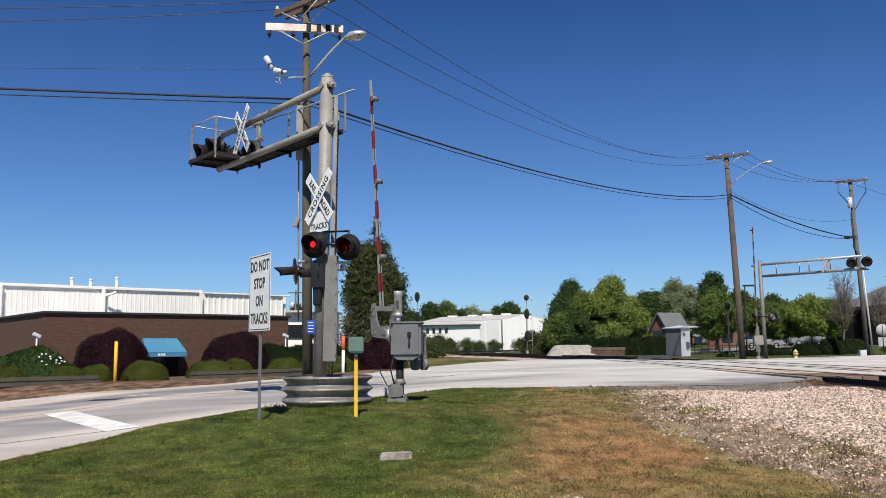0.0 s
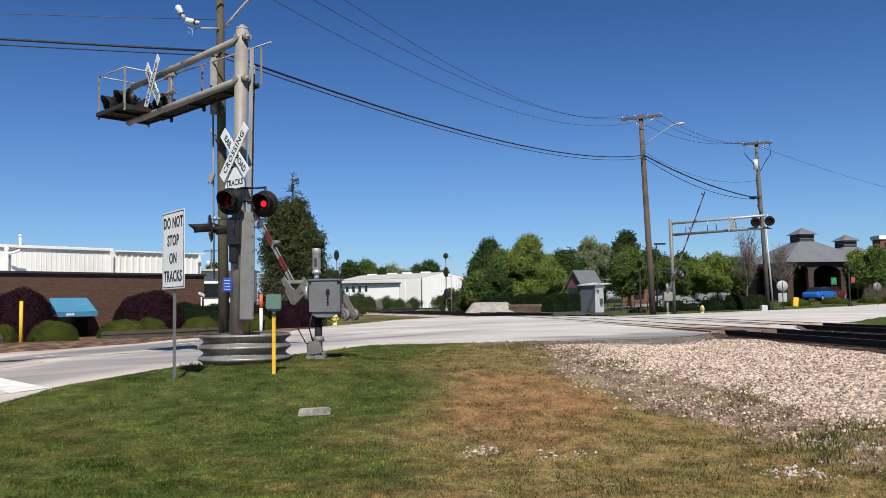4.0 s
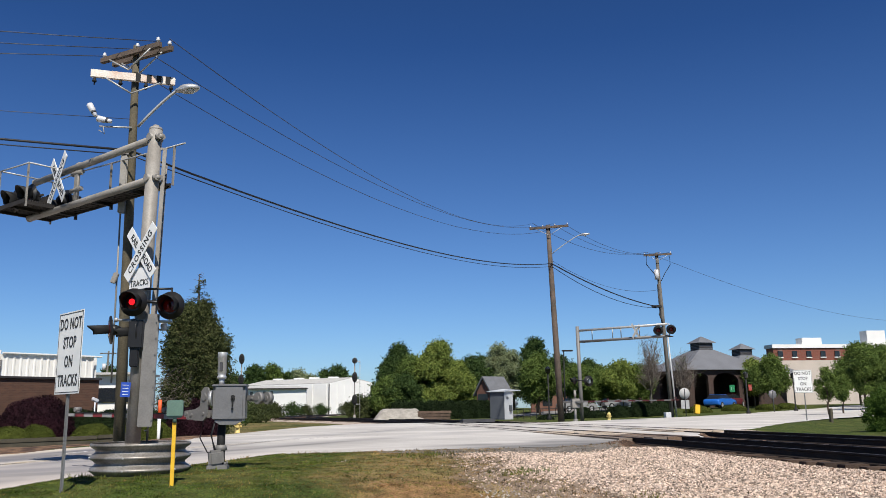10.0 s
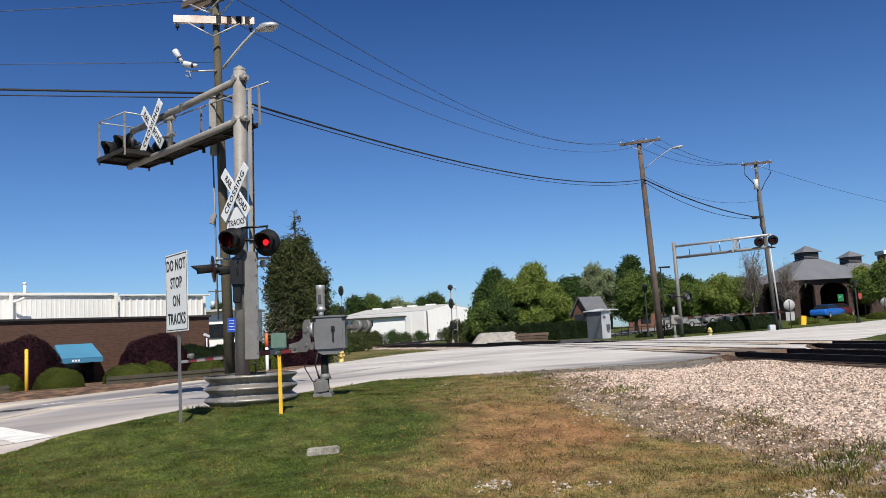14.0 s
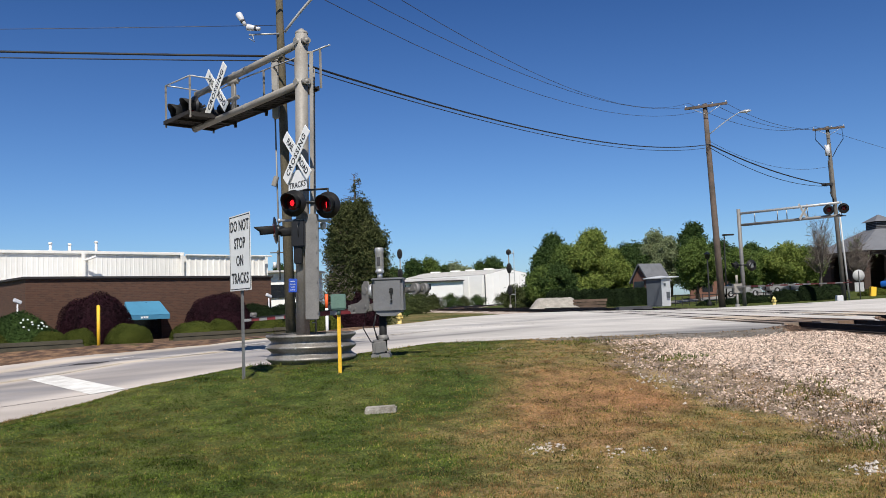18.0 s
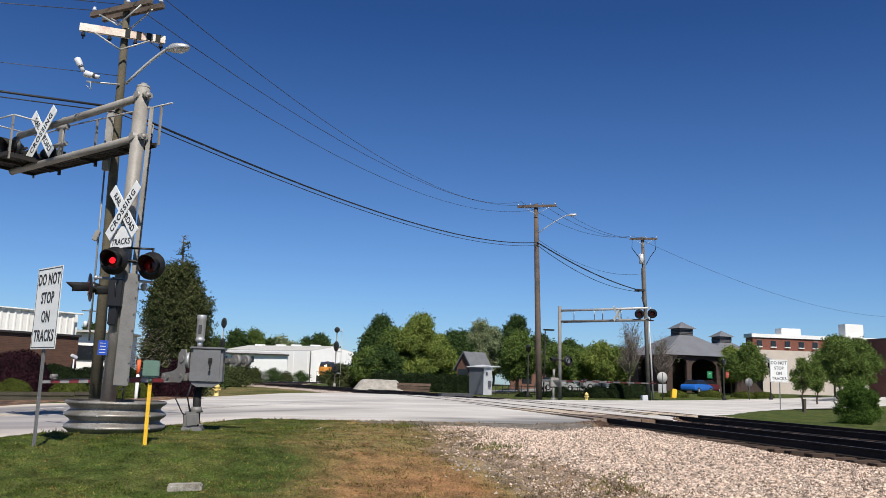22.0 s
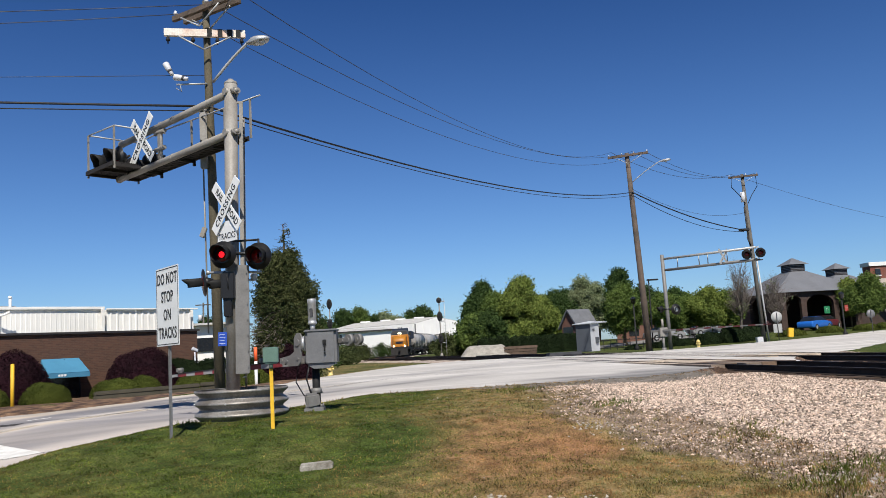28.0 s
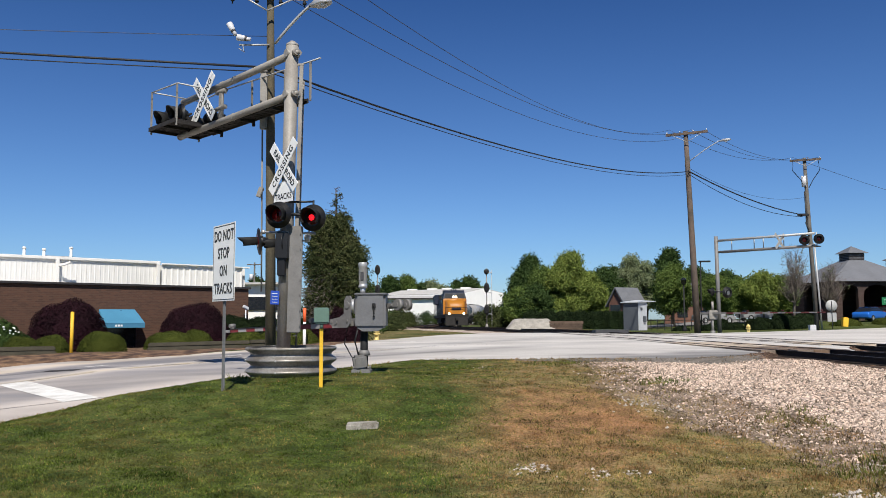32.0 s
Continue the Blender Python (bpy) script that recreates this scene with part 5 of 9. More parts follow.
for s in (0.1, 0.32, 0.52, 0.7):
    bm = bmesh.new()
    box(bm, on_p1(8.6) + Vector((0, -0.182, 0)) + low_dir * s, (0.1, 0.006, 0.172), frame_of(low_dir))
    part("black_band", bm, M["blackmatte"], pole1)
street_light(pole1, on_p1(7.55) + Vector((0.1, -0.02, 0)), on_p1(7.55) + Vector((0.93, -0.25, 0.76)), size=0.7)
bm = bmesh.new()
rod(bm, on_p1(7.5) + Vector((0, -0.1, 0)), on_p1(7.5) + Vector((-0.62, -0.22, -0.03)), 0.02, None, 8)
tube(bm, [on_p1(7.5) + Vector((-0.55, -0.22, -0.03)), on_p1(7.5) + Vector((-0.5, -0.25, -0.2)), on_p1(7.5) + Vector((-0.62, -0.25, -0.12))], 0.012, 5)
fl = part("floodlight_arm", bm, M["steel_light"], pole1)
for c, tilt in ((Vector((-0.52, -0.25, 0.1)), (0.95, -0.2, -0.25)), (Vector((-0.76, -0.28, 0.3)), (0.5, -0.2, -0.85))):
    bm = bmesh.new()
    tv = Vector(tilt).normalized()
    lathe(bm, on_p1(7.5) + c + tv * 0.17, [(0.02, 0), (0.04, 0.01), (0.045, 0.13), (0.062, 0.16), (0.07, 0.31), (0.064, 0.32), (0.02, 0.3)], 14, -tv)
    part("floodlight", bm, M["porcelain"], fl, "white floodlight")
    bm = bmesh.new()
    lathe(bm, on_p1(7.5) + c + tv * 0.09, [(0.05, 0), (0.055, 0.02), (0.05, 0.05)], 14, -tv)
    part("clamp_band", bm, M["greydark"], fl)
bm = bmesh.new()
tube(bm, [on_p1(6.0) + Vector((-0.17, -0.02, 0)), on_p1(2.2) + Vector((-0.19, -0.02, 0))], 0.018, 6)
box(bm, on_p1(6.3) + Vector((-0.12, -0.1, 0)), (0.15, 0.1, 1.3), None, 0.02)
box(bm, on_p1(4.3) + Vector((-0.2, -0.1, 0.0)), (0.1, 0.08, 0.22), pose(0, 0, 0, 0, 20, 0), 0.01)
part("conduit", bm, M["steel"], pole1, "grey cable conduit")

P2 = Vector((14.35, 54.0, 0.55))
P2T = Vector((13.95, 54.0, 13.95))
pole2 = thing("utility_pole", P2, "brown wooden utility pole with cross-arm and street lamp", "utility pole", "utility poles")
bm = bmesh.new()
tube(bm, [P2 - UP * 0.2, P2.lerp(P2T, 0.4), P2.lerp(P2T, 0.75), P2T], [0.22, 0.2, 0.175, 0.145], 12)
part("pole", bm, M["pole"], pole2, "reddish brown wooden pole")
cross_arm(pole2, P2.lerp(P2T, 0.985) + Vector((0, -0.2, 0)), (0.9, -0.43, 0.0), 2.7, M["pole"], "grey timber cross-arm", (0.12, 0.16), 4, False, 0.9)
street_light(pole2, P2.lerp(P2T, 0.85) + Vector((0.15, 0, 0)), P2.lerp(P2T, 0.85) + Vector((1.95, -0.7, 1.2)))
P3 = Vector((26.85, 66.0, 0.7))
P3T = Vector((26.4, 66.0, 14.4))
pole3 = thing("utility_pole", P3, "wooden utility pole with transformer gear, cables and risers", "utility pole", "utility poles")
bm = bmesh.new()
tube(bm, [P3 - UP * 0.2, P3.lerp(P3T, 0.5), P3T], [0.18, 0.16, 0.13], 12)
M["pole_grey"] = mat("grey weathered pole", (0.13, 0.12, 0.105), 0.9, 0, 0.3, 2, 30, 0.35, col2=(0.085, 0.075, 0.065))
part("pole", bm, M["pole_grey"], pole3)
cross_arm(pole3, P3.lerp(P3T, 0.985) + Vector((0, -0.2, 0)), (0.95, -0.3, 0.0), 2.3, M["pole"], "grey timber cross-arm", (0.12, 0.16), 3, False, 0.8)
bm = bmesh.new()
rod(bm, P3.lerp(P3T, 0.83) + Vector((-0.25, -0.2, 0)), P3.lerp(P3T, 0.89) + Vector((-0.25, -0.2, 0)), 0.18, None, 14)
part("transformer", bm, M["porcelain"], pole3, "pale grey can transformer")
bm = bmesh.new()
for sd in (-1, 1):
    a = P3.lerp(P3T, 0.98) + Vector((sd * 1.0, -0.25, 0))
    tube(bm, [a, a + Vector((0.05 * sd, 0, -0.8)), P3.lerp(P3T, 0.87) + Vector((sd * 0.5, -0.22, 0)), P3.lerp(P3T, 0.82) + Vector((sd * 0.1, -0.22, 0))], 0.03, 6)
tube(bm, [P3.lerp(P3T, 0.8) + Vector((-0.25, -0.2, 0)), P3.lerp(P3T, 0.6) + Vector((-0.28, -0.2, 0)), P3.lerp(P3T, 0.55) + Vector((-0.1, -0.25, 0)), P3.lerp(P3T, 0.62) + Vector((-0.35, -0.2, 0))], 0.05, 6)
part("cable_loops", bm, M["wire"], pole3, "black cable loops")
bm = bmesh.new()
rod(bm, P3 + Vector((0.28, -0.2, 0)), P3.lerp(P3T, 0.5) + Vector((0.2, -0.2, 0)), 0.07, None, 8)
rod(bm, P3 + Vector((0.36, -0.1, 0)), P3.lerp(P3T, 0.3) + Vector((0.3, -0.1, 0)), 0.05, None, 8)
part("riser", bm, M["steel_light"], pole3, "pale grey cable risers")
bm = bmesh.new()
box(bm, P3.lerp(P3T, 0.655) + Vector((-0.55, -0.3, 0.1)), (0.9, 0.15, 0.22), None, 0.05)
part("splice_case", bm, M["wire"], pole3, "black splice case")

thin, thick = "thin overhead conductor between poles", "thick black overhead cable between poles"
t1 = on_p1(9.33)
for k, (o, s2) in enumerate(((0.95, -1.1), (0.1, 0.3), (-0.75, 1.2))):
    a = t1 + top_dir * o
    b = P2T + Vector((s2, -0.2, 0.05 if k < 2 else 0.0))
    wire(a, b, (1.5, 1.6, 2.0)[k], 0.009, M["wire_thin"], thin)
    wire(b, P3T + Vector((s2 * 0.85, -0.2, 0.0)), 0.9, 0.014, M["wire_thin"], thin)
    wire(t1 + top_dir * (-o * 0.9), (-46, 9 - 2 * k, 9.7), 1.2, 0.009, M["wire_thin"], thin)
    wire(P3T + Vector((s2 * 0.85, -0.2, 0.0)), (95 + 3 * k, 118, 14.5), 2.5, 0.014, M["wire_thin"], thin) if k == 0 else None
for k, (z, z2, rr) in enumerate(((6.99, 11.22, 0.026), (6.89, 11.02, 0.013))):
    a = on_p1(z) + Vector((0.0, -0.13, 0))
    b = P2.lerp(P2T, (z2 - P2.z) / 13.4) + Vector((0, -0.25, 0))
    wire(a, b, 0.85, rr, M["wire"], thick)
    wire(b, P3.lerp(P3T, 0.655 - 0.01 * k) + Vector((-0.6, -0.3, 0.1)), 0.35 + 0.3 * k, rr * 1.7, M["wire"], thick)
    wire(a, (-46, 8.0, 8.35 - 0.3 * k), 0.3, rr, M["wire"], thick)
wire(on_p1(7.72), (-46, 8.0, 7.75), 0.4, 0.007, M["wire_thin"], thin)
wire(P2.lerp(P2T, 0.82), P3.lerp(P3T, 0.77), 0.9, 0.012, M["wire_thin"], thin)


# ---- brick works on the far side of the road ----
def wall_pt(s, back, z):
    """A place by the brick building: s metres along its front from the corner, back metres behind the front."""
    p = Vector((-17.8, 30.0, 0)) + R3 * s + L3 * back
    return Vector((p.x, p.y, z))


WF = frame_of(R3)


def brick_mat(name, col, col2, mortar, turn, width=0.2, height=0.068):
    """Brick courses that run along a wall turned by that many degrees."""
    m = mat(name, col, 0.9, 0, 0.2, 0.8, 50, 0.2)
    nt = m.node_tree
    b = nt.nodes["Principled BSDF"]
    tc = nt.nodes.new("ShaderNodeTexCoord")
    mp = nt.nodes.new("ShaderNodeMapping")
    mp.vector_type = "POINT"
    mp.inputs["Rotation"].default_value = (0, 0, -radians(turn))
    sp, cb = nt.nodes.new("ShaderNodeSeparateXYZ"), nt.nodes.new("ShaderNodeCombineXYZ")
    ad = nt.nodes.new("ShaderNodeMath")
    nt.links.new(tc.outputs["Object"], mp.inputs[0])
    nt.links.new(mp.outputs[0], sp.inputs[0])
    nt.links.new(sp.outputs[0], ad.inputs[0])
    nt.links.new(sp.outputs[1], ad.inputs[1])
    nt.links.new(ad.outputs[0], cb.inputs[0])
    nt.links.new(sp.outputs[2], cb.inputs[1])
    br = nt.nodes.new("ShaderNodeTexBrick")
    br.inputs["Scale"].default_value = 1.0
    br.inputs["Brick Width"].default_value, br.inputs["Row Height"].default_value, br.inputs["Mortar Size"].default_value = width, height, 0.008
    br.inputs["Color1"].default_value, br.inputs["Color2"].default_value, br.inputs["Mortar"].default_value = (*col, 1), (*col2, 1), (*mortar, 1)
    nt.links.new(cb.outputs[0], br.inputs["Vector"])
    hsv = [n for n in nt.nodes if n.bl_idname == "ShaderNodeHueSaturation"][0]
    nt.links.new(br.outputs["Color"], hsv.inputs["Color"])
    bp = [n for n in nt.nodes if n.bl_idname == "ShaderNodeBump"][0]
    nt.links.new(br.outputs["Fac"], bp.inputs["Height"])
    bp.invert = True
    return m


M["brick"] = brick_mat("brown brick", (0.105, 0.05, 0.031), (0.07, 0.036, 0.024), (0.098, 0.058, 0.041), 45.6)
M["brick_red"] = brick_mat("red brick", (0.2, 0.06, 0.04), (0.15, 0.05, 0.035), (0.2, 0.15, 0.12), 45.6, 0.4, 0.14)
M["metal_white"] = mat("white painted sheet metal", (0.81, 0.79, 0.745), 0.55, 0, 0.06, 0.7, 20, 0.05, col2=(0.73, 0.705, 0.66))
M["trim_dark"] = mat("dark roof edge", (0.035, 0.03, 0.03), 0.7, 0, 0.2, 2, 30, 0.05)
M["awning"] = mat("sky-blue awning cloth", (0.055, 0.21, 0.34), 0.75, 0, 0.1, 2, 60, 0.08)
M["glass_dark"] = mat("dark window glass", (0.015, 0.017, 0.02), 0.12, 0, 0.1, 3, 30, 0.0, spec=0.6)
M["mulch"] = mat("leaf litter and pine straw", (0.05, 0.028, 0.02), 0.95, 0, 0.7, 2.6, 26, 1.0, col2=(0.25, 0.15, 0.085))
M["timber"] = mat("weathered landscape timber", (0.085, 0.075, 0.052), 0.95, 0, 0.3, 2, 30, 0.4)
M["roof_flat"] = mat("pale flat roof", (0.45, 0.44, 0.42), 0.9, 0, 0.15, 1, 20, 0.1)

works = thing("brick_building", wall_pt(0, 0, 0.3), "low brown brick building with a flat dark-edged roof", "building")
bm = bmesh.new()
box(bm, wall_pt(5.25, 0.15, 1.6), (10.5, 0.3, 2.9), WF)
part("front_wall", bm, M["brick"], works, "brown brick wall")
bm = bmesh.new()
box(bm, wall_pt(0.15, 10.4, 1.6), (0.3, 20.2, 2.9), WF)
part("side_wall", bm, M["brick"], works, "sunlit brown brick wall")
bm = bmesh.new()
box(bm, wall_pt(10.35, 10.4, 1.6), (0.3, 20.2, 2.9), WF)
part("side_wall", bm, M["brick"], works)
bm = bmesh.new()
box(bm, wall_pt(5.25, 10.3, 2.95), (10.0, 20.0, 0.1), WF)
part("roof", bm, M["roof_flat"], works)
for c, sz in ((wall_pt(5.25, 0.1, 3.09), (10.66, 0.4, 0.09)), (wall_pt(0.1, 10.4, 3.09), (0.4, 20.2, 0.09)), (wall_pt(10.4, 10.4, 3.09), (0.4, 20.2, 0.09))):
    bm = bmesh.new()
    box(bm, c, sz, WF, 0.01)
    part("roof_edge", bm, M["trim_dark"], works, "dark metal roof edge")
bm = bmesh.new()
box(bm, wall_pt(4.6, 0.0, 1.15), (1.3, 0.12, 1.8), WF, 0.01)
box(bm, wall_pt(4.6, -0.05, 1.15), (0.05, 0.08, 1.8), WF)
part("entrance_door", bm, M["glass_dark"], works, "dark glazed entrance door")
bm = bmesh.new()
plate(bm, [wall_pt(3.75, 0, 2.08), wall_pt(5.2, 0, 2.08), wall_pt(5.3, -0.8, 1.52), wall_pt(3.65, -0.8, 1.52)], 0.03)
plate(bm, [wall_pt(3.65, -0.8, 1.52), wall_pt(5.3, -0.8, 1.52), wall_pt(5.3, -0.8, 1.34), wall_pt(3.65, -0.8, 1.34)], 0.02)
plate(bm, [wall_pt(3.75, 0, 2.08), wall_pt(3.65, -0.8, 1.52), wall_pt(3.65, -0.8, 1.34), wall_pt(3.7, 0, 1.34)], 0.02)
plate(bm, [wall_pt(5.2, 0, 2.08), wall_pt(5.3, -0.8, 1.52), wall_pt(5.3, -0.8, 1.34), wall_pt(5.22, 0, 1.34)], 0.02)
awn = part("awning", bm, M["awning"], works, "sky-blue cloth awning")
bm = bmesh.new()
for k in range(3):
    box(bm, wall_pt(4.12 + 0.11 * k, -0.82, 1.43), (0.08, 0.01, 0.08), WF)
part("awning_mark", bm, M["white"], awn, "small white marks")
for s, sd in ((-0.4, 1), (10.2, 1)):
    bm = bmesh.new()
    p = wall_pt(s, -0.5 if s < 0 else -0.3, 0)
    rod(bm, p + UP * 0.3, p + UP * 2.1, 0.03, None, 6)
    box(bm, p + UP * 2.2, (0.3, 0.12, 0.14), WF @ pose(0, 0, 0, 0, 25, 0), 0.02)
    solo("floodlight_post", bm, M["porcelain"], p + UP * 0.4, "small white floodlight on a thin post", "floodlight", "wall floodlights")

shed = thing("metal_warehouse", wall_pt(0, 20.6, 0.3), "long white corrugated metal warehouse behind the brick building", "building")


def ribbed(bm, s0, s1, back, z0, z1, pitch=0.3, depth=0.05):
    n = int((s1 - s0) / pitch)
    prev = None
    for k in range(n):
        for ds, db in ((0, 0), (0.18, 0), (0.21, -depth), (0.27, -depth)):
            s = s0 + (k + ds / 0.3) * pitch
            pair = [bm.verts.new(wall_pt(s, back + db, z)) for z in (z0, z1)]
            if prev:
                bm.faces.new((prev[0], pair[0], pair[1], prev[1]))
            prev = pair


bm = bmesh.new()
ribbed(bm, -42, 15.6, 20.9, 0.3, 5.55, 0.3, 0.012)
part("ribbed_wall", bm, M["metal_white"], shed, "white ribbed sheet-metal wall")
bm = bmesh.new()
ribbed(bm, 15.8, 22.5, 20.9, 0.3, 5.5, 0.45, 0.05)
part("ribbed_wall", bm, M["metal_white"], shed)
bm = bmesh.new()
box(bm, wall_pt(-10, 31, 2.9), (65, 19.5, 5.2), WF)
part("body", bm, M["metal_white"], shed)
bm = bmesh.new()
box(bm, wall_pt(-13.2, 20.81, 5.62), (57.8, 0.14, 0.2), WF, 0.03)
part("eave_gutter", bm, M["metal_white"], shed, "white box gutter")
bm = bmesh.new()
box(bm, wall_pt(19.2, 20.78, 5.55), (6.8, 0.16, 0.1), WF, 0.02)
part("eave_gutter", bm, M["metal_white"], shed)
for s in (-8.5, 2.9, 8.9, 15.5):
    bm = bmesh.new()
    box(bm, wall_pt(s, 20.65, 4.2), (0.22, 0.16, 2.7), WF, 0.02)
    part("downpipe", bm, M["metal_white"], shed, "white downpipe")
bm = bmesh.new()
tube(bm, [wall_pt(8.9, 20.4, 5.1), wall_pt(9.2, 20.2, 5.2), wall_pt(9.5, 20.1, 5.35)], 0.08, 8)
part("bracket_lamp", bm, M["metal_white"], shed)
for s, h in ((2.5, 0.75), (7.6, 0.8), (8.8, 0.75), (10.5, 0.95), (-6.0, 0.6)):
    bm = bmesh.new()
    rod(bm, wall_pt(s, 23, 5.3), wall_pt(s, 23, 5.5 + h), 0.09, None, 8)
    rod(bm, wall_pt(s, 23, 5.5 + h), wall_pt(s, 23, 5.62 + h), 0.14, 0.1, 8)
    part("vent_pipe", bm, M["metal_white"], shed)
bm = bmesh.new()
box(bm, wall_pt(9.9, 24, 5.75), (2.2, 1.4, 0.4), WF, 0.04)
part("roof_unit", bm, M["roof_flat"], shed)

# planting along the front
bur = "clipped burgundy shrub in front of the brick wall"
for k, (s, b, rx, rz) in enumerate(((1.88, -2.2, 1.45, 2.1), (-3.5, -2.6, 1.35, 1.9), (6.86, -2.1, 1.5, 2.0), (-8.2, -2.2, 1.5, 2.0))):
    bush(wall_pt(s, b, 0.45), rx, rx * 0.85, rz, M["leaf_bur"], 11 + k, bur, 4200, 0.085, 0.1, "burgundy shrubs", 0.07)
grn = "clipped round green bush in a mulched bed"
for k, (s, b, rx, rz) in enumerate(((-3.47, -4.1, 0.7, 0.75), (-2.15, -4.1, 0.58, 0.72), (-0.38, -4.1, 0.66, 0.7), (0.78, -3.6, 0.6, 0.74), (2.34, -4.1, 0.8, 0.86), (5.1, -3.6, 0.95, 0.82), (6.2, -3.5, 0.68, 0.85), (8.34, -3.5, 0.8, 0.85), (10.2, -3.2, 0.65, 0.8), (11.6, -3.2, 0.7, 0.8), (-5.0, -4.1, 0.7, 0.75))):
    bush(wall_pt(s, b, 0.46), rx, rx * 0.8, rz, M["leaf_box"], 31 + k, grn, 2200, 0.055, 0.15, "clipped green bushes", 0.05)
M["leaf_shrub"] = leafmat("dark shrub leaves", (0.014, 0.03, 0.008), (0.05, 0.085, 0.022), 0.1)
flower_bush = bush(wall_pt(-1.15, -2.7, 0.45), 1.7, 1.1, 1.35, M["leaf_shrub"], 51, "loose dark green shrub with a few white flowers", 3600, 0.09, 0.05, "", 0.12)
fr = random.Random(8)
for k in range(15):
    a, e = fr.uniform(5.3, 6.1), fr.uniform(0.55, 0.95)
    q = wall_pt(-1.15, -2.7, 0.45) + Vector((1.7 * math.cos(a) * math.cos(e), 1.12 * math.sin(a) * math.cos(e), 1.35 * math.sin(e)))
    bm = bmesh.new()
    ball(bm, q, 0.03 + 0.015 * fr.random(), 6, (1, 1, 0.7))
    part("flower", bm, M["white"], flower_bush, "small white flower")
for k, s in enumerate((9.0, 10.4, 12.0)):
    bush(wall_pt(s, -1.4, 0.45), 1.0, 0.8, 1.45, M["leaf_hedge"], 56 + k, "dark green hedge shrub by the wall", 2600, 0.09, 0.2, "dark hedge shrubs", 0.08)
for k, (x, y, r, h) in enumerate(((-5.95, 34.5, 1.05, 1.55), (-6.2, 37.6, 1.0, 1.7))):
    bush((x, y, 0.5), r, r, h, M["leaf_bur"], 61 + k, "burgundy shrub beside the tall evergreen", 3200, 0.09, 0.05, "burgundy shrubs", 0.12)
for k, (x, y, r, h) in enumerate(((-9.3, 33.0, 0.8, 0.8), (-8.3, 33.5, 0.7, 0.7), (-6.95, 32.8, 0.7, 0.85))):
    bush((x, y, 0.5), r, r, h, M["leaf_box"], 66 + k, grn, 1800, 0.06, 0.1, "clipped green bushes")
# bed, timbers, bollard
bm = bmesh.new()
for s0, s1 in ((-26, 12),):
    n = 46
    rows = []
    for k in range(n + 1):
        s = s0 + (s1 - s0) * k / n
        row = []
        for j in range(7):
            out = float(np.interp(s, [-26, -3, 0, 3, 12], [-7.4, -7.4, -8.2, -9.2, -9.2])) + 0.12 * math.sin(s * 1.7)
            b = out - (out + 0.4) * j / 6
            p = wall_pt(s, b, 0)
            row.append(bm.verts.new((p.x, p.y, gz(p.x, p.y) + (0.03 if j else 0.0) + 0.03 * math.sin(j / 6 * math.pi) + 0.015 * math.sin(5 * s + 3 * j))))
        rows.append(row)
    for a, b in zip(rows, rows[1:]):
        for j in range(6):
            bm.faces.new((a[j], b[j], b[j + 1], a[j + 1])).smooth = True
solo("planting_bed", bm, M["mulch"], wall_pt(0, -4, 0.45), "planting bed of brown pine-straw mulch", "ground", kind="structure")
for s0, s1, b in ((-13.5, -9.0, -5.2), (-8.9, -4.4, -5.2), (-4.3, 0.42, -5.2), (3.6, 7.7, -5.0), (7.8, 11.5, -4.8)):
    bm = bmesh.new()
    mid = wall_pt((s0 + s1) / 2, b, 0)
    for j in range(2):
        box(bm, wall_pt((s0 + s1) / 2, b + 0.03 * j, gz(mid.x, mid.y) + 0.1 + 0.16 * j), (s1 - s0 - 0.02 - 0.05 * j, 0.18, 0.158), WF @ pose(0, 0, 0, 0, random.uniform(-0.3, 0.3), random.uniform(-0.4, 0.4)), 0.035)
    solo("landscape_timber", bm, M["timber"], wall_pt(s0, b, 0.45), "stacked weathered timbers edging the planting bed", "timber edging", "bed timbers")
bm = bmesh.new()
p = wall_pt(0.97, -5.0, 0.3)
rod(bm, p, p + UP * 1.6, 0.058, None, 14)
ball(bm, p + UP * 1.6, 0.058, 10, (1, 1, 0.5))
solo("bollard", bm, M["yellow"], p + UP * 0.15, "yellow painted steel bollard by the planting bed", "bollard")


# ---- evergreen and hydrant ----
M["hydrant"] = mat("pale yellow enamel", (0.72, 0.55, 0.2), 0.5, 0, 0.1, 5, 40, 0.02)


def hydrant(at, label):
    x, y, z = at
    ob = thing("fire_hydrant", at, label, "hydrant", "hydrants")
    bm = bmesh.new()
    lathe(bm, (x, y, z), [(0.16, 0), (0.16, 0.04), (0.11, 0.06), (0.11, 0.45), (0.15, 0.47), (0.15, 0.5), (0.13, 0.58), (0.07, 0.64), (0.03, 0.66), (0.03, 0.7)], 16)
    part("barrel", bm, M["hydrant"], ob)
    for d, r in ((Vector((1, 0, 0)), 0.055), (Vector((-1, 0, 0)), 0.055), (Vector((0, -1, 0)), 0.075)):
        bm = bmesh.new()
        rod(bm, Vector((x, y, z + 0.36)) + d * 0.08, Vector((x, y, z + 0.36)) + d * 0.19, r, None, 10)
        part("nozzle", bm, M["hydrant"], ob)
    return ob


hydrant((-5.3, 44.0, gz(-5.3, 44.0)), "pale yellow fire hydrant in the verge")

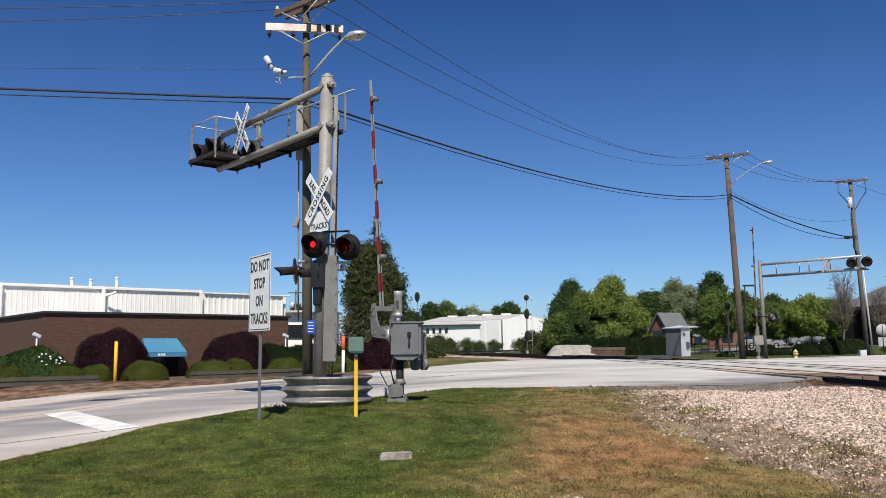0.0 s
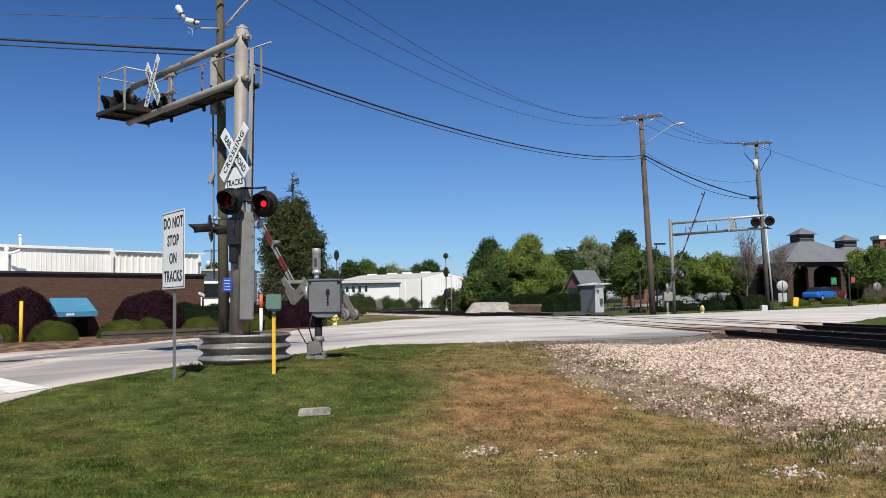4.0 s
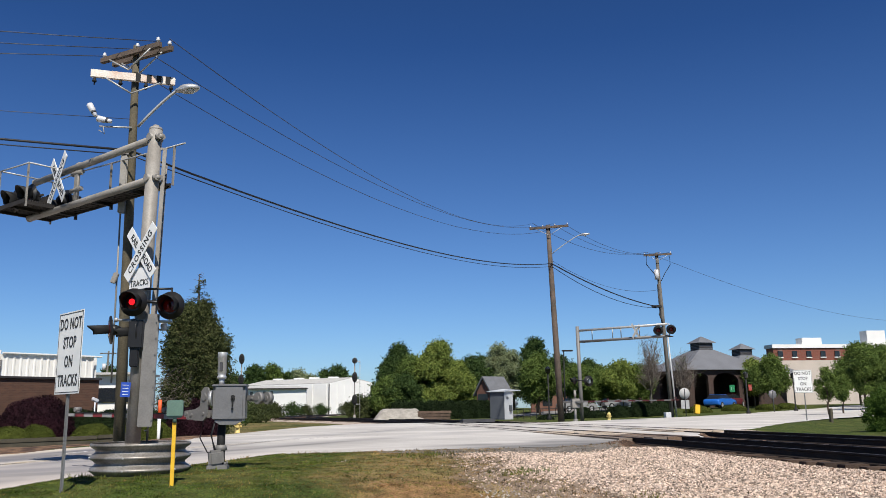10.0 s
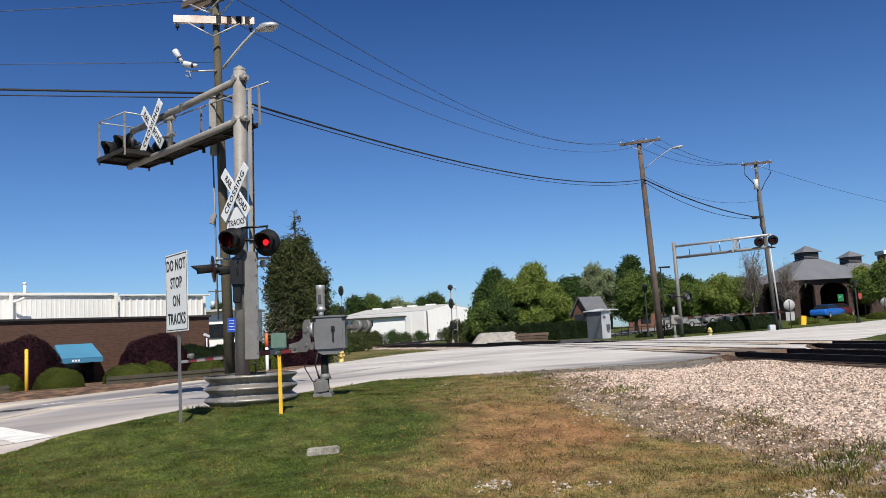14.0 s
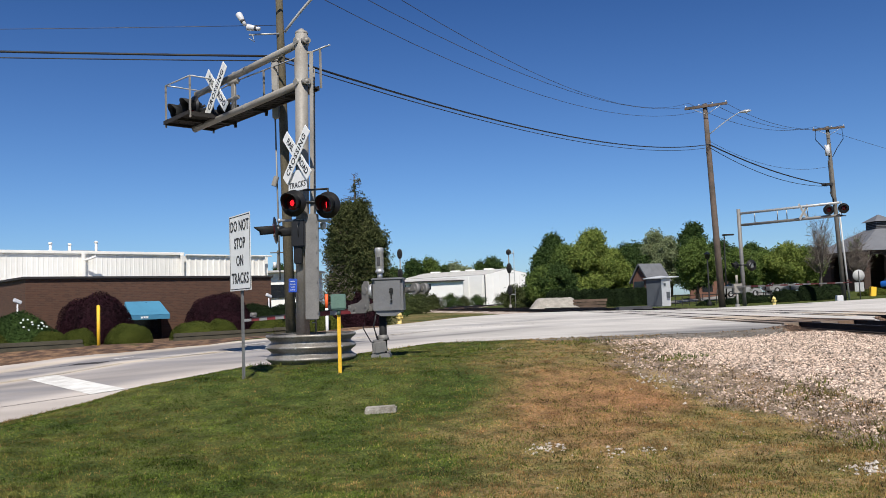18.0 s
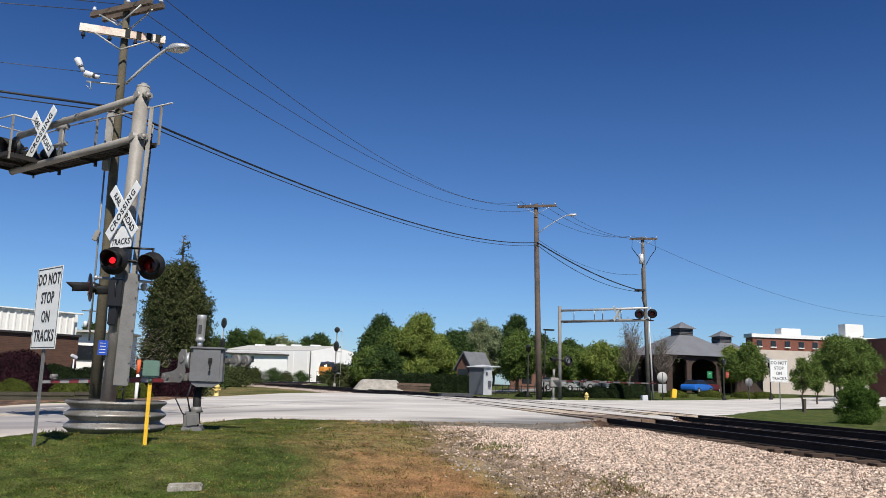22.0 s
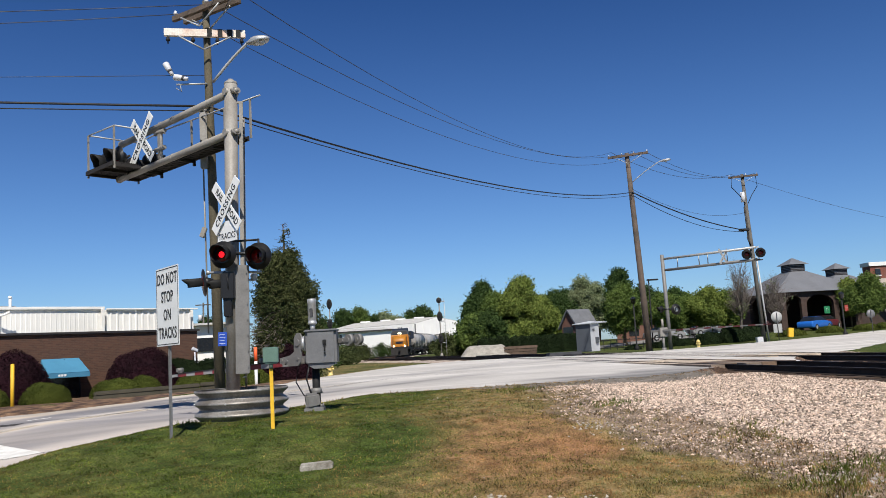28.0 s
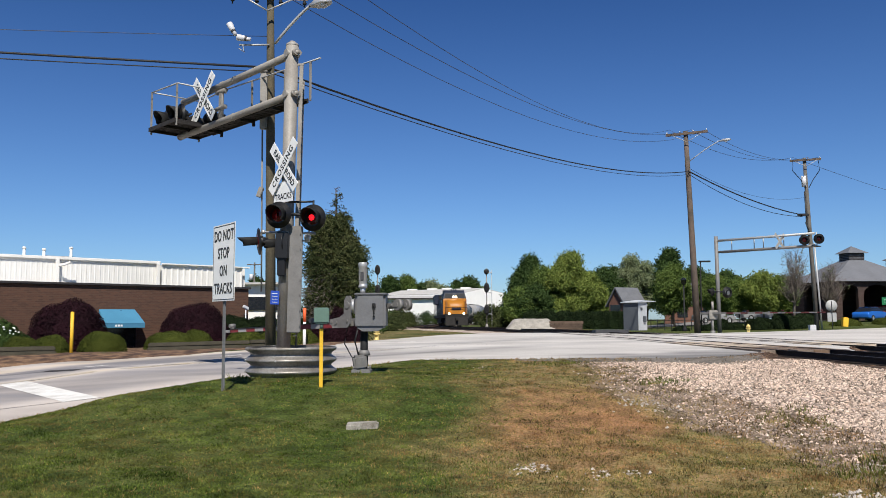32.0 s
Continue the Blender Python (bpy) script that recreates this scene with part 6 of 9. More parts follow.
rng = random.Random(5)
ev = thing("evergreen_tree", (-6.9, 40.5, 0.5), "tall dense dark evergreen with a spindly top", "tree")
bm = bmesh.new()
tube(bm, [(-6.9, 40.5, 0.3), (-6.85, 40.5, 4), (-6.95, 40.5, 8.2)], [0.2, 0.12, 0.02], 7)
for k in range(40):
    z = 6.3 + 1.9 * rng.random()
    a, ln = rng.random() * 6.28, 0.75 * (8.4 - z) / 2.1 + 0.1
    tube(bm, [(-6.92, 40.5, z), (-6.92 + ln * math.cos(a), 40.5 + ln * math.sin(a), z + 0.1)], [0.015, 0.006], 3)
for k in range(420):
    a, z = rng.uniform(2.0, 5.4), rng.uniform(0.7, 5.0)
    d = Vector((math.cos(a), math.sin(a), rng.uniform(0.1, 0.9)))
    p = Vector((-6.9, 40.5, z)) + d * 0.6
    tube(bm, [p, p + d * rng.uniform(0.7, 1.3) * (1 - 0.07 * z)], [0.012, 0.005], 3)
part("trunk", bm, M["bark"], ev)
bm = bmesh.new()
for k in range(700):
    a, z = rng.uniform(2.4, 4.9), 0.6 + 4.6 * rng.random() ** 1.2
    reach = 2.0 * (1 - max(0, z - 2.4) / 4.6)
    d = Vector((math.cos(a), math.sin(a), rng.uniform(-0.2, 0.5)))
    p = Vector((-6.9, 40.5, z)) + d * reach * rng.uniform(0.55, 0.85)
    q = p + d * reach * rng.uniform(0.12, 0.3) + UP * rng.uniform(-0.35, 0.1)
    tube(bm, [p, (p + q) / 2 + UP * 0.05, q], [0.016, 0.012, 0.004], 3)
tagged(part("dead_wood", bm, M["twig"], ev), "grey-brown dead twigs", kind="stuff")
bl = []
for k in range(150):
    t = (k + rng.random()) / 150
    z = 0.8 + 5.7 * t
    rad = 1.42 * math.sqrt(max(0.03, 1 - max(0, (z - 3.5) / 3.35) ** 2))
    a = rng.random() * 6.283
    rad *= 0.8 + 0.4 * rng.random()
    bl.append((rad * 0.72 * math.cos(a), rad * 0.72 * math.sin(a), z - 0.5, 0.2 + 0.24 * rad, 0.4 + 0.2 * rad))
for k in range(9):
    z = 6.2 + 0.2 * k
    a = k * 2.4
    bl.append((0.2 * math.cos(a), 0.2 * math.sin(a), z - 0.5, 0.16, 0.08))
me = crown_mesh("crown", bl, 150000, 0.05, M["leaf_pine"], 5, 0.35, 2.4, 0.1, 0.15)
c = new("crown", me)
c.parent = ev

# low white building glimpsed between the brick wall and the pole
ww = thing("white_workshop", (-22, 82, 0.6), "low white workshop with a dark strip of windows", "building")
bm = bmesh.new()
box(bm, (-23, 83, 2.9), (9, 6, 4.6))
part("wall", bm, M["metal_white"], ww)
bm = bmesh.new()
box(bm, (-23, 79.95, 3.3), (8.6, 0.2, 1.3))
part("window_strip", bm, M["glass_dark"], ww)
bm = bmesh.new()
box(bm, (-23, 82.8, 5.25), (9.6, 7.2, 0.2))
part("roof", bm, M["roof_flat"], ww)


# ---- beyond the tracks: far shed, signals, pile, cabin ----
def at9(px, Y):
    """The x of a place Y metres ahead that lies so far right of the axis."""
    return (px - 784) / 1455 * Y


M["shed_white"] = mat("clean white sheet metal", (0.78, 0.77, 0.745), 0.6, 0, 0.05, 0.5, 10, 0.03)
far_shed = thing("white_shed", (-10, 245, 0.6), "wide white metal shed with a low grey gable roof", "building")
SH_C, SH_R, SH_L, SH_P = Vector((-3.6, 230, 0)), Vector((8.5, 238, 0)), Vector((-28.6, 247, 0)), Vector((2.5, 234.0, 0))
SH_BACK = SH_L - SH_C
bm = bmesh.new()
plate(bm, [SH_C, SH_R, SH_R + UP * 9.2, SH_P + UP * 10.5, SH_C + UP * 9.0], 0.3)
part("gable_wall", bm, M["shed_white"], far_shed, "white sheet-metal gable wall")
bm = bmesh.new()
plate(bm, [SH_L, SH_C, SH_C + UP * 9.0, SH_L + UP * 9.0], 0.3)
part("side_wall", bm, M["shed_white"], far_shed, "white sheet-metal side wall")
bm = bmesh.new()
plate(bm, [SH_C + UP * 9.05, SH_P + UP * 10.6, SH_P + SH_BACK + UP * 10.6, SH_L + UP * 9.05], 0.25)
plate(bm, [SH_R + UP * 9.25, SH_P + UP * 10.6, SH_P + SH_BACK + UP * 10.6, SH_R + SH_BACK + UP * 9.25], 0.25)
part("roof", bm, M["roof_flat"], far_shed, "pale grey low gable roof")
for k in range(7):
    for a, b in ((SH_C, SH_R), (SH_C, SH_L)):
        bm = bmesh.new()
        q = a.lerp(b, 0.03 + 0.94 * k / 6)
        box(bm, q + Vector((0, -0.35, 4.6)), (0.14, 0.12, 8.2))
        part("wall_rib", bm, M["shed_white"], far_shed)
bm = bmesh.new()
rod(bm, SH_C + Vector((0, -0.4, 0.5)), SH_C + Vector((0, -0.4, 8.9)), 0.16, None, 8)
part("downpipe", bm, M["greydark"], far_shed, "dark corner downpipe")
for t in (0.2, 0.42, 0.6, 0.85):
    bm = bmesh.new()
    box(bm, SH_P + SH_BACK * t + UP * 10.8, (3.0, 1.2, 0.5), None, 0.1)
    part("roof_vent", bm, M["shed_white"], far_shed)
low_wing = thing("office_wing", (-17, 218, 0.6), "low white wing with dark windows and a grey roof", "building")
W0, W1 = Vector((-26.5, 222, 0)), Vector((-9.1, 215, 0))
bm = bmesh.new()
plate(bm, [W0 + UP * 0.5, W1 + UP * 0.5, W1 + UP * 7.2, W0 + UP * 7.4], 0.3)
part("wall", bm, M["shed_white"], low_wing)
bm = bmesh.new()
plate(bm, [W0 + Vector((-0.5, -0.8, 7.55)), W1 + Vector((0.4, -0.8, 7.35)), W1 + Vector((-3, 14, 8.3)), W0 + Vector((-4, 14, 8.5))], 0.18)
part("roof", bm, M["roof_flat"], low_wing, "pale low roof")
bm = bmesh.new()
plate(bm, [W0 + Vector((-0.5, -0.95, 7.3)), W1 + Vector((0.4, -0.95, 7.1)), W1 + Vector((0.4, -0.95, 7.42)), W0 + Vector((-0.5, -0.95, 7.62))], 0.1)
part("fascia", bm, M["trim_dark"], low_wing, "dark roof edge")
for k in range(5):
    bm = bmesh.new()
    p = W0.lerp(W1, 0.08 + 0.1 * k)
    box(bm, p + Vector((0, -0.25, 6.0)), (0.75, 0.12, 1.5))
    part("window", bm, M["glass_dark"], low_wing)


def block_signal(at, heads, h, label, frame_side=True):
    x, y, z = at
    ob = thing("track_signal", at, label, "railway signal", "track signals")
    bm = bmesh.new()
    rod(bm, (x, y, z - 0.3), (x, y, z + h), 0.07, None, 8)
    rod(bm, (x, y, z - 0.3), (x, y, z + 0.35), 0.22, 0.14, 8)
    part("mast", bm, M["steel"], ob)
    for hz, n in heads:
        bm = bmesh.new()
        tall = 0.34 if n == 1 else 0.62
        rim = [(0.02, 0.0), (0.31, 0.0), (0.33, 0.02), (0.31, 0.05), (0.02, 0.06)]
        lathe(bm, (0, 0, 0), rim, 20, (0, -1, 0))
        for v in bm.verts:
            v.co = Vector((x + v.co.x, y - 0.16 + v.co.y, z + hz + v.co.z * tall / 0.33))
        head = part("signal_head", bm, M["blackmatte"], ob, "black oval signal head")
        bm = bmesh.new()
        box(bm, (x, y - 0.06, z + hz), (0.3, 0.16, tall * 1.5), None, 0.05)
        part("lamp_case", bm, M["black"], head)
        for k in range(n):
            bm = bmesh.new()
            zz = z + hz + (k - (n - 1) / 2) * 0.3
            tube(bm, [(x, y - 0.2, zz), (x, y - 0.45, zz - 0.03)], 0.11, 10)
            part("hood", bm, M["blackmatte"], head)
    if frame_side:
        for dx in (0.62,):
            bm = bmesh.new()
            rod(bm, (x + dx, y, z), (x + dx, y, z + h - 0.2), 0.03, None, 6)
            part("ladder_rail", bm, M["steel_light"], ob)
        for k in range(18):
            bm = bmesh.new()
            rod(bm, (x + 0.5, y, z + 0.4 + k * 0.36), (x + 0.74, y, z + 0.4 + k * 0.36), 0.014, None, 5)
            part("rung", bm, M["steel_light"], ob)
        bm = bmesh.new()
        for hz in (1.6, h - 2.9, h - 0.5):
            rod(bm, (x, y, z + hz), (x + 0.66, y, z + hz), 0.025, None, 5)
            box(bm, (x + 0.4, y, z + hz - 0.05), (0.5, 0.5, 0.03))
        part("platform", bm, M["steel_light"], ob)
    return ob


block_signal((at9(805, 100), 100, 0.75), ((6.7, 1), (4.75, 3), (2.1, 3)), 7.1, "tall railway signal with black heads and a ladder")
block_signal((at9(612, 100), 100, 0.75), ((7.0, 3), (4.6, 3)), 7.6, "railway signal with black heads among the bushes", False)

M["pile"] = mat("pale crushed stone", (0.34, 0.315, 0.275), 0.95, 0, 0.3, 2, 25, 0.6)
bm = bmesh.new()
n, rows = 26, []
for i in range(n + 1):
    row = []
    for j in range(13):
        u, w = i / n, j / 12
        h = min(1, math.sin(math.pi * u) * 1.9, 1.0) * math.sin(math.pi * w) ** 0.8
        row.append(bm.verts.new((2.9 + 5.3 * u, 80 + 4.0 * w, 0.55 + 1.16 * h + 0.025 * random.uniform(-1, 1) * h)))
    rows.append(row)
for a, b in zip(rows, rows[1:]):
    for j in range(12):
        bm.faces.new((a[j], b[j], b[j + 1], a[j + 1]))
solo("stone_heap", bm, M["pile"], (5.5, 82, 0.55), "heap of pale crushed stone beside the track", "stone heap")
M["old_tie"] = mat("old brown tie", (0.13, 0.09, 0.065), 0.95, 0, 0.35, 2, 25, 0.4, rand=0.3)
for k in range(14):
    bm = bmesh.new()
    lay, i = divmod(k, 5)
    box(bm, (7.4 + 0.05 * lay + random.uniform(-0.1, 0.1) + 1.35, 80.5 + 0.32 * i, 0.74 + 0.29 * lay), (3.1 + random.uniform(-0.2, 0.2), 0.26, 0.26), pose(0, 0, 0, 0, 0, random.uniform(-3, 3)), 0.02)
    solo("old_tie", bm, M["old_tie"], (8.9, 80.5 + 0.32 * i, 0.6), "old brown railway tie in a stack", "timber", "stacked old ties")

M["cab_dark"] = mat("grey painted metal", (0.085, 0.095, 0.107), 0.6, 0.1, 0.1, 2, 30, 0.03)
M["cab_light"] = mat("pale grey painted metal", (0.52, 0.54, 0.56), 0.6, 0.1, 0.1, 2, 30, 0.03)
cab = thing("equipment_cabin", (10.75, 56, 0.62), "small grey metal equipment cabin with a pale sloping roof", "cabin")
ct = pose(0, 0, 0, 0, 0, 48)
bm = bmesh.new()
box(bm, (10.75, 56, 1.8), (1.1, 1.15, 1.9), ct, 0.02)
part("body", bm, M["cab_light"], cab)
# dark grey panel over the whole left face, with a small raised plate
bm = bmesh.new()
box(bm, Vector((10.75, 56, 1.8)) + ct @ Vector((-0.565, 0, 0)), (0.03, 1.12, 1.84), ct, 0.005)
box(bm, Vector((10.75, 56, 1.8)) + ct @ Vector((-0.58, -0.3, 0)), (0.03, 0.05, 0.16), ct)
part("door", bm, M["cab_dark"], cab, "dark grey panel over the left face")
bm = bmesh.new()
box(bm, Vector((10.75, 56, 1.6)) + ct @ Vector((0.15, -0.62, 0)), (0.3, 0.14, 0.4), ct, 0.02)
part("meter_box", bm, M["cab_dark"], cab)
bm = bmesh.new()
box(bm, Vector((10.75, 56, 2.3)) + ct @ Vector((-0.2, -0.6, 0)), (0.2, 0.06, 0.16), ct, 0.01)
part("vent", bm, M["cab_dark"], cab)
bm = bmesh.new()
plate(bm, [Vector((10.75, 56, 0)) + ct @ Vector(p) for p in ((-0.75, -0.7, 2.72), (1.5, -0.7, 2.8), (1.5, 0.7, 2.8), (-0.75, 0.7, 2.72))], 0.05)
plate(bm, [Vector((10.75, 56, 0)) + ct @ Vector(p) for p in ((-0.75, -0.7, 2.72), (1.5, -0.7, 2.8), (0.2, 0, 2.88))], 0.04)
plate(bm, [Vector((10.75, 56, 0)) + ct @ Vector(p) for p in ((-0.75, -0.7, 2.72), (-0.75, 0.7, 2.72), (0.2, 0, 2.88))], 0.04)
part("roof", bm, M["cab_light"], cab, "pale roof with an overhang")
bm = bmesh.new()
box(bm, (9.1, 56.3, 0.78), (2.2, 1.6, 0.25), None, 0.02)
part("plinth", bm, M["greydark"], cab, "dark plinth")

# house with grey roof, further roofs
M["shingle"] = mat("grey shingles", (0.14, 0.145, 0.16), 0.9, 0, 0.2, 1.5, 14, 0.3)


def gabled(name, c, ln, wd, wall_h, roof_h, turn, wallm, label, openings=()):
    """A plain gabled house: walls, roof slabs with overhang, openings (side, along, z, w, h)."""
    c = Vector(c)
    t = pose(0, 0, 0, 0, 0, turn)
    ob = thing(name, c, label, "house")

    def q(x, y, z):
        return c + t @ Vector((x, y, z))
    bm = bmesh.new()
    for sy in (-1, 1):
        plate(bm, [q(-ln / 2, sy * wd / 2, 0), q(ln / 2, sy * wd / 2, 0), q(ln / 2, sy * wd / 2, wall_h), q(-ln / 2, sy * wd / 2, wall_h)], 0.2)
    for sx in (-1, 1):
        plate(bm, [q(sx * ln / 2, -wd / 2, 0), q(sx * ln / 2, wd / 2, 0), q(sx * ln / 2, wd / 2, wall_h), q(sx * ln / 2, 0, wall_h + roof_h), q(sx * ln / 2, -wd / 2, wall_h)], 0.2)
    part("wall", bm, wallm, ob)
    for sy in (-1, 1):
        bm = bmesh.new()
        k = 0.35 * roof_h / (wd / 2)
        plate(bm, [q(-ln / 2 - 0.35, sy * (wd / 2 + 0.35), wall_h - k + 0.1), q(ln / 2 + 0.35, sy * (wd / 2 + 0.35), wall_h - k + 0.1), q(ln / 2 + 0.35, 0, wall_h + roof_h + 0.1), q(-ln / 2 - 0.35, 0, wall_h + roof_h + 0.1)], 0.14)
        part("roof", bm, M["shingle"], ob, "grey shingle roof")
    for side, al, z, w, h in openings:
        bm = bmesh.new()
        if side == "x":
            box(bm, q(-ln / 2 - 0.06, al, z), (0.14, w, h), t)
        else:
            box(bm, q(al, -wd / 2 - 0.06, z), (w, 0.14, h), t)
        part("opening", bm, M["glass_dark"], ob, "dark doorway")
    return ob


M["brick_far"] = mat("red-brown brick", (0.17, 0.085, 0.06), 0.9, 0, 0.2, 2, 20, 0.2)
gabled("brick_house", (16.4, 90, 1.0), 2.5, 2.4, 2.35, 1.55, 32, M["brick_far"], "small brick shelter with a grey gabled roof", (("x", 0.2, 1.1, 1.6, 2.1),))
gabled("far_house", (27.5, 104, 1.0), 7.0, 5.0, 2.6, 2.3, -15, M["brick_far"], "low house with a grey shingle roof behind trees", (("y", -1.5, 1.5, 1.2, 1.4), ("y", 1.5, 1.5, 1.2, 1.4)))

# hedges and fence
bm = None
for k in range(7):
    bush((5.9 + 1.6 * k, 84 + 0.3 * k, 0.6), 1.15, 0.9, 2.0, M["leaf_hedge"], 80 + k, "dense dark green hedge shrub", 1500, 0.16, 0.35, "far hedge", 0.05, "hedge_shrub")
fence = thing("iron_fence", (17, 72, 0.6), "low black iron fence along the verge", "fence")
for k in range(26):
    bm = bmesh.new()
    box(bm, (15.0 + k * 0.62, 74 + 0.1 * k, 1.05), (0.05, 0.05, 1.1))
    part("picket", bm, M["blackmatte"], fence)
for z in (0.8, 1.5):
    bm = bmesh.new()
    tube(bm, [(15.0, 74, z), (30.6, 76.6, z)], 0.03, 4)
    part("fence_rail", bm, M["blackmatte"], fence)
for k, (x, y, r, h) in enumerate(((20.3, 72, 0.9, 0.8), (22.5, 73, 1.0, 0.9), (25.5, 72.5, 1.3, 1.3), (27.0, 72, 1.3, 1.5), (28.5, 73, 1.2, 1.2), (17.5, 71, 0.7, 0.6), (24, 71, 1.1, 1.5), (21.6, 74, 1.0, 1.3), (26.3, 71.5, 1.2, 1.9), (29.3, 75, 1.2, 1.8))):
    bush((x, y, gz(x, y)), r, r * 0.8, h * 0.75, M["leaf_hedge"], 90 + k, "low dark shrub in the station planting", 1200, 0.13, 0.05, "station shrubs", 0.15)
M["car_park"] = mat("pale car-park asphalt", (0.24, 0.23, 0.22), 0.9, 0, 0.15, 0.4, 20, 0.1)
bm = bmesh.new()
rows = [[bm.verts.new((15 + 2.2 * i + 0.02 * j, 88 + 1.6 * j, gz(15 + 2.2 * i + 0.02 * j, 88 + 1.6 * j) + 0.06)) for i in range(11)] for j in range(9)]
for a, b in zip(rows, rows[1:]):
    for i in range(10):
        bm.faces.new((a[i], a[i + 1], b[i + 1], b[i]))
solo("car_park", bm, M["car_park"], (26, 94, 1.2), "pale asphalt car park behind the fence", "road", kind="structure")
hydrant((20.2, 62, gz(20.2, 62)), "yellow fire hydrant by the far signal")

# trees, near to far
TREES = [  # screen-bearing, distance, height, radius, leaf, count, leaf size, taper, seed
    (874, 112, 8.2, 3.0, "leaf_dark", 4200, 0.42, 0.2, 1), (884, 116, 10.6, 2.3, "leaf_dark", 3000, 0.42, 0.25, 2),
    (905, 108, 8.0, 3.3, "leaf_pear", 4600, 0.38, 0.2, 3), (952, 106, 9.9, 3.3, "leaf_lime", 5200, 0.36, 0.3, 4),
    (986, 108, 7.0, 2.6, "leaf_lime", 3600, 0.36, 0.2, 5), (888, 102, 5.2, 2.6, "leaf_dark", 2600, 0.36, 0.1, 6),
    (866, 102, 4.8, 2.0, "leaf_pear", 2400, 0.36, 0.1, 7), (1010, 128, 9.0, 3.6, "leaf_dark", 3200, 0.45, 0.3, 8),
    (1058, 138, 11.6, 3.4, "leaf_pale", 2300, 0.36, 0.3, 9), (1085, 134, 10.0, 3.0, "leaf_pale", 2000, 0.36, 0.3, 10),
    (1128, 96, 9.2, 1.9, "leaf_dark", 3600, 0.34, 0.25, 11), (1132, 88, 6.6, 2.0, "leaf_pear", 3000, 0.3, 0.3, 12),
    (1170, 122, 7.9, 3.0, "leaf_dark", 3000, 0.42, 0.3, 13), (1225, 112, 6.4, 2.6, "leaf_dark", 2800, 0.4, 0.4, 14),
    (1205, 84, 5.0, 2.0, "leaf_pear", 2600, 0.26, 0.2, 15), (1245, 86, 4.4, 1.9, "leaf_pear", 2400, 0.26, 0.2, 16),
    (1285, 84, 5.2, 2.2, "leaf_lime", 2800, 0.26, 0.25, 17), (1315, 88, 4.8, 2.0, "leaf_pear", 2400, 0.26, 0.2, 18),
    (1030, 150, 10.0, 4.0, "leaf_dark", 3000, 0.5, 0.3, 19), (1190, 150, 7.8, 4.0, "leaf_dark", 2600, 0.5, 0.3, 20),
    (1265, 140, 6.2, 4.0, "leaf_dark", 2600, 0.5, 0.3, 21), (1330, 130, 6.0, 4.0, "leaf_pear", 2400, 0.5, 0.3, 22),
]
for px, Y, h, r, lf, cnt, ls, tp, sd in TREES:
    r, h = r * 1.08, h * 0.95
    x = at9(px, Y)
    tree((x, Y, gz(x, Y)), h, r, M[lf], sd, {"leaf_dark": "full dark green tree beyond the tracks", "leaf_pear": "mid-green spring tree beyond the tracks", "leaf_lime": "bright lime-green spring tree beyond the tracks", "leaf_pale": "half-leafed pale spring tree far off"}[lf],
         int(cnt * 1.7), ls * 0.92, 0.3 if Y < 90 else 0.1 if Y < 112 else 0.16, tp, 30, 0.35, 0.46, group="trees beyond the tracks")
for px, Y, h, r, sd in ((1340, 82, 7.6, 2.3, 41), (1402, 88, 6.2, 2.2, 42)):
    x = at9(px, Y)
    tree((x, Y, gz(x, Y)), h, r, M["leaf_pale"], sd, "nearly bare grey-twigged tree by the station", 150, 0.1, 0.25, 0.2, 14, 0.4, 0.5, group="bare trees", bare=True, limbs=13)
# distant wood behind the white shed
for k, (px, h, r, lf) in enumerate(((602, 15, 7, "leaf_dark"), (635, 17, 6.5, "leaf_dark"), (662, 18, 5.5, "leaf_pear"), (690, 15, 5, "leaf_dark"), (708, 15.5, 4.5, "leaf_pale"), (728, 14, 4.5, "leaf_pale"), (752, 16, 5, "leaf_dark"), (775, 17.5, 5.5, "leaf_dark"), (800, 13, 5, "leaf_pear"), (395, 21, 5.0, "leaf_dark"))):
    Y = 275 if k < 9 else 150
    if k == 9:
        h, r = 10.5, 2.3
    x = at9(px, Y)
    tree((x, Y, 0.6), h * 0.87, r, M[lf], 60 + k, "distant tree behind the white shed", 2200, 0.75 if k < 9 else 0.4, 0.2, 0.3, 14, 0.5, 0.45, group="distant trees")
# scrub along the track
M["leaf_scrub"] = leafmat("dull olive scrub leaves", (0.02, 0.03, 0.011), (0.085, 0.1, 0.035), 0.15)
for k, (px, Y, r, h) in enumerate(((625, 118, 2.0, 2.2), (650, 124, 1.6, 2.6), (668, 132, 1.8, 2.0), (700, 180, 2.2, 2.6), (640, 105, 2.0, 1.6), (602, 96, 2.4, 2.4), (590, 70, 1.8, 1.6), (620, 88, 2.2, 1.3), (815, 108, 1.7, 2.6), (832, 112, 1.8, 2.4), (795, 190, 2.5, 2.4), (720, 196, 2.4, 2.0), (745, 200, 2.2, 2.2), (838, 104, 1.5, 1.6))):
    x = at9(px, Y)
    tree((x, Y, gz(x, Y) - 0.1), h * 1.1, r * 1.15, M["leaf_scrub" if k % 3 else "leaf_dark"], 130 + k, "rough olive scrub bush along the track", 800, 0.26, 0.02, 0.25, 16, 0.3, 0.5, name="scrub_bush", group="trackside scrub", limbs=5)

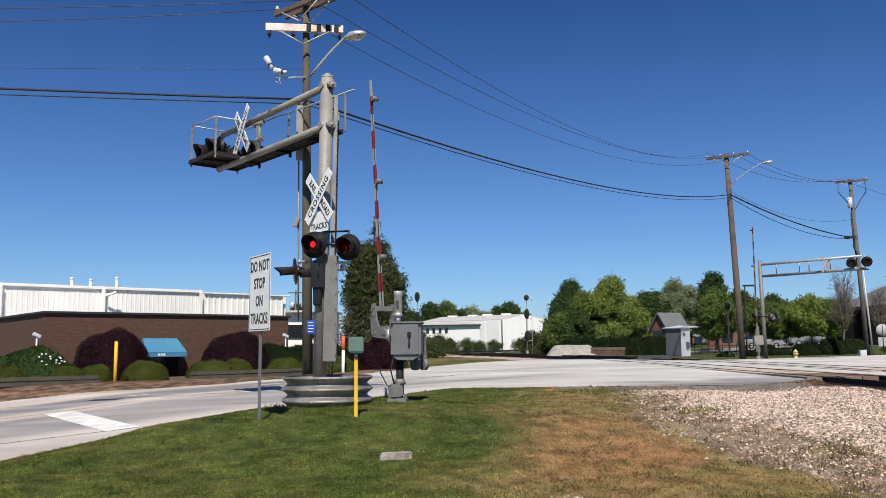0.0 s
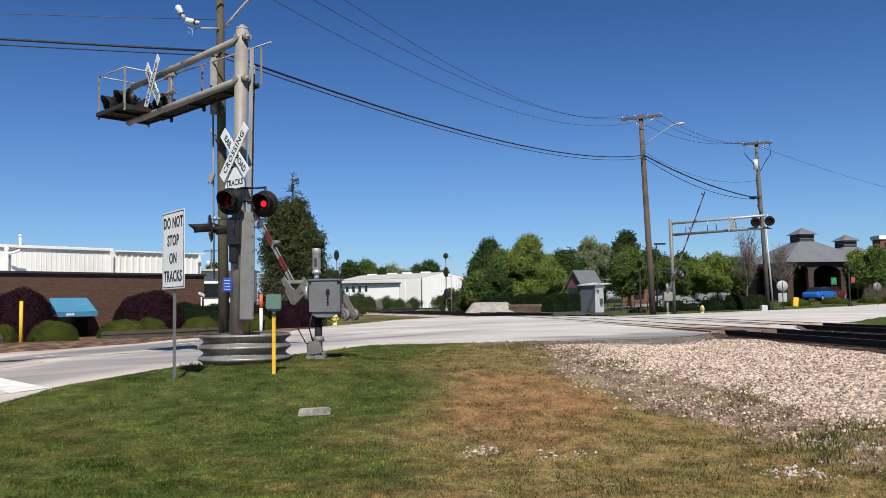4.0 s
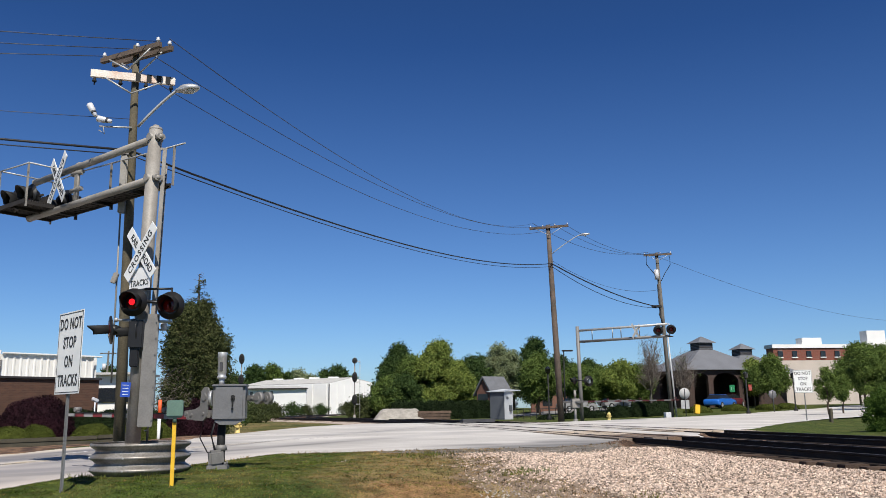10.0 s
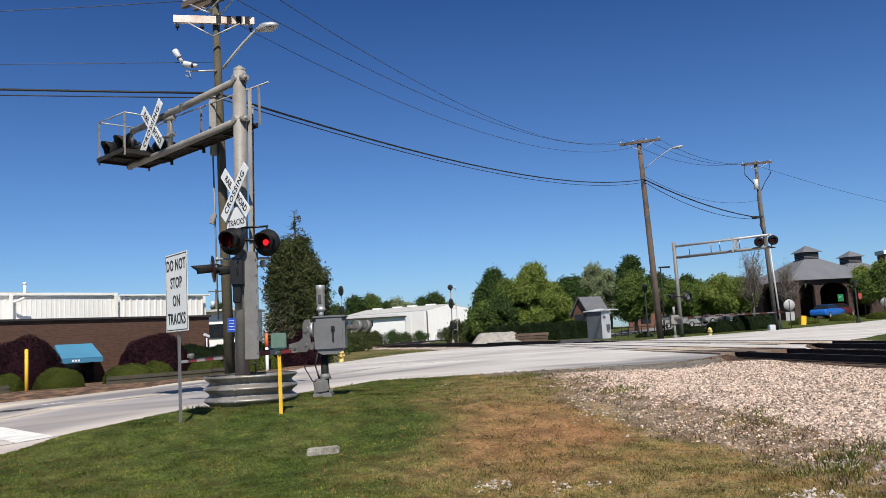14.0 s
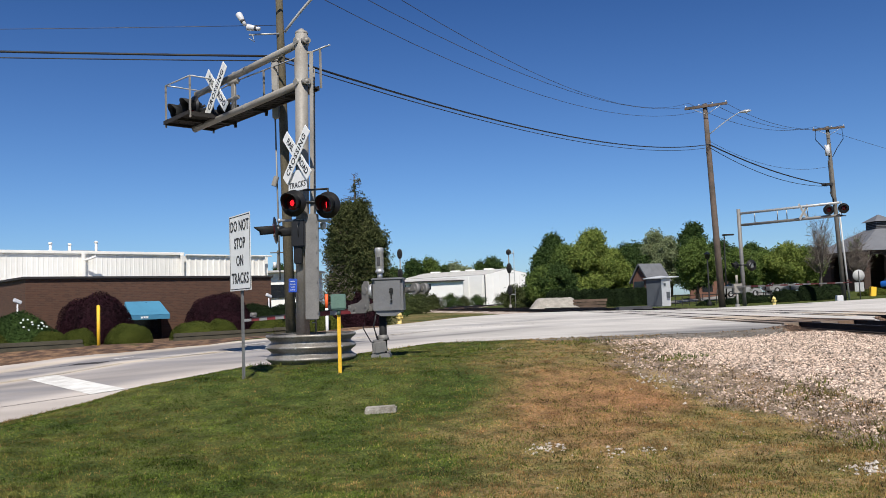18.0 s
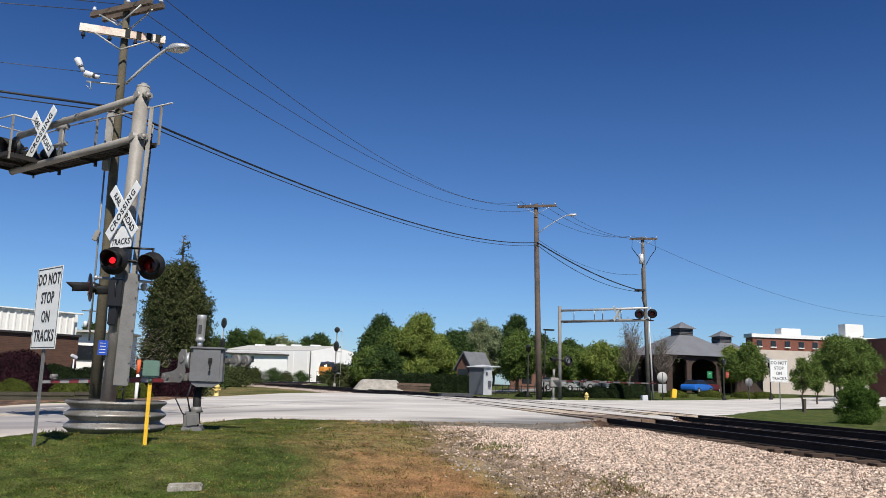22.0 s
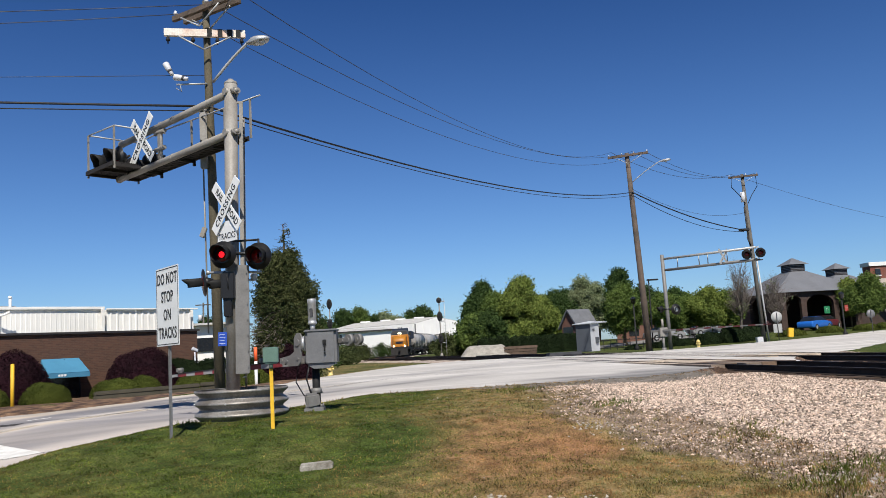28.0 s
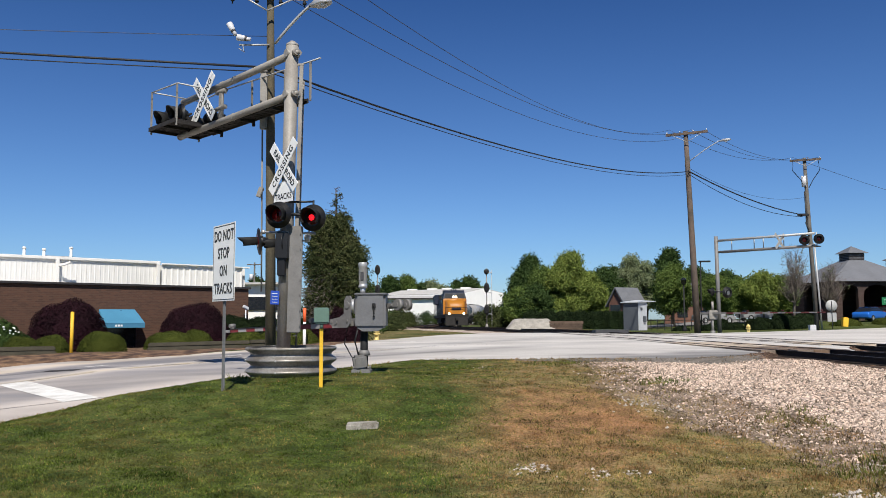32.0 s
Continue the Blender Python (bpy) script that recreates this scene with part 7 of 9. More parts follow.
# thin pole behind the brick building
far_pole = thing("utility_pole", (-29.8, 110, 0.5), "thin distant wooden pole with a short cross-arm", "utility pole", "utility poles")
bm = bmesh.new()
rod(bm, (-29.8, 110, 0.3), (-29.7, 110, 9.5), 0.16, 0.11, 8)
part("pole", bm, M["pole_grey"], far_pole)
bm = bmesh.new()
box(bm, (-29.7, 109.85, 9.2), (2.0, 0.12, 0.14), None, 0.01)
part("cross_arm", bm, M["pole_grey"], far_pole)
bm = bmesh.new()
rod(bm, (-30.1, 109.8, 7.1), (-30.1, 109.8, 7.9), 0.24, None, 10)
part("transformer", bm, M["porcelain"], far_pole, "pale can transformer")


# ---- far crossing signal ----
FM = Vector((15.75, 54.0, 0.75))
D3 = -L3
far_sig = thing("cantilever_signal", FM, "grey steel cantilever crossing signal across the tracks", "crossing signal")


def far_pt(s, w, z):
    return Vector((FM.x, FM.y, 0)) + D3 * s + R3 * w + UP * z


bm = bmesh.new()
rod(bm, FM - UP * 0.2, (FM.x - 0.05, FM.y, 6.95), 0.13, 0.12, 14)
part("mast", bm, M["casting"], far_sig)
# the lower pipe's shade is put into its darker grey
for z, mt, nm in ((6.66, "steel_light", "bright grey cantilever pipe"), (5.92, "casting", "cantilever pipe in a darker grey that carries its shade")):
    bm = bmesh.new()
    rod(bm, far_pt(0, 0, z), far_pt(6.3, 0, z), 0.078, None, 10)
    part("arm", bm, M[mt], far_sig, nm)
for s in (0.9, 2.4, 3.0, 4.3, 5.6, 6.3):
    bm = bmesh.new()
    rod(bm, far_pt(s, 0.25, 5.95), far_pt(s, 0.25, 6.75), 0.03, None, 6)
    part("railing_post", bm, M["steel_light"], far_sig)
bm = bmesh.new()
box(bm, far_pt(3.2, 0.3, 5.9), (6.4, 0.6, 0.05), frame_of(D3))
part("walkway", bm, M["grating"], far_sig)
bm = bmesh.new()
rod(bm, far_pt(-0.2, 0.5, 6.6), far_pt(-0.25, 0.5, 2.0), 0.03, None, 6)
part("ladder_rail", bm, M["steel_light"], far_sig)
for s, w in ((5.75, -0.2), (6.65, -0.3)):
    lamp_unit(far_pt(s, w, 6.28), (-0.25, -1, 0), far_sig, None, 0.3)
bm = bmesh.new()
blade(bm, far_pt(4.25, -0.2, 6.32), (0.55, -0.8, 0), -47, 1.25, 0.2, "RAILROAD")
blade(bm, far_pt(4.25, -0.2, 6.32), (0.55, -0.8, 0), 47, 1.25, 0.2, "CROSSING", 0.02)
part("crossbuck", bm, [M["steel_light"], M["steel"]], far_sig, "back of a grey crossbuck")
lamp, _ = lamp_unit(FM + Vector((0.5, -0.25, 2.55)), (0.3, -0.95, 0), far_sig, None, 0.36)
# sun glare on this lens is painted as a pale disc
M["lens_glare"] = mat("painted lens glare", (0.6, 0.62, 0.62), 0.15, 0, 0.1, 4, 30, 0)
bm = bmesh.new()
lathe(bm, FM + Vector((0.5, -0.32, 2.55)), [(0.001, 0.03), (0.1, 0.02), (0.17, 0)], 16, (0.3, -0.95, 0))
part("glare_disc", bm, M["lens_glare"], lamp, "pale disc painted as sun glare on the lens")
lamp_unit(FM + Vector((-0.35, 0.2, 2.6)), (-1, -0.2, 0), far_sig)
bm = bmesh.new()
rod(bm, FM + Vector((-0.4, -0.1, 2.6)), FM + Vector((0.55, -0.1, 2.6)), 0.04, None, 8)
part("lamp_bracket", bm, M["black"], far_sig)

FG = Vector((15.2, 53.6, 1.95))
far_gate = thing("gate_mechanism", (15.2, 53.6, gz(15.2, 53.6)), "grey crossing gate machine by the far signal", "crossing gate")
bm = bmesh.new()
rod(bm, (15.2, 53.6, 0.5), (15.2, 53.6, 1.6), 0.08, None, 10)
rod(bm, (15.2, 53.6, 0.5), (15.2, 53.6, 0.85), 0.2, 0.14, 10)
part("post", bm, M["casting"], far_gate)
bm = bmesh.new()
box(bm, (15.25, 53.7, 1.85), (0.55, 0.5, 0.62), None, 0.04)
part("machine_case", bm, M["steel"], far_gate)
bm = bmesh.new()
rod(bm, (15.25, 53.7, 2.15), (15.25, 53.7, 2.7), 0.08, None, 10)
part("bell", bm, M["steel"], far_gate)
bm = bmesh.new()
DX = frame_of(D3)
box(bm, FG + D3 * 0.2, (0.8, 0.3, 0.14), DX, 0.02)
box(bm, FG - D3 * 0.5, (0.7, 0.34, 0.16), DX, 0.03)
far_arm = part("gate_arm", bm, M["casting"], far_gate, "dark red and white gate arm", pivot=FG)
M["red_dark"] = mat("dull red tape", (0.09, 0.02, 0.02), 0.6, 0, 0.2, 4, 40, 0.02)
for k in range(14):
    a = 0.5 + 6.6 * k / 14
    bm = bmesh.new()
    box(bm, FG + D3 * (a + 0.235), (0.468, 0.03, 0.11 - 0.003 * k), DX)
    part("stripe", bm, M["red_dark"] if k % 2 else M["casting"], far_arm)
for s in (2.4, 4.6, 6.9):
    bm = bmesh.new()
    rod(bm, FG + D3 * s + UP * 0.12 - R3 * 0.1, FG + D3 * s + UP * 0.12 + R3 * 0.1, 0.04, None, 8)
    part("arm_lamp", bm, M["red_dark"], far_arm)

# ---- far sign, bush, bollard post ----
M["leaf_bush"] = leafmat("glossy bush leaves", (0.035, 0.07, 0.014), (0.1, 0.165, 0.03), 0.2)
stop_sign_board((24.52, 42.0, 2.79), (-0.45, -0.893, 0), (24.55, 42.0, gz(24.55, 42)))
bm = bmesh.new()
box(bm, (25.3, 41, 0.9), (0.16, 0.16, 0.9), pose(0, 0, 0, 3, 0, 10), 0.02)
solo("wooden_post", bm, M["timber"], (25.3, 41, 0.5), "short dark wooden post in the grass", "post")
tree((20.7, 30.0, gz(20.7, 30) - 0.1), 1.62, 0.86, M["leaf_bush"], 77, "round bright green bush beside the far road", 8000, 0.075, 0.02, 0.15, 22, 0.5, 0.5, name="large_bush", limbs=6)

# ---- station ----
# brick colour darkened to carry the shade of the deep eaves
M["depot_brick"] = brick_mat("shade-darkened brown brick", (0.062, 0.036, 0.028), (0.045, 0.028, 0.023), (0.07, 0.058, 0.048), 45.6, 0.4, 0.14)
M["depot_roof"] = mat("slate-grey standing roof", (0.16, 0.165, 0.18), 0.6, 0.1, 0.15, 0.6, 8, 0.1)
depot = thing("station_building", (43, 96, 1.2), "brick station with hipped slate-grey roofs and two cupolas", "building")


def hip(bm, c, half, z0, top_half, z1, t):
    a = [Vector(c) + t @ Vector((sx * half[0], sy * half[1], z0)) for sx, sy in ((-1, -1), (1, -1), (1, 1), (-1, 1))]
    b = [Vector(c) + t @ Vector((sx * top_half[0], sy * top_half[1], z1)) for sx, sy in ((-1, -1), (1, -1), (1, 1), (-1, 1))]
    va, vb = [bm.verts.new(p) for p in a], [bm.verts.new(p) for p in b]
    for i in range(4):
        j = (i + 1) % 4
        bm.faces.new((va[i], va[j], vb[j], vb[i]))
    bm.faces.new(vb)
    bm.faces.new(va[::-1])


dt = pose(0, 0, 0, 0, 0, 10)
for c, hw, cz in (((43.1, 95.5, 0), (5.7, 4.8), 1.0), ((54.0, 107, 0), (5.5, 5.0), 1.0)):
    bm = bmesh.new()
    hip(bm, c, hw, 5.6, (1.0, 1.0), 8.15, dt)
    roof = part("roof", bm, M["depot_roof"], depot, "slate-grey hipped roof")
    bm = bmesh.new()
    box(bm, (c[0], c[1], 8.55), (1.85, 1.85, 1.0), dt)
    part("cupola", bm, M["trim_dark"], roof, "dark louvred cupola")
    for k in range(4):
        bm = bmesh.new()
        box(bm, Vector((c[0], c[1], 8.3 + 0.18 * k)), (1.92, 1.92, 0.045), dt)
        part("louvre", bm, M["depot_roof"], roof)
    bm = bmesh.new()
    hip(bm, c, (1.28, 1.28), 8.98, (0.05, 0.05), 9.8, dt)
    part("cupola_roof", bm, M["depot_roof"], roof, "small pyramid roof")
bm = bmesh.new()
hip(bm, (48.5, 101.5, 0), (8.0, 4.2), 5.58, (6, 0.3), 7.5, pose(0, 0, 0, 0, 0, 46))
part("roof", bm, M["depot_roof"], depot)


def depot_wall(p, q, z0, z1, arches):
    """A brick wall from p to q pierced by arched openings (middle, width)."""
    p, q = Vector(p), Vector(q)
    d = (q - p).normalized()
    ln = (q - p).length
    bm = bmesh.new()
    edge = 0.0
    for mid, w in arches:
        plate(bm, [p + d * edge + UP * z0, p + d * (mid - w / 2) + UP * z0, p + d * (mid - w / 2) + UP * z1, p + d * edge + UP * z1], 0.4)
        spring = z1 - 0.35 - w / 2 * 0.6
        top = [p + d * (mid - w / 2 * math.cos(math.pi * k / 10)) + UP * (spring + 0.6 * w / 2 * math.sin(math.pi * k / 10)) for k in range(11)]
        plate(bm, [p + d * (mid - w / 2) + UP * z1] + top + [p + d * (mid + w / 2) + UP * z1], 0.4)
        edge = mid + w / 2
    plate(bm, [p + d * edge + UP * z0, q + UP * z0, q + UP * z1, p + d * edge + UP * z1], 0.4)
    part("wall", bm, M["depot_brick"], depot, "shade-darkened brown brick wall with arches")


ca, sa = math.cos(radians(10)), math.sin(radians(10))


def dq(x, y):
    return Vector((43.1 + x * ca - y * sa, 95.5 + x * sa + y * ca, 0))


depot_wall(dq(-5, -4.1), dq(5, -4.1), 0.9, 5.6, ((1.7, 1.9), (5.0, 3.4), (8.3, 1.9)))
depot_wall(dq(5, -4.1), dq(5, 4.1), 0.9, 5.6, ())
depot_wall(dq(-5, 4.1), dq(-5, -4.1), 0.9, 5.6, ((4.1, 3.0),))
bm = bmesh.new()
plate(bm, [dq(5, 1) + UP * 0.9, dq(18, 8) + UP * 0.9, dq(18, 8) + UP * 5.5, dq(5, 1) + UP * 5.5], 0.4)
plate(bm, [dq(-5, 4.1) + UP * 0.9, dq(5, 4.1) + UP * 0.9, dq(5, 4.1) + UP * 5.5, dq(-5, 4.1) + UP * 5.5], 0.4)
part("wall", bm, M["depot_brick"], depot)
M["green_sign"] = mat("green sign", (0.02, 0.2, 0.08), 0.5, 0, 0.1, 4, 30, 0)
bm = bmesh.new()
box(bm, dq(0.6, -4.5) + UP * 3.45, (0.7, 0.08, 0.8), dt, 0.01, 0)
box(bm, dq(0.6, -4.56) + UP * 3.45, (0.3, 0.04, 0.35), dt, 0.05, 1)
part("hanging_sign", bm, [M["green_sign"], M["white"]], depot, "green hanging sign with a pale emblem")


def car(at, turn, paint, label, ln=4.4, group="parked cars"):
    """A parked car: body, glasshouse, wheels, lamps."""
    t = Matrix.Translation(at) @ pose(0, 0, 0, 0, 0, turn)
    ob = thing("car", at, label, "car", group)
    w = 0.88
    prof = [(-2.2, 0.35), (-2.22, 0.75), (-2.1, 0.95), (-1.35, 1.02), (1.0, 1.0), (1.75, 0.9), (2.15, 0.72), (2.2, 0.4), (1.9, 0.28), (-1.9, 0.28)]
    bm = bmesh.new()
    for side in (0,):
        a = [bm.verts.new(t @ Vector((x * ln / 4.4, -w, z))) for x, z in prof]
        b = [bm.verts.new(t @ Vector((x * ln / 4.4, w, z))) for x, z in prof]
        bm.faces.new(a)
        bm.faces.new(b[::-1])
        for i in range(len(a)):
            j = (i + 1) % len(a)
            bm.faces.new((a[j], a[i], b[i], b[j]))
    bmesh.ops.recalc_face_normals(bm, faces=bm.faces)
    bmesh.ops.bevel(bm, geom=list(bm.edges), offset=0.1, segments=2, profile=0.6, affect="EDGES", clamp_overlap=True)
    body = part("body", bm, paint, ob, smooth=True)
    roof = [(-1.75, 1.0), (-1.1, 1.42), (0.15, 1.45), (1.05, 1.0)]
    bm = bmesh.new()
    a = [bm.verts.new(t @ Vector((x * ln / 4.4, -w * 0.9 if z < 1.2 else -w * 0.72, z))) for x, z in roof]
    b = [bm.verts.new(t @ Vector((x * ln / 4.4, w * 0.9 if z < 1.2 else w * 0.72, z))) for x, z in roof]
    bm.faces.new(a)
    bm.faces.new(b[::-1])
    for i in range(4):
        j = (i + 1) % 4
        bm.faces.new((a[j], a[i], b[i], b[j]))
    part("windows", bm, M["glass_dark"], ob, "dark car windows")
    bm = bmesh.new()
    plate(bm, [t @ Vector((x * ln / 4.4, y, 1.455)) for x, y in ((-1.15, -0.64), (0.2, -0.64), (0.2, 0.64), (-1.15, 0.64))], 0.03)
    part("roof_panel", bm, paint, ob)
    for sx in (-1.35, 1.4):
        for sy in (-1, 1):
            bm = bmesh.new()
            p = t @ Vector((sx * ln / 4.4, sy * 0.86, 0.32))
            dr = (t.to_3x3() @ Vector((0, sy, 0))).normalized()
            rod(bm, p - dr * 0.1, p + dr * 0.05, 0.32, None, 16, mi=0)
            rod(bm, p + dr * 0.05, p + dr * 0.06, 0.2, None, 12, mi=1)
            part("wheel", bm, [M["blackmatte"], M["aluminium"]], ob)
    for sy in (-0.6, 0.6):
        bm = bmesh.new()
        box(bm, t @ Vector((2.14 * ln / 4.4, sy, 0.68)), (0.1, 0.34, 0.14), t.to_3x3().to_4x4(), 0.03)
        part("headlight", bm, M["porcelain"], ob)
    return ob


M["car_blue"] = mat("bright blue car paint", (0.02, 0.15, 0.58), 0.3, 0.2, 0.05, 2, 20, 0, spec=0.6)
M["car_red"] = mat("dark red car paint", (0.13, 0.02, 0.025), 0.3, 0.2, 0.05, 2, 20, 0, spec=0.6)
M["car_white"] = mat("silver car paint", (0.24, 0.245, 0.25), 0.3, 0, 0.05, 2, 20, 0, spec=0.6)
car((41.2, 87.5, gz(41, 87.5) + 0.02), 38, M["car_blue"], "bright blue hatchback parked by the station", 4.4)
car((44.3, 91.5, gz(45, 91) + 0.02), 38, M["car_red"], "dark red car parked by the station", 4.3)
car((31.5, 93.0, gz(31.5, 93) + 0.02), 10, M["car_white"], "silver-white car parked behind shrubs", 4.4)
car((26.3, 92.0, gz(26, 92) + 0.02), 8, M["car_white"], "silver-white car parked behind shrubs", 4.4)


M["disc"] = mat("weathered pale sign back", (0.38, 0.38, 0.37), 0.6, 0, 0.1, 3, 30, 0.02)


def disc_sign(at, r, h, label, octa=False, low=None):
    x, y, z = at
    ob = thing("road_sign", at, label, "sign", "road sign backs")
    bm = bmesh.new()
    rod(bm, (x, y, z - 0.2), (x, y, z + h + r * 0.8), 0.035, None, 6)
    part("post", bm, M["greydark"], ob)
    bm = bmesh.new()
    n = 8 if octa else 28
    lathe(bm, (x, y + 0.06, z + h), [(0.01, 0.0), (r, 0.0), (r, 0.012), (0.01, 0.013)], n, (0, -1, 0))
    part("sign_face", bm, M["grey"] if octa else M["disc"], ob)
    if low:
        bm = bmesh.new()
        box(bm, (x, y + 0.05, z + h - r - 0.45), (0.75, 0.03, 0.75), None, 0.02)
        part("lower_plate", bm, M["steel_light"], ob)


disc_sign((28.9, 68.0, gz(28.9, 68)), 0.47, 1.95, "white round sign back with a lower plate on a post", False, True)
disc_sign((40.6, 75.0, gz(40.6, 75)), 0.42, 1.75, "grey eight-sided sign back on a post", True)
bm = bmesh.new()
box(bm, (29.0, 66, 1.3), (0.42, 0.4, 0.75), pose(0, 0, 0, 0, 6, 0), 0.03)
solo("yellow_pedestal", bm, M["yellow"], (29.0, 66, gz(29, 66)), "yellow plastic cable pedestal in the verge", "pedestal")


M["banner_red"] = mat("faded red banner cloth", (0.3, 0.05, 0.035), 0.8, 0, 0.15, 3, 30, 0.02)


def lamppost(at, h, label, banner=False):
    x, y, z = at
    ob = thing("lamp_post", at, label, "lamp post", "station lamp posts")
    bm = bmesh.new()
    lathe(bm, (x, y, z - 0.1), [(0.2, 0), (0.2, 0.3), (0.1, 0.45), (0.07, 0.6), (0.06, h)], 10)
    part("post", bm, M["blackmatte"], ob)
    bm = bmesh.new()
    lathe(bm, (x, y, z + h - 0.1), [(0.08, 0), (0.2, 0.05), (0.24, 0.4), (0.28, 0.42), (0.05, 0.62)], 8)
    part("lantern", bm, M["glass_dark"], ob)
    if banner:
        bm = bmesh.new()
        box(bm, (x + 0.35, y, z + h - 0.95), (0.32, 0.03, 0.55), None, 0.01, 0)
        box(bm, (x + 0.35, y - 0.02, z + h - 1.05), (0.28, 0.02, 0.25), None, 0.03, 1)
        part("banner", bm, [M["banner_red"], M["disc"]], ob, "dull red and white banner")


lamppost((36.5, 72, gz(36.5, 72)), 3.3, "black lamp post with a red and white banner", True)
lamppost((44.5, 78, gz(44.5, 78)), 3.3, "black lamp post by the road")
lamppost((at9(1149, 70), 70, gz(at9(1149, 70), 70)), 4.0, "black lamp post with a lantern by the fence")
bm = bmesh.new()
box(bm, (25.9, 64.6, gz(25.9, 64.6) + 0.25), (0.5, 0.35, 0.5), pose(0, 0, 0, 0, 0, 8), 0.03)
solo("utility_cabinet", bm, M["porcelain"], (25.9, 64.6, gz(25.9, 64.6)), "low white utility cabinet beside the pole", "cabinet")
# tall car-park light behind the brown pole
cp = thing("car_park_light", (20.3, 75, gz(20.3, 75)), "tall black car-park light with a flat head", "lamp post")
bm = bmesh.new()
rod(bm, (20.3, 75, 0.5), (20.4, 75, 6.75), 0.07, 0.05, 8)
part("post", bm, M["blackmatte"], cp)
bm = bmesh.new()
box(bm, (20.75, 75, 6.78), (1.0, 0.4, 0.14), None, 0.03)
part("lamp_head", bm, M["blackmatte"], cp)
for k, (x, y) in enumerate(((33.5, 76), (38.6, 79), (43.2, 81), (47, 84))):
    bush((x, y, gz(x, y)), 1.3, 1.0, 0.7, M["leaf_box"], 170 + k, "low clipped shrub by the station kerb", 1200, 0.1, 0.1, "station shrubs")

# ---- town beyond the road ----
M["town_white"] = mat("white painted parapet", (0.75, 0.74, 0.72), 0.7, 0, 0.08, 0.3, 10, 0.05)
M["cream"] = mat("cream stucco", (0.5, 0.43, 0.37), 0.85, 0, 0.1, 0.3, 10, 0.05)
hotel = thing("brick_block", (110, 172, 1.5), "long red-brick block with a white parapet and rows of windows", "building")
H0, H1 = Vector((92, 170, 0)), Vector((124, 170, 0))
bm = bmesh.new()
box(bm, (109.0, 171.5, 7.5), (32.0, 3, 12.2))
part("wall", bm, M["brick_red"], hotel)
bm = bmesh.new()
box(bm, (109.0, 171.5, 14.0), (32.6, 3.6, 0.8))
part("parapet", bm, M["town_white"], hotel, "white parapet")
bm = bmesh.new()
box(bm, (109.0, 169.8, 6.0), (31.8, 0.5, 9.8))
part("cream_wall", bm, M["cream"], hotel, "cream lower wall")
for k in range(9):
    bm = bmesh.new()
    box(bm, (94.5 + 3.3 * k, 169.9, 12.3), (1.1, 0.3, 1.3))
    part("window", bm, M["glass_dark"], hotel)
    bm = bmesh.new()
    box(bm, (94.5 + 3.3 * k, 169.85, 11.55), (1.3, 0.4, 0.2))
    part("window_sill", bm, M["town_white"], hotel)
for c, sz in (((102.3, 171.5, 15.1), (4.6, 2.6, 1.5)), ((117.6, 171.5, 15.9), (4.4, 2.6, 3.0))):
    bm = bmesh.new()
    box(bm, c, sz, None, 0.05)
    part("roof_house", bm, M["town_white"], hotel)
shop = thing("brick_shop", (86, 112, 1.4), "red-brick shop with a green awning band", "building")
bm = bmesh.new()
box(bm, (91.0, 114, 5.7), (15, 8, 9.2))
part("wall", bm, M["brick_red"], shop)
bm = bmesh.new()
box(bm, (91.0, 109.9, 4.2), (14.6, 0.5, 2.2))
part("awning_band", bm, M["green_sign"], shop, "dark green band")
bm = bmesh.new()
box(bm, (91.0, 109.95, 7.0), (14.8, 0.3, 2.6))
part("facade_band", bm, M["brick_far"], shop)
for px, Y, h, r, lf, sd in ((46.0, 85, 5.4, 2.5, "leaf_pear", 201), (50.5, 75, 5.7, 2.6, "leaf_pear", 202), (55.5, 80, 6.3, 2.6, "leaf_pear", 203), (36.9, 60, 3.7, 0.8, "leaf_pear", 204), (40.6, 64, 3.7, 0.8, "leaf_pear", 205), (47.5, 92, 5.0, 2.2, "leaf_lime", 206), (60, 90, 7.5, 3.5, "leaf_pear", 207), (66, 100, 7, 3.5, "leaf_pear", 208)):
    tree((px, Y, gz(px, Y)), h, r, M[lf], sd, "young spring-green street tree", 3400 if r > 2 else 1200, 0.26 if r > 2 else 0.16, 0.28, 0.3, 16, 0.5, 0.42, name="street_tree", group="street trees")


# ---- the train ----
M["loco_yellow"] = mat("golden yellow locomotive paint", (0.4, 0.155, 0.014), 0.45, 0, 0.12, 1.2, 20, 0.05)
M["loco_blue"] = mat("dark blue locomotive paint", (0.01, 0.016, 0.034), 0.6, 0, 0.15, 1.2, 20, 0.05)
M["bogie"] = mat("dirty black underframe", (0.02, 0.018, 0.016), 0.85, 0, 0.3, 2, 20, 0.2)
M["screen"] = mat("dark tinted windscreen", (0.01, 0.012, 0.016), 0.55, 0, 0.1, 3, 30, 0.0, spec=0.15)
M["headlamp"] = mat("lit headlamp", (1.0, 0.78, 0.45), 0.3, 0, 0, 4, 20, 0, emit=6.0)
M["hopper"] = mat("pale grey wagon paint", (0.36, 0.36, 0.37), 0.6, 0, 0.2, 0.6, 12, 0.05, col2=(0.26, 0.24, 0.22))


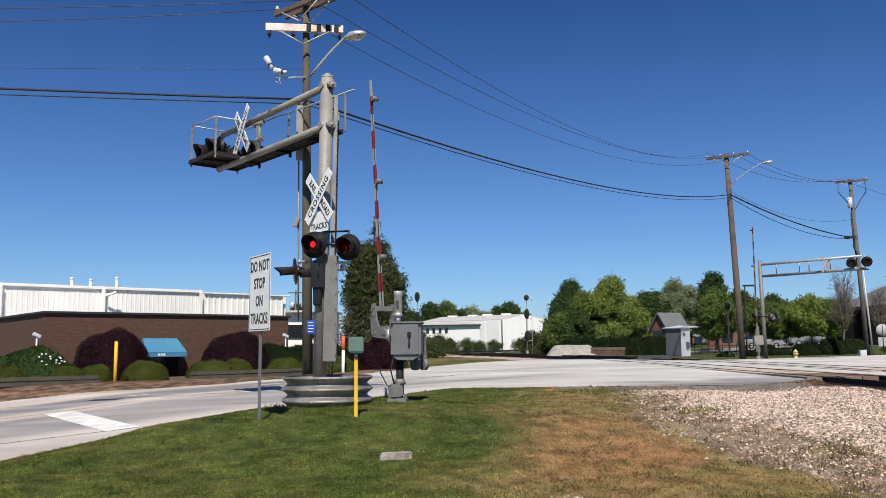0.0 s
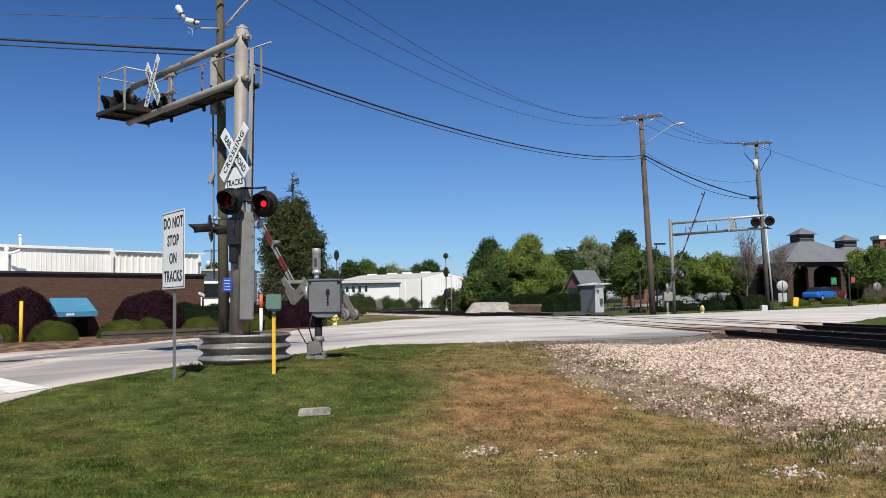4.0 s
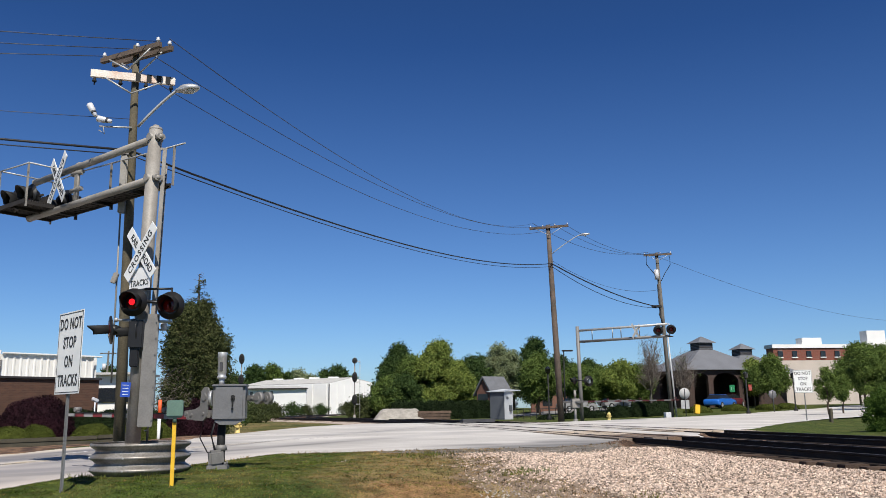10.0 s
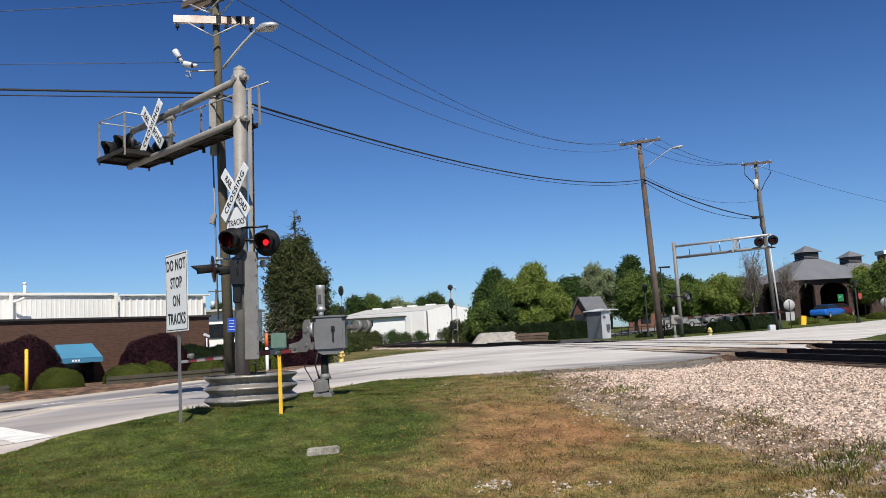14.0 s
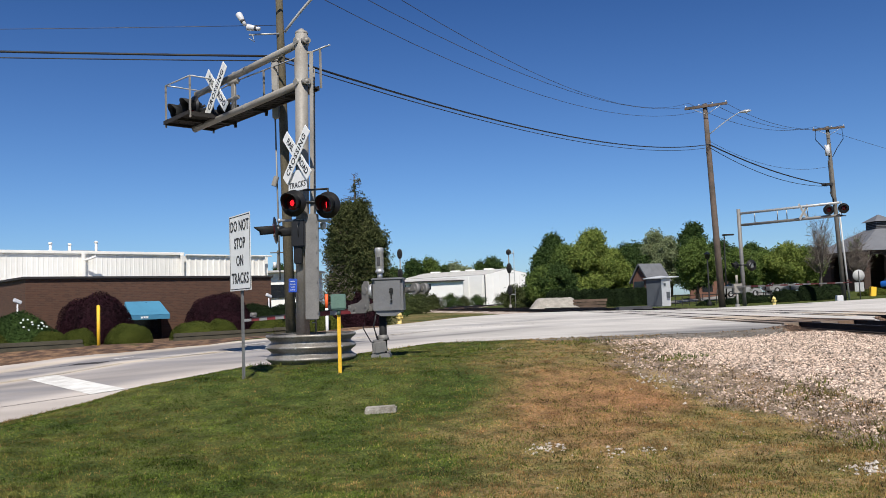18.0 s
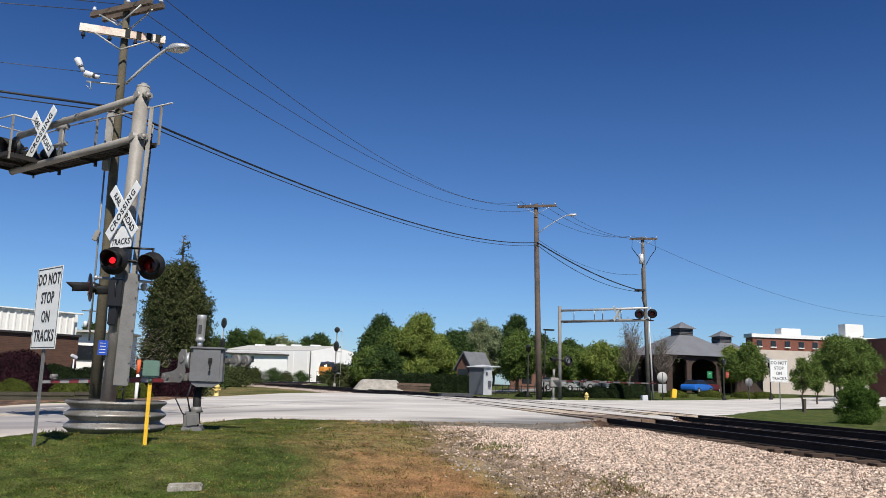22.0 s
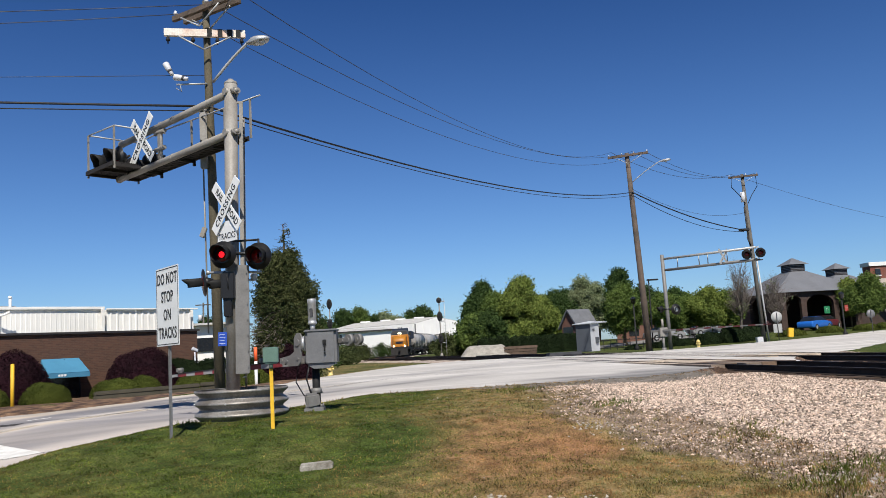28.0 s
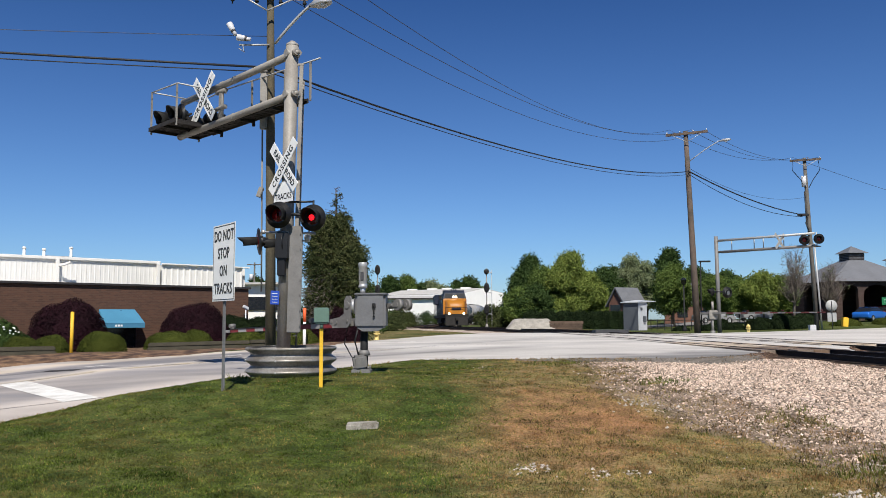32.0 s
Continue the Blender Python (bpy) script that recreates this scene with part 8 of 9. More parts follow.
def bogie(ob, x, axles, r=0.5):
    """A truck: frame and wheels on axles."""
    bm = bmesh.new()
    for sy in (-1, 1):
        box(bm, (x, sy * 0.98, 0.62), (axles[-1] - axles[0] + 1.2, 0.16, 0.34), None, 0.04)
    box(bm, (x, 0, 0.7), (1.0, 2.0, 0.3))
    tr = part("truck_frame", bm, M["bogie"], ob, "black truck frame")
    for a in axles:
        bm = bmesh.new()
        for sy in (-1, 1):
            rod(bm, (x + a, sy * 0.68, r), (x + a, sy * 0.82, r), r, None, 18)
        rod(bm, (x + a, -0.7, r), (x + a, 0.7, r), 0.09, None, 8)
        part("wheelset", bm, M["bogie"], tr)


def locomotive():
    """A big freight locomotive, nose towards +x, its middle over the origin, rail level at z 0."""
    ob = thing("locomotive", (0, 0, 0), "dark blue freight locomotive with a golden yellow nose and lit headlamps", "locomotive")
    n = 11.0
    bm = bmesh.new()
    box(bm, (0, 0, 1.35), (21.6, 2.9, 0.36), None, 0.05)
    box(bm, (-0.5, 0, 0.85), (6.0, 2.7, 0.8), None, 0.15)
    part("underframe", bm, M["bogie"], ob)
    bogie(ob, 6.6, (-2.0, 0, 2.0))
    bogie(ob, -6.6, (-2.0, 0, 2.0))
    bm = bmesh.new()
    box(bm, (-2.6, 0, 3.05), (15.5, 2.0, 3.1), None, 0.12)
    box(bm, (-8.2, 0, 3.9), (3.6, 3.1, 1.5), None, 0.15)
    part("engine_hood", bm, M["loco_blue"], ob, "dark blue engine hood")
    bm = bmesh.new()
    prof = [(5.2, 1.55), (8.4, 1.55), (8.4, 3.5), (8.0, 4.5), (7.5, 4.85), (5.2, 4.9)]
    w = 1.58
    a = [bm.verts.new((x, -w if z < 4.4 else -w * 0.84, z)) for x, z in prof]
    b = [bm.verts.new((x, w if z < 4.4 else w * 0.84, z)) for x, z in prof]
    bm.faces.new(a)
    bm.faces.new(b[::-1])
    for i in range(6):
        j = (i + 1) % 6
        bm.faces.new((a[j], a[i], b[i], b[j]))
    cabm = part("cab", bm, M["loco_blue"], ob, "dark blue cab")
    bm = bmesh.new()
    plate(bm, [(8.43, -1.56, 1.6), (8.43, 1.56, 1.6), (8.43, 1.56, 3.5), (8.36, 1.45, 3.72), (8.36, -1.45, 3.72), (8.43, -1.56, 3.5)], 0.06)
    part("cab_front", bm, M["loco_yellow"], cabm, "golden yellow cab front")
    for sy in (-1, 1):
        bm = bmesh.new()
        plate(bm, [(8.36, sy * 0.2, 3.78), (8.36, sy * 1.36, 3.78), (8.07, sy * 1.26, 4.38), (8.07, sy * 0.2, 4.38)], 0.05)
        part("windscreen", bm, M["screen"], cabm, "dark windscreen")
        bm = bmesh.new()
        box(bm, (6.9, sy * 1.58, 3.6), (1.3, 0.05, 0.75))
        part("side_window", bm, M["glass_dark"], cabm)
        bm = bmesh.new()
        box(bm, (5.35, sy * 1.66, 3.9), (0.12, 0.3, 0.6), None, 0.03)
        part("mirror", bm, M["bogie"], cabm)
    bm = bmesh.new()
    for k in range(3):
        rod(bm, (6.2, -0.3 + 0.3 * k, 4.95), (6.8, -0.3 + 0.3 * k, 4.98), 0.05, 0.09, 8)
    part("horn", bm, M["bogie"], cabm)
    bm = bmesh.new()
    nose = [(8.4, 1.3, 3.6), (9.7, 1.22, 3.4), (10.35, 1.05, 3.05), (10.5, 0.9, 2.6)]
    rows = []
    for x, hw, top in nose:
        rows.append([bm.verts.new((x, -hw, 1.5)), bm.verts.new((x, -hw, top - 0.25)), bm.verts.new((x, -hw + 0.25, top)), bm.verts.new((x, hw - 0.25, top)), bm.verts.new((x, hw, top - 0.25)), bm.verts.new((x, hw, 1.5))])
    for a, b in zip(rows, rows[1:]):
        for j in range(5):
            bm.faces.new((a[j], a[j + 1], b[j + 1], b[j])).smooth = True
    bm.faces.new(rows[-1])
    part("nose", bm, M["loco_yellow"], ob, "golden yellow wide nose")
    bm = bmesh.new()
    box(bm, (9.4, 1.28, 2.6), (0.7, 0.05, 1.5), None, 0.02)
    part("nose_door", bm, M["loco_blue"], ob)
    bm = bmesh.new()
    box(bm, (9.0, 0, 1.5), (3.4, 3.05, 0.3), None, 0.05)
    part("front_walkway", bm, M["bogie"], ob)
    bm = bmesh.new()
    plate(bm, [(10.95, -1.45, 0.15), (10.95, 1.45, 0.15), (10.7, 1.45, 1.5), (10.7, -1.45, 1.5)], 0.1)
    box(bm, (11.1, 0, 0.95), (0.7, 0.35, 0.35), None, 0.05)
    for sy in (-1, 1):
        for k in range(4):
            box(bm, (10.5, sy * 1.35, 0.35 + 0.35 * k), (0.4, 0.35, 0.05))
        rod(bm, (10.75, sy * 1.45, 1.5), (10.75, sy * 1.45, 2.5), 0.03, None, 6)
    rod(bm, (10.75, -1.45, 2.5), (10.75, 1.45, 2.5), 0.03, None, 6)
    part("pilot", bm, M["bogie"], ob, "black pilot with coupler and steps")
    for y, z, x, r in ((-0.16, 3.95, 8.4, 0.15), (0.16, 3.95, 8.4, 0.15), (-0.95, 1.72, 10.75, 0.14), (0.95, 1.72, 10.75, 0.14)):
        bm = bmesh.new()
        rod(bm, (x - 0.08, y, z), (x + 0.02, y, z), r, None, 12)
        part("headlamp", bm, M["headlamp"], ob, "lit warm headlamp")
    bm = bmesh.new()
    box(bm, (10.53, 0, 2.3), (0.03, 1.2, 0.3), None, 0.01)
    part("nose_emblem", bm, M["loco_blue"], ob, "dark plain emblem shape")
    for sy in (-1, 1):
        for k in range(9):
            bm = bmesh.new()
            rod(bm, (-10 + 1.8 * k, sy * 1.42, 1.5), (-10 + 1.8 * k, sy * 1.42, 2.5), 0.025, None, 5)
            part("handrail_post", bm, M["bogie"], ob)
    bm = bmesh.new()
    for x in (-3, -1, 1):
        rod(bm, (x, 0, 4.35), (x, 0, 4.6), 0.5, 0.45, 14)
    part("roof_fan", bm, M["bogie"], ob)
    return ob


def hopper():
    ob = thing("hopper_wagon", (0, 0, 0), "pale grey covered hopper wagon", "wagon", "hopper wagons")
    n, rows = 16, []
    bm = bmesh.new()
    for x in (-8.2, 8.2):
        rows.append([bm.verts.new((x, 1.5 * math.sin(a), 2.9 + 1.5 * math.cos(a) * (1 if math.cos(a) > 0 else 0.75))) for a in [2 * math.pi * k / n for k in range(n)]])
    for k in range(n):
        bm.faces.new((rows[0][k], rows[0][(k + 1) % n], rows[1][(k + 1) % n], rows[1][k])).smooth = True
    bm.faces.new(rows[0][::-1])
    bm.faces.new(rows[1])
    part("tank", bm, M["hopper"], ob)
    for x in (-8.2, -4.1, 0, 4.1, 8.2):
        for sy in (-1, 1):
            bm = bmesh.new()
            box(bm, (x, sy * 1.52, 2.7), (0.12, 0.06, 2.0))
            part("rib", bm, M["hopper"], ob)
    for x in (-5, 0, 5):
        bm = bmesh.new()
        r = bmesh.ops.create_cone(bm, cap_ends=True, segments=4, radius1=0.5, radius2=2.0, depth=1.4, matrix=Matrix.Translation((x, 0, 1.35)) @ pose(0, 0, 0, 0, 0, 45))
        part("chute", bm, M["hopper"], ob)
    bm = bmesh.new()
    for sy in (-1, 1):
        box(bm, (0, sy * 1.35, 1.1), (17.0, 0.12, 0.3))
    box(bm, (0, 0, 1.0), (18.4, 0.4, 0.3))
    box(bm, (0, 0, 4.5), (15, 0.7, 0.08))
    part("sill", bm, M["bogie"], ob)
    bogie(ob, 6.8, (-0.9, 0.9), 0.46)
    bogie(ob, -6.8, (-0.9, 0.9), 0.46)
    return ob


loco = locomotive()
wagon = hopper()
TRAIN = [(loco, 11.2)]
for k in range(4):
    w = wagon if k == 0 else copy_thing(wagon, Matrix())
    TRAIN.append((w, 22.6 + 9.4 + 18.9 * k))


# ---- ties, crossing timbers, stones and grass ----
def tie_mesh():
    bm = bmesh.new()
    box(bm, (0, 0, 0), (2.6, 0.23, 0.18), None, 0.012)
    return mesh_of(bm, "tie", M["tie"])


TIE = tie_mesh()
for ln, first, last, nm in ((LINE_A, 3.0, 23.0, "near"), (LINE_B, 3.0, 27.6, "far")):
    bed = thing("track_panel", (float(track_x(10, ln)), 10, 0.5), "rows of dark timber ties under rusty rails", "track", "track panels", "structure")
    for k, y in enumerate(np.arange(first, last, 0.52)):
        x = float(track_x(y, ln))
        dx = float(track_x(y + 0.5, ln) - track_x(y - 0.5, ln))
        ob = new("tie", TIE)
        ob.parent = bed
        ob.location = (x - ORG[bed.name].x + random.uniform(-0.05, 0.05), float(y) - 10, 0.5 + random.uniform(-0.012, 0.012) - 0.5)
        ob.rotation_euler = (0, 0, -math.atan(dx) + radians(random.uniform(-2, 2)))
bm = bmesh.new()
for ln, first, last in ((LINE_A, 54, 130), (LINE_B, 50, 130)):
    for y in np.arange(first, last, 0.6):
        x = float(track_x(y, ln))
        dx = float(track_x(y + 0.5, ln) - track_x(y - 0.5, ln))
        bmesh.ops.create_cube(bm, size=1, matrix=Matrix.Translation((x, float(y), 0.53)) @ pose(0, 0, 0, 0, 0, -math.degrees(math.atan(dx))) @ Matrix.Diagonal((2.6, 0.23, 0.14, 1)))
solo("far_ties", bm, M["tie"], (0, 90, 0.5), "dark timber ties of the tracks beyond the road", "ties", kind="stuff")


def strip_on_track(name, ln, off0, off1, y0, y1, material, z=0.742):
    """A timber laid along the track in the crossing."""
    bm = bmesh.new()
    rows = []
    n = max(2, int((y1 - y0) / 1.2))
    for k in range(n + 1):
        y = y0 + (y1 - y0) * k / n
        i = int(np.argmin(np.abs(ln[:, 1] - y)))
        p, l = ln[i], LEFT_B[i]
        a, b = p + l * off0, p + l * off1
        rows.append([bm.verts.new((*a, z)), bm.verts.new((*b, z)), bm.verts.new((*b, z - 0.12)), bm.verts.new((*a, z - 0.12))])
    for a, b in zip(rows, rows[1:]):
        for j in range(4):
            bm.faces.new((a[j], b[j], b[(j + 1) % 4], a[(j + 1) % 4]))
    bm.faces.new(rows[0][::-1])
    bm.faces.new(rows[-1])
    bmesh.ops.recalc_face_normals(bm, faces=bm.faces)
    return bm


M["panel_pale"] = mat("asphalt filler between the rails", (0.5, 0.47, 0.435), 0.9, 0, 0.25, 1.0, 30, 0.3, col2=(0.36, 0.33, 0.3), rand=0.12)
M["panel_tan"] = mat("sun-bleached crossing timber", (0.48, 0.4, 0.31), 0.9, 0, 0.35, 1.5, 25, 0.3, col2=(0.3, 0.235, 0.175), rand=0.25)
M["panel_grey"] = mat("tarred crossing filler", (0.19, 0.145, 0.11), 0.9, 0, 0.3, 1.0, 25, 0.3, col2=(0.12, 0.095, 0.075), rand=0.15)
M["panel"] = mat("worn crossing timber", (0.17, 0.11, 0.07), 0.9, 0, 0.35, 1.2, 25, 0.3, col2=(0.085, 0.058, 0.042), rand=0.25)
for ln, y0, y1, at in ((LINE_A, 22.6, 53.0, (8.6, 30, 0.6)), (LINE_B, 27.0, 49.0, (12.4, 30, 0.6))):
    deck = thing("crossing_deck", at, "worn brown timbers laid between the rails in the road", "crossing deck", "crossing decks", "structure")
    for off0, off1, mt in ((-0.66, -0.24, "panel"), (-0.22, 0.22, "panel_grey"), (0.24, 0.66, "panel"), (0.83, 1.22, "panel_grey"), (-1.22, -0.83, "panel")):
        y = y0 + random.uniform(0, 0.6)
        while y < y1 - 1:
            e = min(y1, y + 2.7)
            part("crossing_timber", strip_on_track("t", ln, off0, off1, y, e - 0.02, None, 0.742 + random.uniform(-0.006, 0.004)), M["panel_pale" if y > 30 else "panel_tan" if y > 23.5 else mt], deck)
            y = e


def scatter(n, seed, y0=5.2, y1=22.0, a0=-0.80, even=0.0):
    """Places on the near ground, denser towards the viewer."""
    r = np.random.default_rng(seed)
    u = r.random(n)
    d = y0 * (y1 / y0) ** u * (1 - even) + even * np.sqrt(y0 * y0 + (y1 * y1 - y0 * y0) * u)
    a = r.uniform(a0, 0.95, n)
    return d * a, d, r


def rock_field(name, n, seed, smin, smax, mask, label, material, cut=0.5, y0=5.2, y1=22.0, a0=-0.80):
    """Small angular stones, joined."""
    x, y, r = scatter(n, seed, y0, y1, a0, 0.7 if a0 > 0 else 0.0)
    keep = mask(x, y) + r.uniform(-0.38, 0.38, n) > cut
    keep &= ~in_road(x, y)
    x, y = x[keep], y[keep]
    m = len(x)
    s = r.uniform(smin, smax, m) * r.uniform(0.7, 1.3, m)
    base = np.array([(1, 0, 0), (0, 1, 0), (-1, 0, 0), (0, -1, 0), (0, 0, 1), (0, 0, -1)], float)
    f = np.array([(0, 1, 4), (1, 2, 4), (2, 3, 4), (3, 0, 4), (1, 0, 5), (2, 1, 5), (3, 2, 5), (0, 3, 5)])
    v = base[None] * r.uniform(0.55, 1.25, (m, 6, 3)) + r.uniform(-0.3, 0.3, (m, 6, 3))
    v *= np.array([1, 1, 0.72])
    a = r.uniform(0, 6.28, m)
    ca, sa = np.cos(a), np.sin(a)
    vx, vy = v[..., 0] * ca[:, None] - v[..., 1] * sa[:, None], v[..., 0] * sa[:, None] + v[..., 1] * ca[:, None]
    v = np.stack([vx, vy, v[..., 2]], -1) * s[:, None, None]
    v += np.stack([x, y, ground_z(x, y) + lump_z(x, y) + s * 0.25], -1)[:, None]
    faces = (f[None] + 6 * np.arange(m)[:, None, None]).reshape(-1, 3)
    tagged(new(name, raw_mesh(name, v.reshape(-1, 3), faces, material)), label, "gravel", kind="stuff")


M["stone"] = mat("crushed pink-grey granite", (0.47, 0.375, 0.305), 0.9, 0, 0.15, 9, 70, 0.2, col2=(0.38, 0.28, 0.215), island=0.75)
M["stone_white"] = mat("pale chipped stone", (0.43, 0.385, 0.335), 0.9, 0, 0.15, 9, 70, 0.2, island=0.3)
rock_field("ballast_stones", 150000, 3, 0.012, 0.028, lambda x, y: np.maximum(gravel_mask(x, y, -0.7, 0.4), 0.27 * dirt_mask(x, y)) * (1 - rust_mask(x, y)) * (1 - 0.95 * tar_mask(x, y)), "pale pinkish crushed ballast stones", M["stone"], 0.5, 9.0, 22.0, 0.1)
M["stone_rust"] = mat("rust-stained ballast", (0.13, 0.075, 0.05), 0.9, 0, 0.2, 9, 70, 0.2, col2=(0.22, 0.145, 0.1), island=0.6)


def stained(x, y):
    """The shoulder next to the ties and the bed between them."""
    d = np.minimum(np.abs(x - track_x(y, LINE_A)), np.abs(x - track_x(y, LINE_B)))
    return 0.75 * smooth(3.1, 1.5, d)


rock_field("stained_stones", 42000, 13, 0.012, 0.028, stained, "rust-brown stones between and beside the ties", M["stone_rust"], 0.5, 11.0, 28.5, 0.25)
rock_field("scattered_stones", 6000, 4, 0.008, 0.022, lambda x, y: 0.22 * dry_mask(x, y) + 0.33 * dirt_mask(x, y), "pale stones scattered in dry grass", M["stone_white"], 0.52)


def patch_mask(x, y):
    """Small bare patches of broken stone in the dry grass."""
    out = np.zeros_like(x)
    for px, py, r in ((2.25, 12.1, 0.32), (2.6, 11.95, 0.25), (0.48, 8.64, 0.22), (1.21, 8.4, 0.2), (1.51, 8.43, 0.16), (3.25, 7.5, 0.26), (3.45, 7.45, 0.2), (4.1, 8.75, 0.33), (4.35, 8.3, 0.25), (0.02, 17.2, 0.25)):
        out = np.maximum(out, np.exp(-((x - px) ** 2 + (y - py) ** 2) / (r * r)))
    return out


rock_field("stone_patches", 80000, 9, 0.009, 0.026, patch_mask, "patches of white broken stone in the grass", M["stone_white"], 0.6)


def grass_mat(name, c0, c1, c2):
    """Blades: each a colour between two, drifting in patches to a third."""
    m = leafmat(name, c0, c1, 0.3)
    nt = m.node_tree
    b = nt.nodes["Principled BSDF"]
    src = b.inputs["Base Color"].links[0].from_socket
    tc = nt.nodes.new("ShaderNodeTexCoord")
    nz = nt.nodes.new("ShaderNodeTexNoise")
    nz.inputs["Scale"].default_value, nz.inputs["Detail"].default_value = 1.3, 4.0
    nt.links.new(tc.outputs["Object"], nz.inputs["Vector"])
    r = nt.nodes.new("ShaderNodeMapRange")
    r.inputs[1].default_value, r.inputs[2].default_value = 0.45, 0.66
    nt.links.new(nz.outputs["Fac"], r.inputs[0])
    mx = nt.nodes.new("ShaderNodeMix")
    mx.data_type = "RGBA"
    nt.links.new(r.outputs[0], mx.inputs[0])
    nt.links.new(src, mx.inputs[6])
    mx.inputs[7].default_value = (*c2, 1)
    n2 = nt.nodes.new("ShaderNodeTexNoise")
    n2.inputs["Scale"].default_value, n2.inputs["Detail"].default_value = 3.2, 7.0
    nt.links.new(tc.outputs["Object"], n2.inputs["Vector"])
    r2 = nt.nodes.new("ShaderNodeMapRange")
    r2.inputs[1].default_value, r2.inputs[2].default_value, r2.inputs[3].default_value, r2.inputs[4].default_value = 0.36, 0.64, 0.62, 1.25
    nt.links.new(n2.outputs["Fac"], r2.inputs[0])
    n3 = nt.nodes.new("ShaderNodeTexNoise")
    n3.inputs["Scale"].default_value, n3.inputs["Detail"].default_value = 19.0, 2.0
    nt.links.new(tc.outputs["Object"], n3.inputs["Vector"])
    r3 = nt.nodes.new("ShaderNodeMapRange")
    r3.inputs[1].default_value, r3.inputs[2].default_value, r3.inputs[3].default_value, r3.inputs[4].default_value = 0.34, 0.66, 0.55, 1.5
    nt.links.new(n3.outputs["Fac"], r3.inputs[0])
    both = nt.nodes.new("ShaderNodeMath")
    both.operation = "MULTIPLY"
    nt.links.new(r2.outputs[0], both.inputs[0])
    nt.links.new(r3.outputs[0], both.inputs[1])
    hv = nt.nodes.new("ShaderNodeHueSaturation")
    nt.links.new(both.outputs[0], hv.inputs["Value"])
    nt.links.new(mx.outputs[2], hv.inputs["Color"])
    nt.links.new(hv.outputs[0], b.inputs["Base Color"])
    tr = [n for n in nt.nodes if n.bl_idname == "ShaderNodeBsdfTranslucent"][0]
    nt.links.new(hv.outputs[0], tr.inputs["Color"])
    return m


def blades(name, n, seed, want, material, h0, h1, label, wid=0.006, y0=5.2, y1=21.0, clump=3):
    """Blades of grass in little tufts, joined."""
    x, y, r = scatter(n, seed, y0, y1)
    keep = want(x, y) * (0.35 + 1.1 * drift(x, y, 6.0, seed + 1)) > r.random(n)
    keep &= ~in_road(x, y) & (np.hypot(x + 3.56, y - 15.6) > 0.9)
    x, y = np.repeat(x[keep], clump), np.repeat(y[keep], clump)
    m = len(x)
    x = x + r.normal(0, 0.025, m)
    y = y + r.normal(0, 0.025, m)
    z = ground_z(x, y) + lump_z(x, y) - 0.005
    h = r.uniform(h0, h1, m) * (0.6 + 0.8 * drift(x, y, 5.0, seed))
    a = r.uniform(0, 6.28, m)
    w = wid * (1 + y * 0.05)
    lean = r.normal(0, 0.45, (m, 2)) * h[:, None]
    p = np.stack([x, y, z], -1)
    side = np.stack([np.cos(a) * w, np.sin(a) * w, np.zeros(m)], -1)
    tip = p + np.stack([lean[:, 0], lean[:, 1], h], -1)
    v = np.stack([p - side, p + side, tip], 1).reshape(-1, 3)
    tagged(new(name, raw_mesh(name, v, np.arange(3 * m).reshape(m, 3), material)), label, "grass", kind="stuff")


M["blade_green"] = grass_mat("green grass blades", (0.03, 0.055, 0.008), (0.145, 0.185, 0.033), (0.19, 0.165, 0.05))
M["blade_dry"] = grass_mat("dry grass blades", (0.105, 0.08, 0.027), (0.37, 0.27, 0.098), (0.35, 0.195, 0.085))


def is_green(x, y):
    return (1 - 0.72 * dry_mask(x, y)) * (1 - 0.6 * dirt_mask(x, y)) * (1 - 0.6 * red_mask(x, y)) * (1 - gravel_mask(x, y)) * (1 - tar_mask(x, y))


def is_dry(x, y):
    return (0.10 + 0.9 * dry_mask(x, y)) * (1 - 0.95 * gravel_mask(x, y)) * (1 - 0.25 * dirt_mask(x, y))


def rim(x, y):
    """The dry fringe where the lawn meets the asphalt."""
    return 0.8 * smooth(0.45, 0.05, edge_dist(x, y)) * (x < 3)


blades("fringe_grass", 60000, 29, rim, M["blade_dry"], 0.02, 0.07, "dry grass fringe along the asphalt edge", 0.004, y0=9.0, y1=23.0)
blades("grass_blades", 230000, 21, is_green, M["blade_green"], 0.008, 0.03, "short mown green grass blades", 0.0045)
blades("dry_grass_blades", 130000, 22, is_dry, M["blade_dry"], 0.01, 0.038, "dry straw-coloured grass blades", 0.004)
M["blade_brown"] = grass_mat("withered brown weeds", (0.035, 0.026, 0.016), (0.13, 0.095, 0.055), (0.09, 0.065, 0.03))
blades("withered_weeds", 26000, 27, lambda x, y: 0.5 * dirt_mask(x, y) * (1 - 0.85 * gravel_mask(x, y)) + 0.035 * dry_mask(x, y), M["blade_brown"], 0.02, 0.075, "withered brown weeds in bare dirt", 0.004, clump=4)


def weeds(x, y):
    out = np.zeros_like(x)
    for px, py, r in ((-0.3, 17.0, 0.35), (-3.2, 14.5, 0.3), (-3.9, 14.6, 0.25), (-2.9, 14.55, 0.2), (-4.4, 14.9, 0.25), (-2.3, 15.3, 0.2), (3.9, 8.3, 0.35), (4.5, 9.0, 0.4), (1.7, 17.6, 0.5), (-4.0, 12.9, 0.15), (4.2, 11.3, 0.4), (3.1, 14.0, 0.4)):
        out = np.maximum(out, np.exp(-((x - px) ** 2 + (y - py) ** 2) / (r * r)))
    return out


blades("weed_tufts", 60000, 23, weeds, M["blade_green"], 0.04, 0.11, "taller green weed tufts", 0.005, clump=3)


